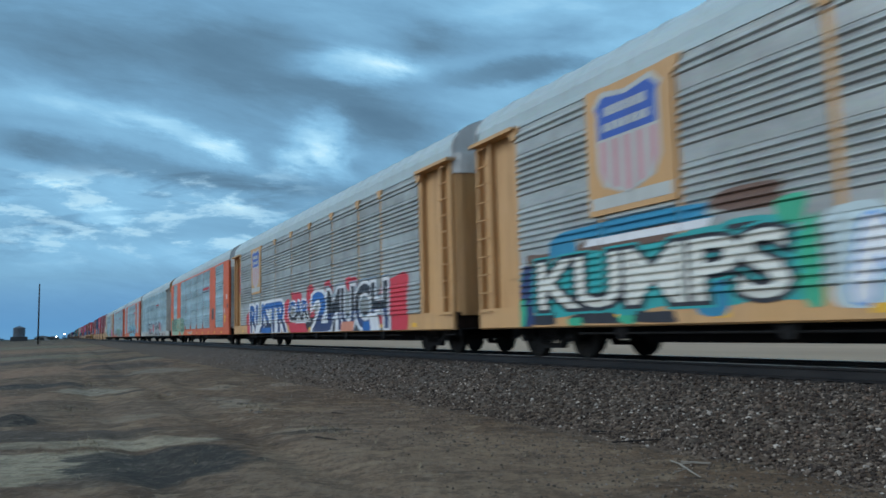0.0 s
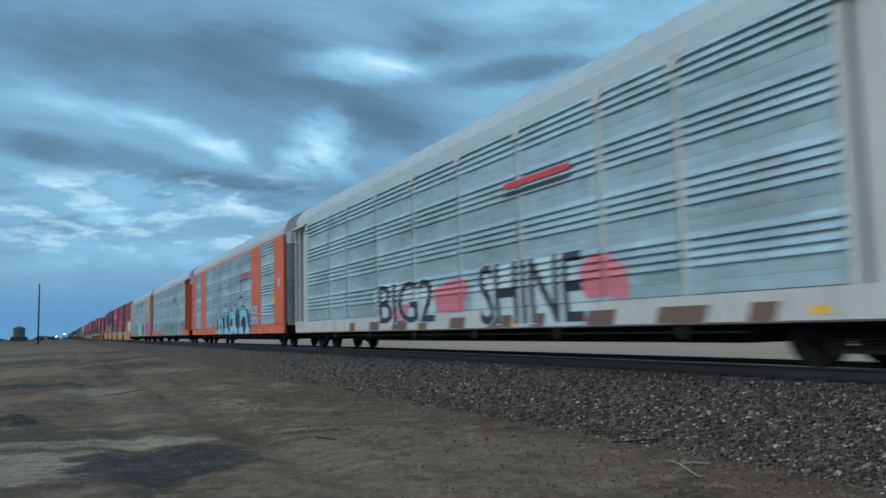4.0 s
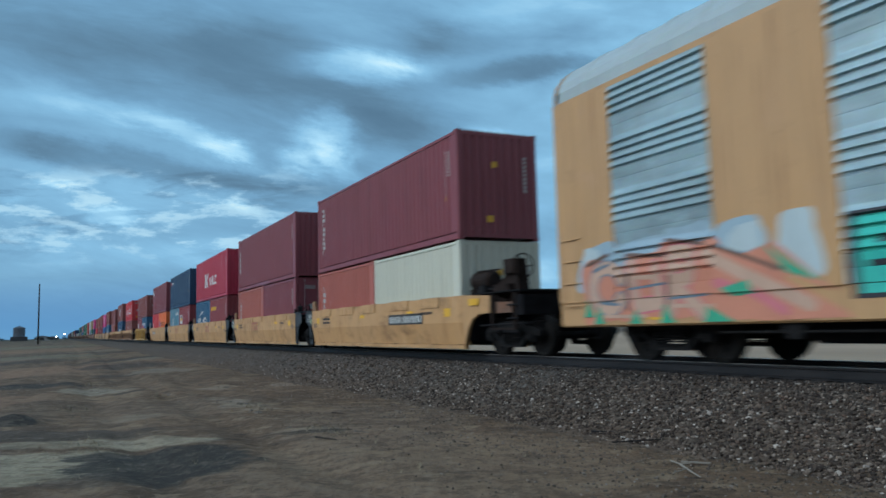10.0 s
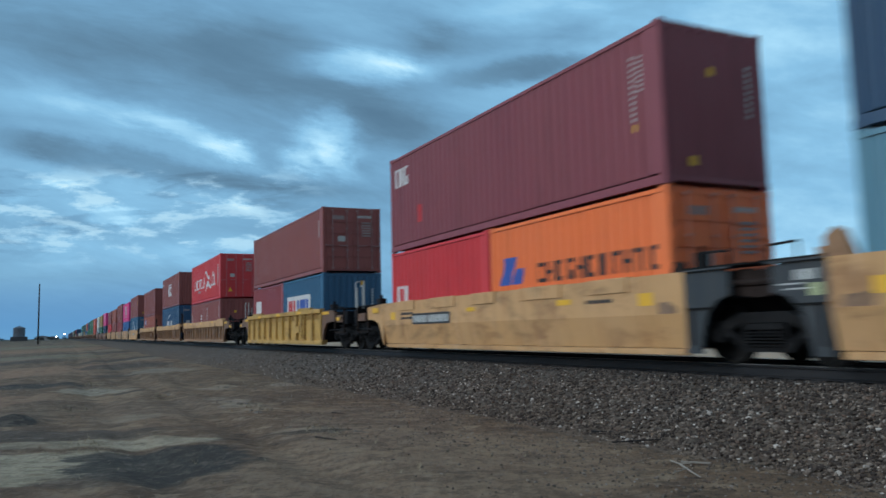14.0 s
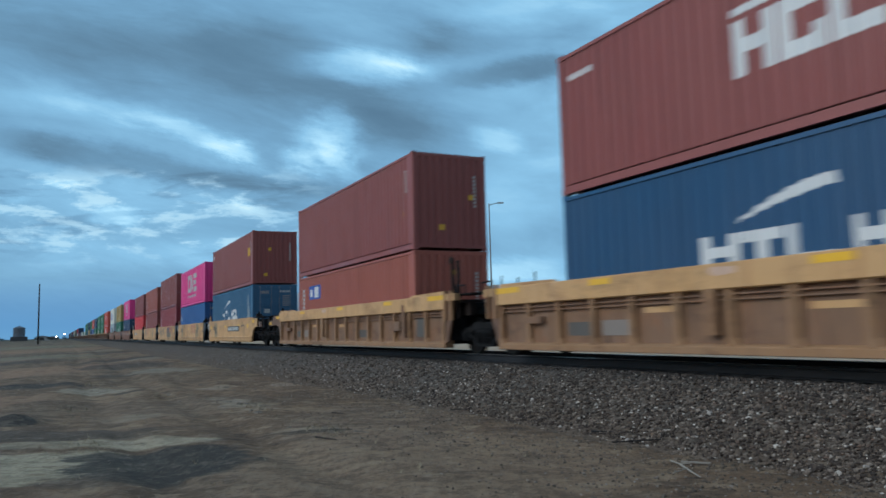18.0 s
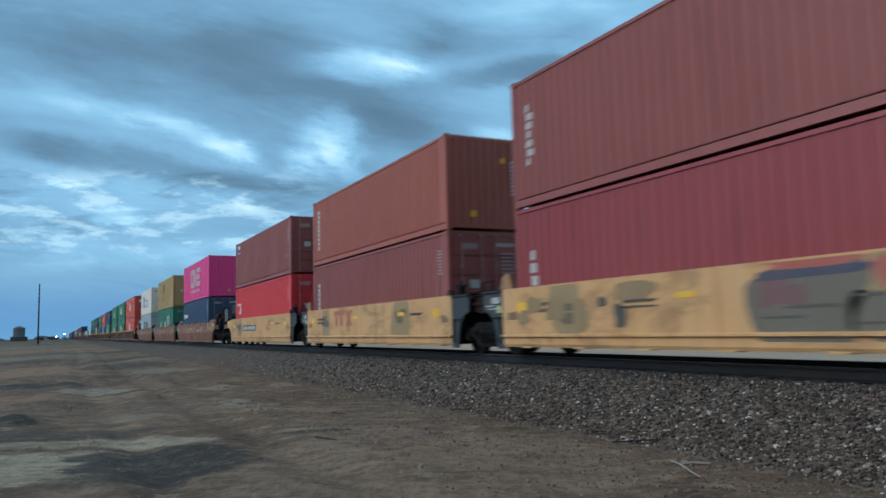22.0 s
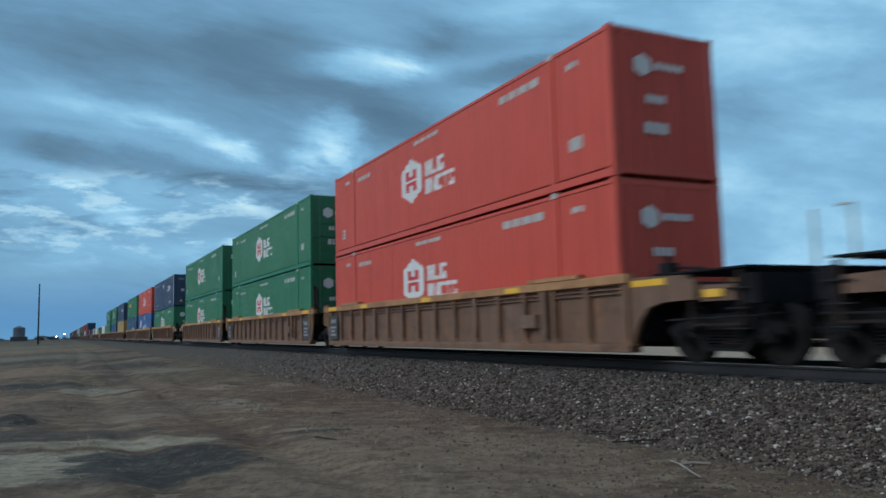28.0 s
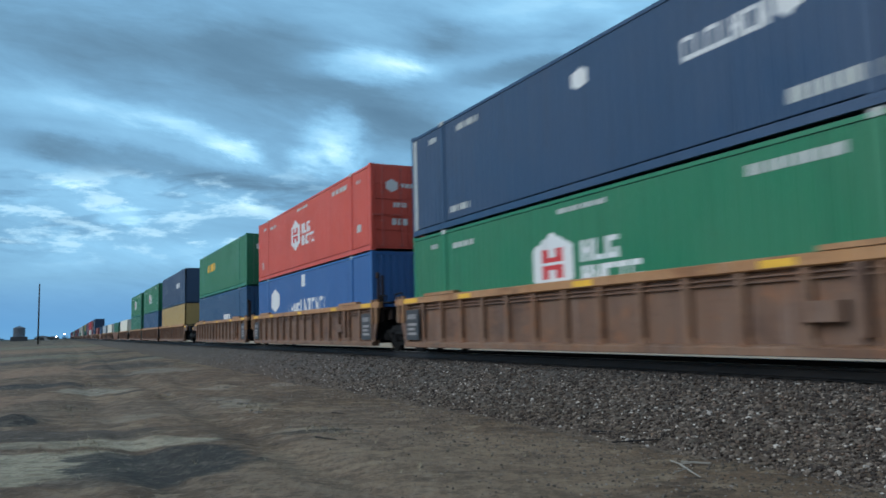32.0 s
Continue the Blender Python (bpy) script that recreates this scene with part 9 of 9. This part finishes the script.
# each row: front of the load, well half length, side, well colour, joint front, joint rear, then the load
# upper: colour, height, doors, paint; lower: list of the same with its length, from the front
N = []
TRAIN = [
    # five joined units, tan
    (-193.43, 6.5, "smooth", "well_tan", None, 7.83, ("maroon", HIGH, False, tall_name(0.5, 0.7, 1.8, 7) + lot_number(C40)), [("cream", LOW, C20, False, N), ("salmon", LOW, C20, False, tall_name(0.5, 0.5, 1.6, 5))]),
    (-208.99, 6.5, "smooth", "well_tan", 7.83, 7.83, ("maroon", HIGH, False, tall_name(0.4, 1.0, 1.3, 3) + lot_number(C40)), [("maroon", LOW, C20, True, lot_number(C20, 2.6)), ("salmon", LOW, C20, False, tall_name(0.5, 0.6, 1.5, 5))]),
    (-224.64, 6.5, "smooth", "well_tan", 7.83, 7.83, ("crimson", HIGH, False, [("mark_white", [rect(3.95, 0.90, 0.42, 0.94), rect(3.70, 1.72, 0.85, 0.12), rect(3.75, 0.88, 0.75, 0.11), [(4.37, 1.28), (4.62, 1.50), (5.20, 1.86), (5.45, 1.80), (4.75, 1.36)], [(4.45, 1.36), (4.80, 1.40), (5.25, 0.88), (4.75, 0.88)]]), ("mark_white", blocks(5.5, 0.94, 3.05, 0.60, 4, 0.12, 7, 0.36))] + lot_number(C40)), [("wine", LOW, C20, False, yellow_name(0.36, 1.80) + lot_number(C20, 2.6)), ("teal", LOW, C20, False, swoosh_logo(0.88, 0.95, 1.9, 2.0, 0.46))]),
    (-240.30, 6.5, "smooth", "well_tan", 7.83, 7.83, ("navy", HIGH, False, [("mark_red", [rect(0.35, 2.15, 0.4, 0.25)]), ("mark_white", row_of(0.8, 2.2, 1.5, 0.17, 7))] + lot_number(C40)), [("wine", LOW, C20, False, [("mark_white", [rect(0.6, 1.15, 1.35, 0.75)]), ("mark_yellow", [[(0.7, 1.55), (1.7, 1.75), (1.9, 1.45), (1.0, 1.35)]]), ("mark_black", [[(0.7, 1.75), (1.85, 1.85), (1.4, 1.6)]])] + lot_number(C20, 2.6)), ("sky", LOW, C20, False, wing_logo(1.2, 0.9) + [("mark_white", row_of(3.9, 1.95, 1.8, 0.24, 8) + row_of(0.9, 0.55, 2.6, 0.16, 8))])]),
    (-255.92, 6.5, "smooth", "well_tan", 7.83, None, ("maroon", HIGH, False, [("mark_white", blocks(0.4, 1.95, 0.95, 0.55, 4, 0.2, 9)), ("mark_red", [rect(1.9, 0.7, 0.4, 0.5)])] + lot_number(C40)), [("orange", LOW, C20, True, [("mark_blue", [rect(0.4, 1.20, 0.5, 0.62, 0.2), rect(0.95, 1.20, 0.35, 0.35, 0.1)]), ("mark_black", blocks(1.95, 1.18, 3.9, 0.42, 11, 0.3, 2))]), ("red", LOW, C20, False, [("mark_white", blocks(0.4, 1.0, 0.85, 0.55, 3, 0.15, 9))])]),
    # a single car, bright yellow
    (-275.13, 6.5, "rib", "well_yellow", None, None, ("redbrown", LOW, True, lot_number(C40, 2.6)), [("teal", LOW, C20, False, [("mark_white", [rect(0.7, 0.9, 3.6, 0.95)]), ("mark_red", row_of(0.85, 1.05, 1.2, 0.62, 3)), ("mark_blue", row_of(2.2, 1.05, 1.9, 0.62, 4))]), ("wine", LOW, C20, False, [("mark_white", [rect(0.5, 1.3, 1.2, 0.6)])])]),
    # three joined units with long wells, loaded with shorter boxes
    (-297.07, 8.45, "rib", "well_tan", None, 9.82, ("red", HIGH, True, bird_logo() + [("mark_grey", column_of(11.1, 0.9, 0.3, 1.4, 9))]), [("redbrown", LOW, C20, False, tall_name(0.9, 0.6, 1.6, 5) + lot_number(C20, 2.6)), ("redbrown", LOW, C20, False, tall_name(0.4, 0.4, 1.5, 2) + [("mark_white", column_of(4.4, 1.1, 0.5, 0.7, 3))])]),
    (-316.73, 8.45, "rib", "well_tan", 9.82, 9.82, ("redbrown", HIGH, False, [("mark_white", blocks(4.6, 1.05, 2.5, 0.88, 3, 0.06, 4, 0.36) + [[(4.6, 2.02), (5.6, 2.02), (5.8, 2.10), (6.0, 2.02), (7.1, 2.02), (7.1, 2.14), (4.6, 2.14)]])] + [("mark_white", row_of(0.3, 2.3, 0.8, 0.12, 6))] + lot_number(C40)), [("blue", HIGH, C40, True, swoosh_logo(3.7, 1.05, 2.4, 2.0, 0.58) + lot_number(C40))]),
    (-336.37, 8.45, "rib", "well_tan", 9.82, None, ("redbrown", HIGH, False, lot_number(C40)), [("rust", LOW, C40, False, tall_name(0.55, 0.9, 1.2, 5) + [("mark_blue", [rect(1.55, 1.60, 1.5, 0.55)]), ("mark_white", [rect(1.68, 1.70, 0.35, 0.3), rect(2.2, 1.66, 0.5, 0.42)])])]),
    # five joined units, flat yellow sides
    (-357.57, 6.5, "flat", "well_tan", None, 7.78, ("redbrown", HIGH, False, [("mark_yellow", [rect(11.0, 1.6, 0.55, 0.45)]), ("mark_white", [rect(0.3, 2.35, 0.2, 0.2)])] + lot_number(C40)), [("teal", HIGH, C40, True, swoosh_logo(3.54, 1.15, 2.5, 1.95, 0.57) + [("mark_grey", column_of(10.85, 0.8, 0.22, 1.6, 22, 0.5) + column_of(11.16, 0.6, 0.20, 1.2, 12, 0.6))])]),
    (-373.12, 6.5, "flat", "well_tan", 7.78, 7.78, ("pink", HIGH, False, pink_logo(3.95)), [("royal", LOW, C40, True, [("mark_white", [rect(0.2, 1.5, 0.5, 0.3)]), ("mark_red", [rect(0.3, 1.85, 0.4, 0.1)])])]),
    (-388.44, 6.5, "flat", "well_tan", 7.78, 7.78, ("redbrown", HIGH, True, tall_name(0.5, 0.9, 1.4, 5) + lot_number(C40)), [("wine", HIGH, C40, True, tall_name(0.5, 0.9, 1.1, 3) + lot_number(C40))]),
    (-404.02, 6.5, "flat", "well_tan", 7.78, 7.78, ("rust", LOW, False, tall_name(0.55, 0.6, 1.6, 6)), [("redbrown", HIGH, C40, True, tall_name(0.55, 0.6, 1.6, 6) + lot_number(C40))]),
    (-419.67, 6.5, "flat", "well_tan", 7.78, None, ("redbrown", LOW, True, [("mark_white", [rect(0.6, 1.95, 0.5, 0.45)]), ("mark_blue", [rect(0.65, 2.0, 0.4, 0.2)])] + lot_number(C40, 2.6)), [("red", HIGH, C40, True, [("mark_white", blocks(0.45, 1.40, 1.0, 0.58, 3, 0.15, 19))] + lot_number(C40))]),
    # three joined units, smooth brown
    (-441.35, 8.45, "smooth", "well_brown", None, 9.66, ("pink", HIGH, False, pink_logo(3.95)), [("ink", HIGH, C40, True, [("mark_white", [rect(0.25, 1.62, 0.62, 0.36)]), ("mark_red", [rect(0.27, 1.70, 0.58, 0.06), rect(0.27, 1.84, 0.58, 0.06)]), ("mark_white", row_of(0.95, 1.66, 1.6, 0.24, 7, 0.1))] + lot_number(C40))]),
    (-460.66, 8.45, "smooth", "well_brown", 9.66, 9.66, ("tan", HIGH, True, [("mark_black", [rect(4.3 + 0.42 * i, 1.5, 0.17, 0.85) for i in range(4)] + [rect(4.3, 2.2, 1.43, 0.12)] + blocks(4.4, 0.85, 1.3, 0.5, 2, 0.3, 15))]), [("deep_green", HIGH, C40, True, [("mark_white", blocks(2.6, 0.8, 5.3, 0.85, 3, 0.72, 13) + blocks(8.1, 0.8, 1.9, 1.35, 2, 0.45, 14))])]),
    (-480.07, 8.45, "smooth", "well_brown", 9.66, None, ("white", HIGH, True, [("mark_royal", [rect(2.60, 0.76, 0.20, 1.45), rect(3.90, 0.76, 0.20, 1.45), [(2.80, 2.21), (3.22, 0.76), (3.48, 0.76), (3.02, 2.21)], [(3.90, 2.21), (3.48, 0.76), (3.22, 0.76), (3.68, 2.21)]] + blocks(4.35, 0.82, 4.4, 0.90, 5, 0.22, 11, 0.24))]), [("grey", HIGH, C40, True, [("spray_aqua", [rect(1.22, 0.72, 1.70, 1.50)]), ("mark_white", [star_shape(2.07, 1.42, 0.66)]), ("mark_steel", blocks(3.50, 1.0, 6.0, 0.98, 6, 0.2, 12, 0.26))])]),
    # three joined units, ribbed brown, with long boxes
    (-501.40, 8.45, "rib", "well_rib", None, 9.70, ("hub_red", HIGH, False, hub_logo(red=False)), [("hub_red", HIGH, C53, False, hub_logo(red=False))]),
    (-520.81, 8.45, "rib", "well_rib", 9.70, 9.70, ("green", HIGH, True, hub_logo()), [("green", HIGH, C53, True, hub_logo())]),
    (-540.20, 8.45, "rib", "well_rib", 9.70, None, ("green", HIGH, True, hub_logo()), [("green", HIGH, C53, True, hub_logo())]),
    (-563.84, 8.45, "rib", "well_rib", None, 9.75, ("ink", HIGH, True, [("mark_white", blocks(10.9, 1.62, 1.8, 0.40, 7, 0.12, 31) + [hexagon(12.75, 1.62, 0.5, 0.5)] + [hexagon(7.85, 2.0, 0.55, 0.45)]), ("mark_grey", [rect(15.72, 0.16, 0.26, 2.6), rect(0.14, 0.16, 0.16, 2.6)] + row_of(12.9, 0.38, 1.45, 0.22, 9) + row_of(2.8, 2.45, 1.2, 0.16, 7) + row_of(1.2, 2.45, 0.4, 0.14, 3) + row_of(2.3, 0.38, 1.2, 0.16, 7))]), [("green", HIGH, C53, True, hub_logo())]),
    (-583.37, 8.45, "rib", "well_rib", 9.75, 9.75, ("hub_red", HIGH, True, hub_logo(red=False)), [("royal", HIGH, C53, False, [("mark_white", blocks(5.7, 1.05, 1.9, 0.5, 4, 0.15, 33) + blocks(7.7, 1.05, 3.7, 0.62, 7, 0.12, 34) + [hexagon(2.6, 1.25, 1.5, 1.1), rect(7.8, 2.2, 0.5, 0.5)])])]),
    (-602.50, 8.45, "rib", "well_rib", 9.75, None, ("green", HIGH, True, [("mark_yellow", row_of(3.5, 1.6, 3.0, 0.5, 5))]), [("blue", HIGH, C53, False, [("mark_white", row_of(9.5, 1.1, 2.0, 0.4, 5))])]),
    (-626.14, 8.45, "rib", "well_rib", None, 9.75, ("ink", HIGH, True, [("mark_white", row_of(10.6, 1.45, 2.2, 0.42, 7))]), [("tan", HIGH, C53, True, N)]),
    (-645.60, 8.45, "rib", "well_rib", 9.75, 9.75, ("green", HIGH, True, hub_logo()), [("blue", HIGH, C53, False, N)]),
    (-665.10, 8.45, "rib", "well_rib", 9.75, None, ("green", HIGH, True, hub_logo()), [("deep_green", HIGH, C53, False, N)]),
]
PLAIN = {
    "maroon": "dark maroon", "redbrown": "red-brown", "rust": "rust-brown", "wine": "wine red", "crimson": "crimson", "red": "bright red", "hub_red": "orange-red", "orange": "orange", "salmon": "faded salmon-red",
    "navy": "navy blue", "ink": "dark navy", "teal": "dark teal-blue", "sky": "light steel-blue", "blue": "deep blue", "royal": "royal blue", "pink": "magenta pink", "green": "green", "deep_green": "bluish green",
    "tan": "mustard tan", "white": "off-white", "grey": "pale grey-blue", "cream": "cream white",
}
BODY = {"well_tan": "dusty tan-yellow", "well_yellow": "bright yellow", "well_brown": "rusty brown", "well_rib": "weathered brown"}
SIDE = {"smooth": "smooth folded sides", "flat": "flat plain sides", "rib": "ribbed sides"}


def describe(key, length, marks, doors, low):
    size = "short" if length < 7 else "long" if length < 13 else "extra-long"
    mark = "white emblem" if any(len(s) > 6 for _, s in marks) else "small markings" if marks else "plain sides"
    return "%s %s corrugated container, %s, %s" % (PLAIN[key], size, mark, "low in a well car" if low else "stacked on another")


def end_paint(box, w, h, key, doors, seed):
    """Small marks on the front end of a box."""
    rng = random.Random(seed)
    if key in ("hub_red", "green") and w > 2.5:
        end_marks(box, w, [hexagon(0.55, h - 0.95, 0.42, 0.45)] + row_of(1.05, h - 0.78, 0.75, 0.14, 4) + row_of(0.8, h - 1.45, 0.5, 0.16, 4) + row_of(0.75, 0.85, 0.6, 0.22, 3), "mark_white")
        if doors:
            end_marks(box, w, [rect(1.95, 0.85, 0.32, 0.22)], "mark_yellow")
        return
    if doors:
        end_marks(box, w, column_of(1.62, h - 1.15, 0.38, 0.62, 6, 0.5) + row_of(0.4, h - 0.50, 0.5, 0.16, 5), "mark_dim")
        end_marks(box, w, [rect(0.62, h * 0.47, 0.30, 0.22)] + row_of(1.45, h - 0.42, 0.6, 0.10, 7), "mark_grey")
        if seed % 2:
            end_marks(box, w, [[(0.50, 0.42), (0.78, 0.42), (0.64, 0.70)]], "mark_yellow")
        return
    spots = [rect(rng.uniform(0.5, 1.9), rng.uniform(0.3, 0.6), 0.2, 0.17), rect(rng.uniform(0.5, 1.9), rng.uniform(1.5, 2.2), 0.16, 0.16)]
    end_marks(box, w, spots, "mark_yellow")
    end_marks(box, w, column_of(w - 0.45, h - 1.6, 0.09, 1.0, 9, 0.3), "mark_grey")


def load_unit(k, row, detail=2):
    front, hl, kind, key, jf, jr, upper, lower = row
    wide = lower[0][2] > 13
    length = C53 if wide else C40
    w = 2.591 if wide else 2.438
    centre = front - length / 2
    well_unit(centre, hl, kind, key, jf, jr, "%s well car with %s" % (BODY[key], SIDE[kind]), brake_f=front in (-193.43, -441.35), brake_r=False, detail=detail, seed=k)
    x = front
    floor = FLOORS.get(front, FLOOR)
    for i, (lk, lh, ll, ld, lm) in enumerate(lower):
        gap = 0.076 if len(lower) == 2 and i == 1 else 0.0
        box = container(x - gap, floor, ll, lh, lk, describe(lk, ll, lm, ld, True), ld, lm, w, detail < 2, wide)
        if i == 0 and detail > 1:
            end_paint(box, w, lh, lk, ld, k * 7)
        x -= ll + gap
    uk, uh, ud, um = upper
    if uk:
        box = container(front, floor + lower[0][1] + 0.02, length, uh, uk, describe(uk, length, um, ud, False), ud, um, w, detail < 2, wide)
        if detail > 1:
            end_paint(box, w, uh, uk, ud, k * 7 + 3)


for k, row in enumerate(TRAIN):
    load_unit(k, row, 2 if k < 23 else 1)

# the rest of the train, never near
far = random.Random(21)
x, i = -688.0, 0
FAR_KEYS = ["white", "deep_green", "white", "grey", "navy", "redbrown", "ink", "rust", "red", "maroon", "navy", "tan", "green", "redbrown"]
while x > -1560:
    long = i % 3 != 1
    single = i < 5 or far.random() < 0.2
    ln = C53 if long else C40
    a, b = FAR_KEYS[i % 14], FAR_KEYS[(i * 5 + 2) % 14]
    load_unit(100 + i, (x, 8.45 if long else 6.5, "rib" if long else "smooth", "well_rib" if long else "well_brown", None, None, (None if single else a, HIGH, False, N), [(b if not single else a, HIGH, ln, False, N)]), 1)
    x -= ln + 6.6
    i += 1


# ---- all that moves ----
def motions():
    ts = (0.0, 8.0, 16.0, 24.0, 32.0)
    for thing, x0, z0 in ROLLING:
        walk(thing, [(t, pose(x0 + travel(t), TRACK_Y, z0)) for t in ts])
    # wheels roll without slipping; wheels at the same end of a truck share one set of keys
    for end, wx in enumerate((-0.889, 0.889)):
        mine = [w for w, e in WHEELS if e == end]
        walk(mine[0], [(j / 30, pose(wx, 0, WHEEL_R, 0, math.degrees(travel(j / 30) / WHEEL_R) % 360, 0)) for j in range(961)])
        keys = mine[0].animation_data
        for w in mine[1:]:
            w.rotation_mode = "QUATERNION"
            w.animation_data_create()
            w.animation_data.action = keys.action
            w.animation_data.action_slot = keys.action_slot
    # the cloud drifts slowly past
    walk(BACKDROP, [(t, Matrix.Translation(EYE) @ Matrix.Rotation(radians(0.52 - 1.04 * t / 32), 4, "Z")) for t in (0.0, 16.0, 32.0)])


motions()
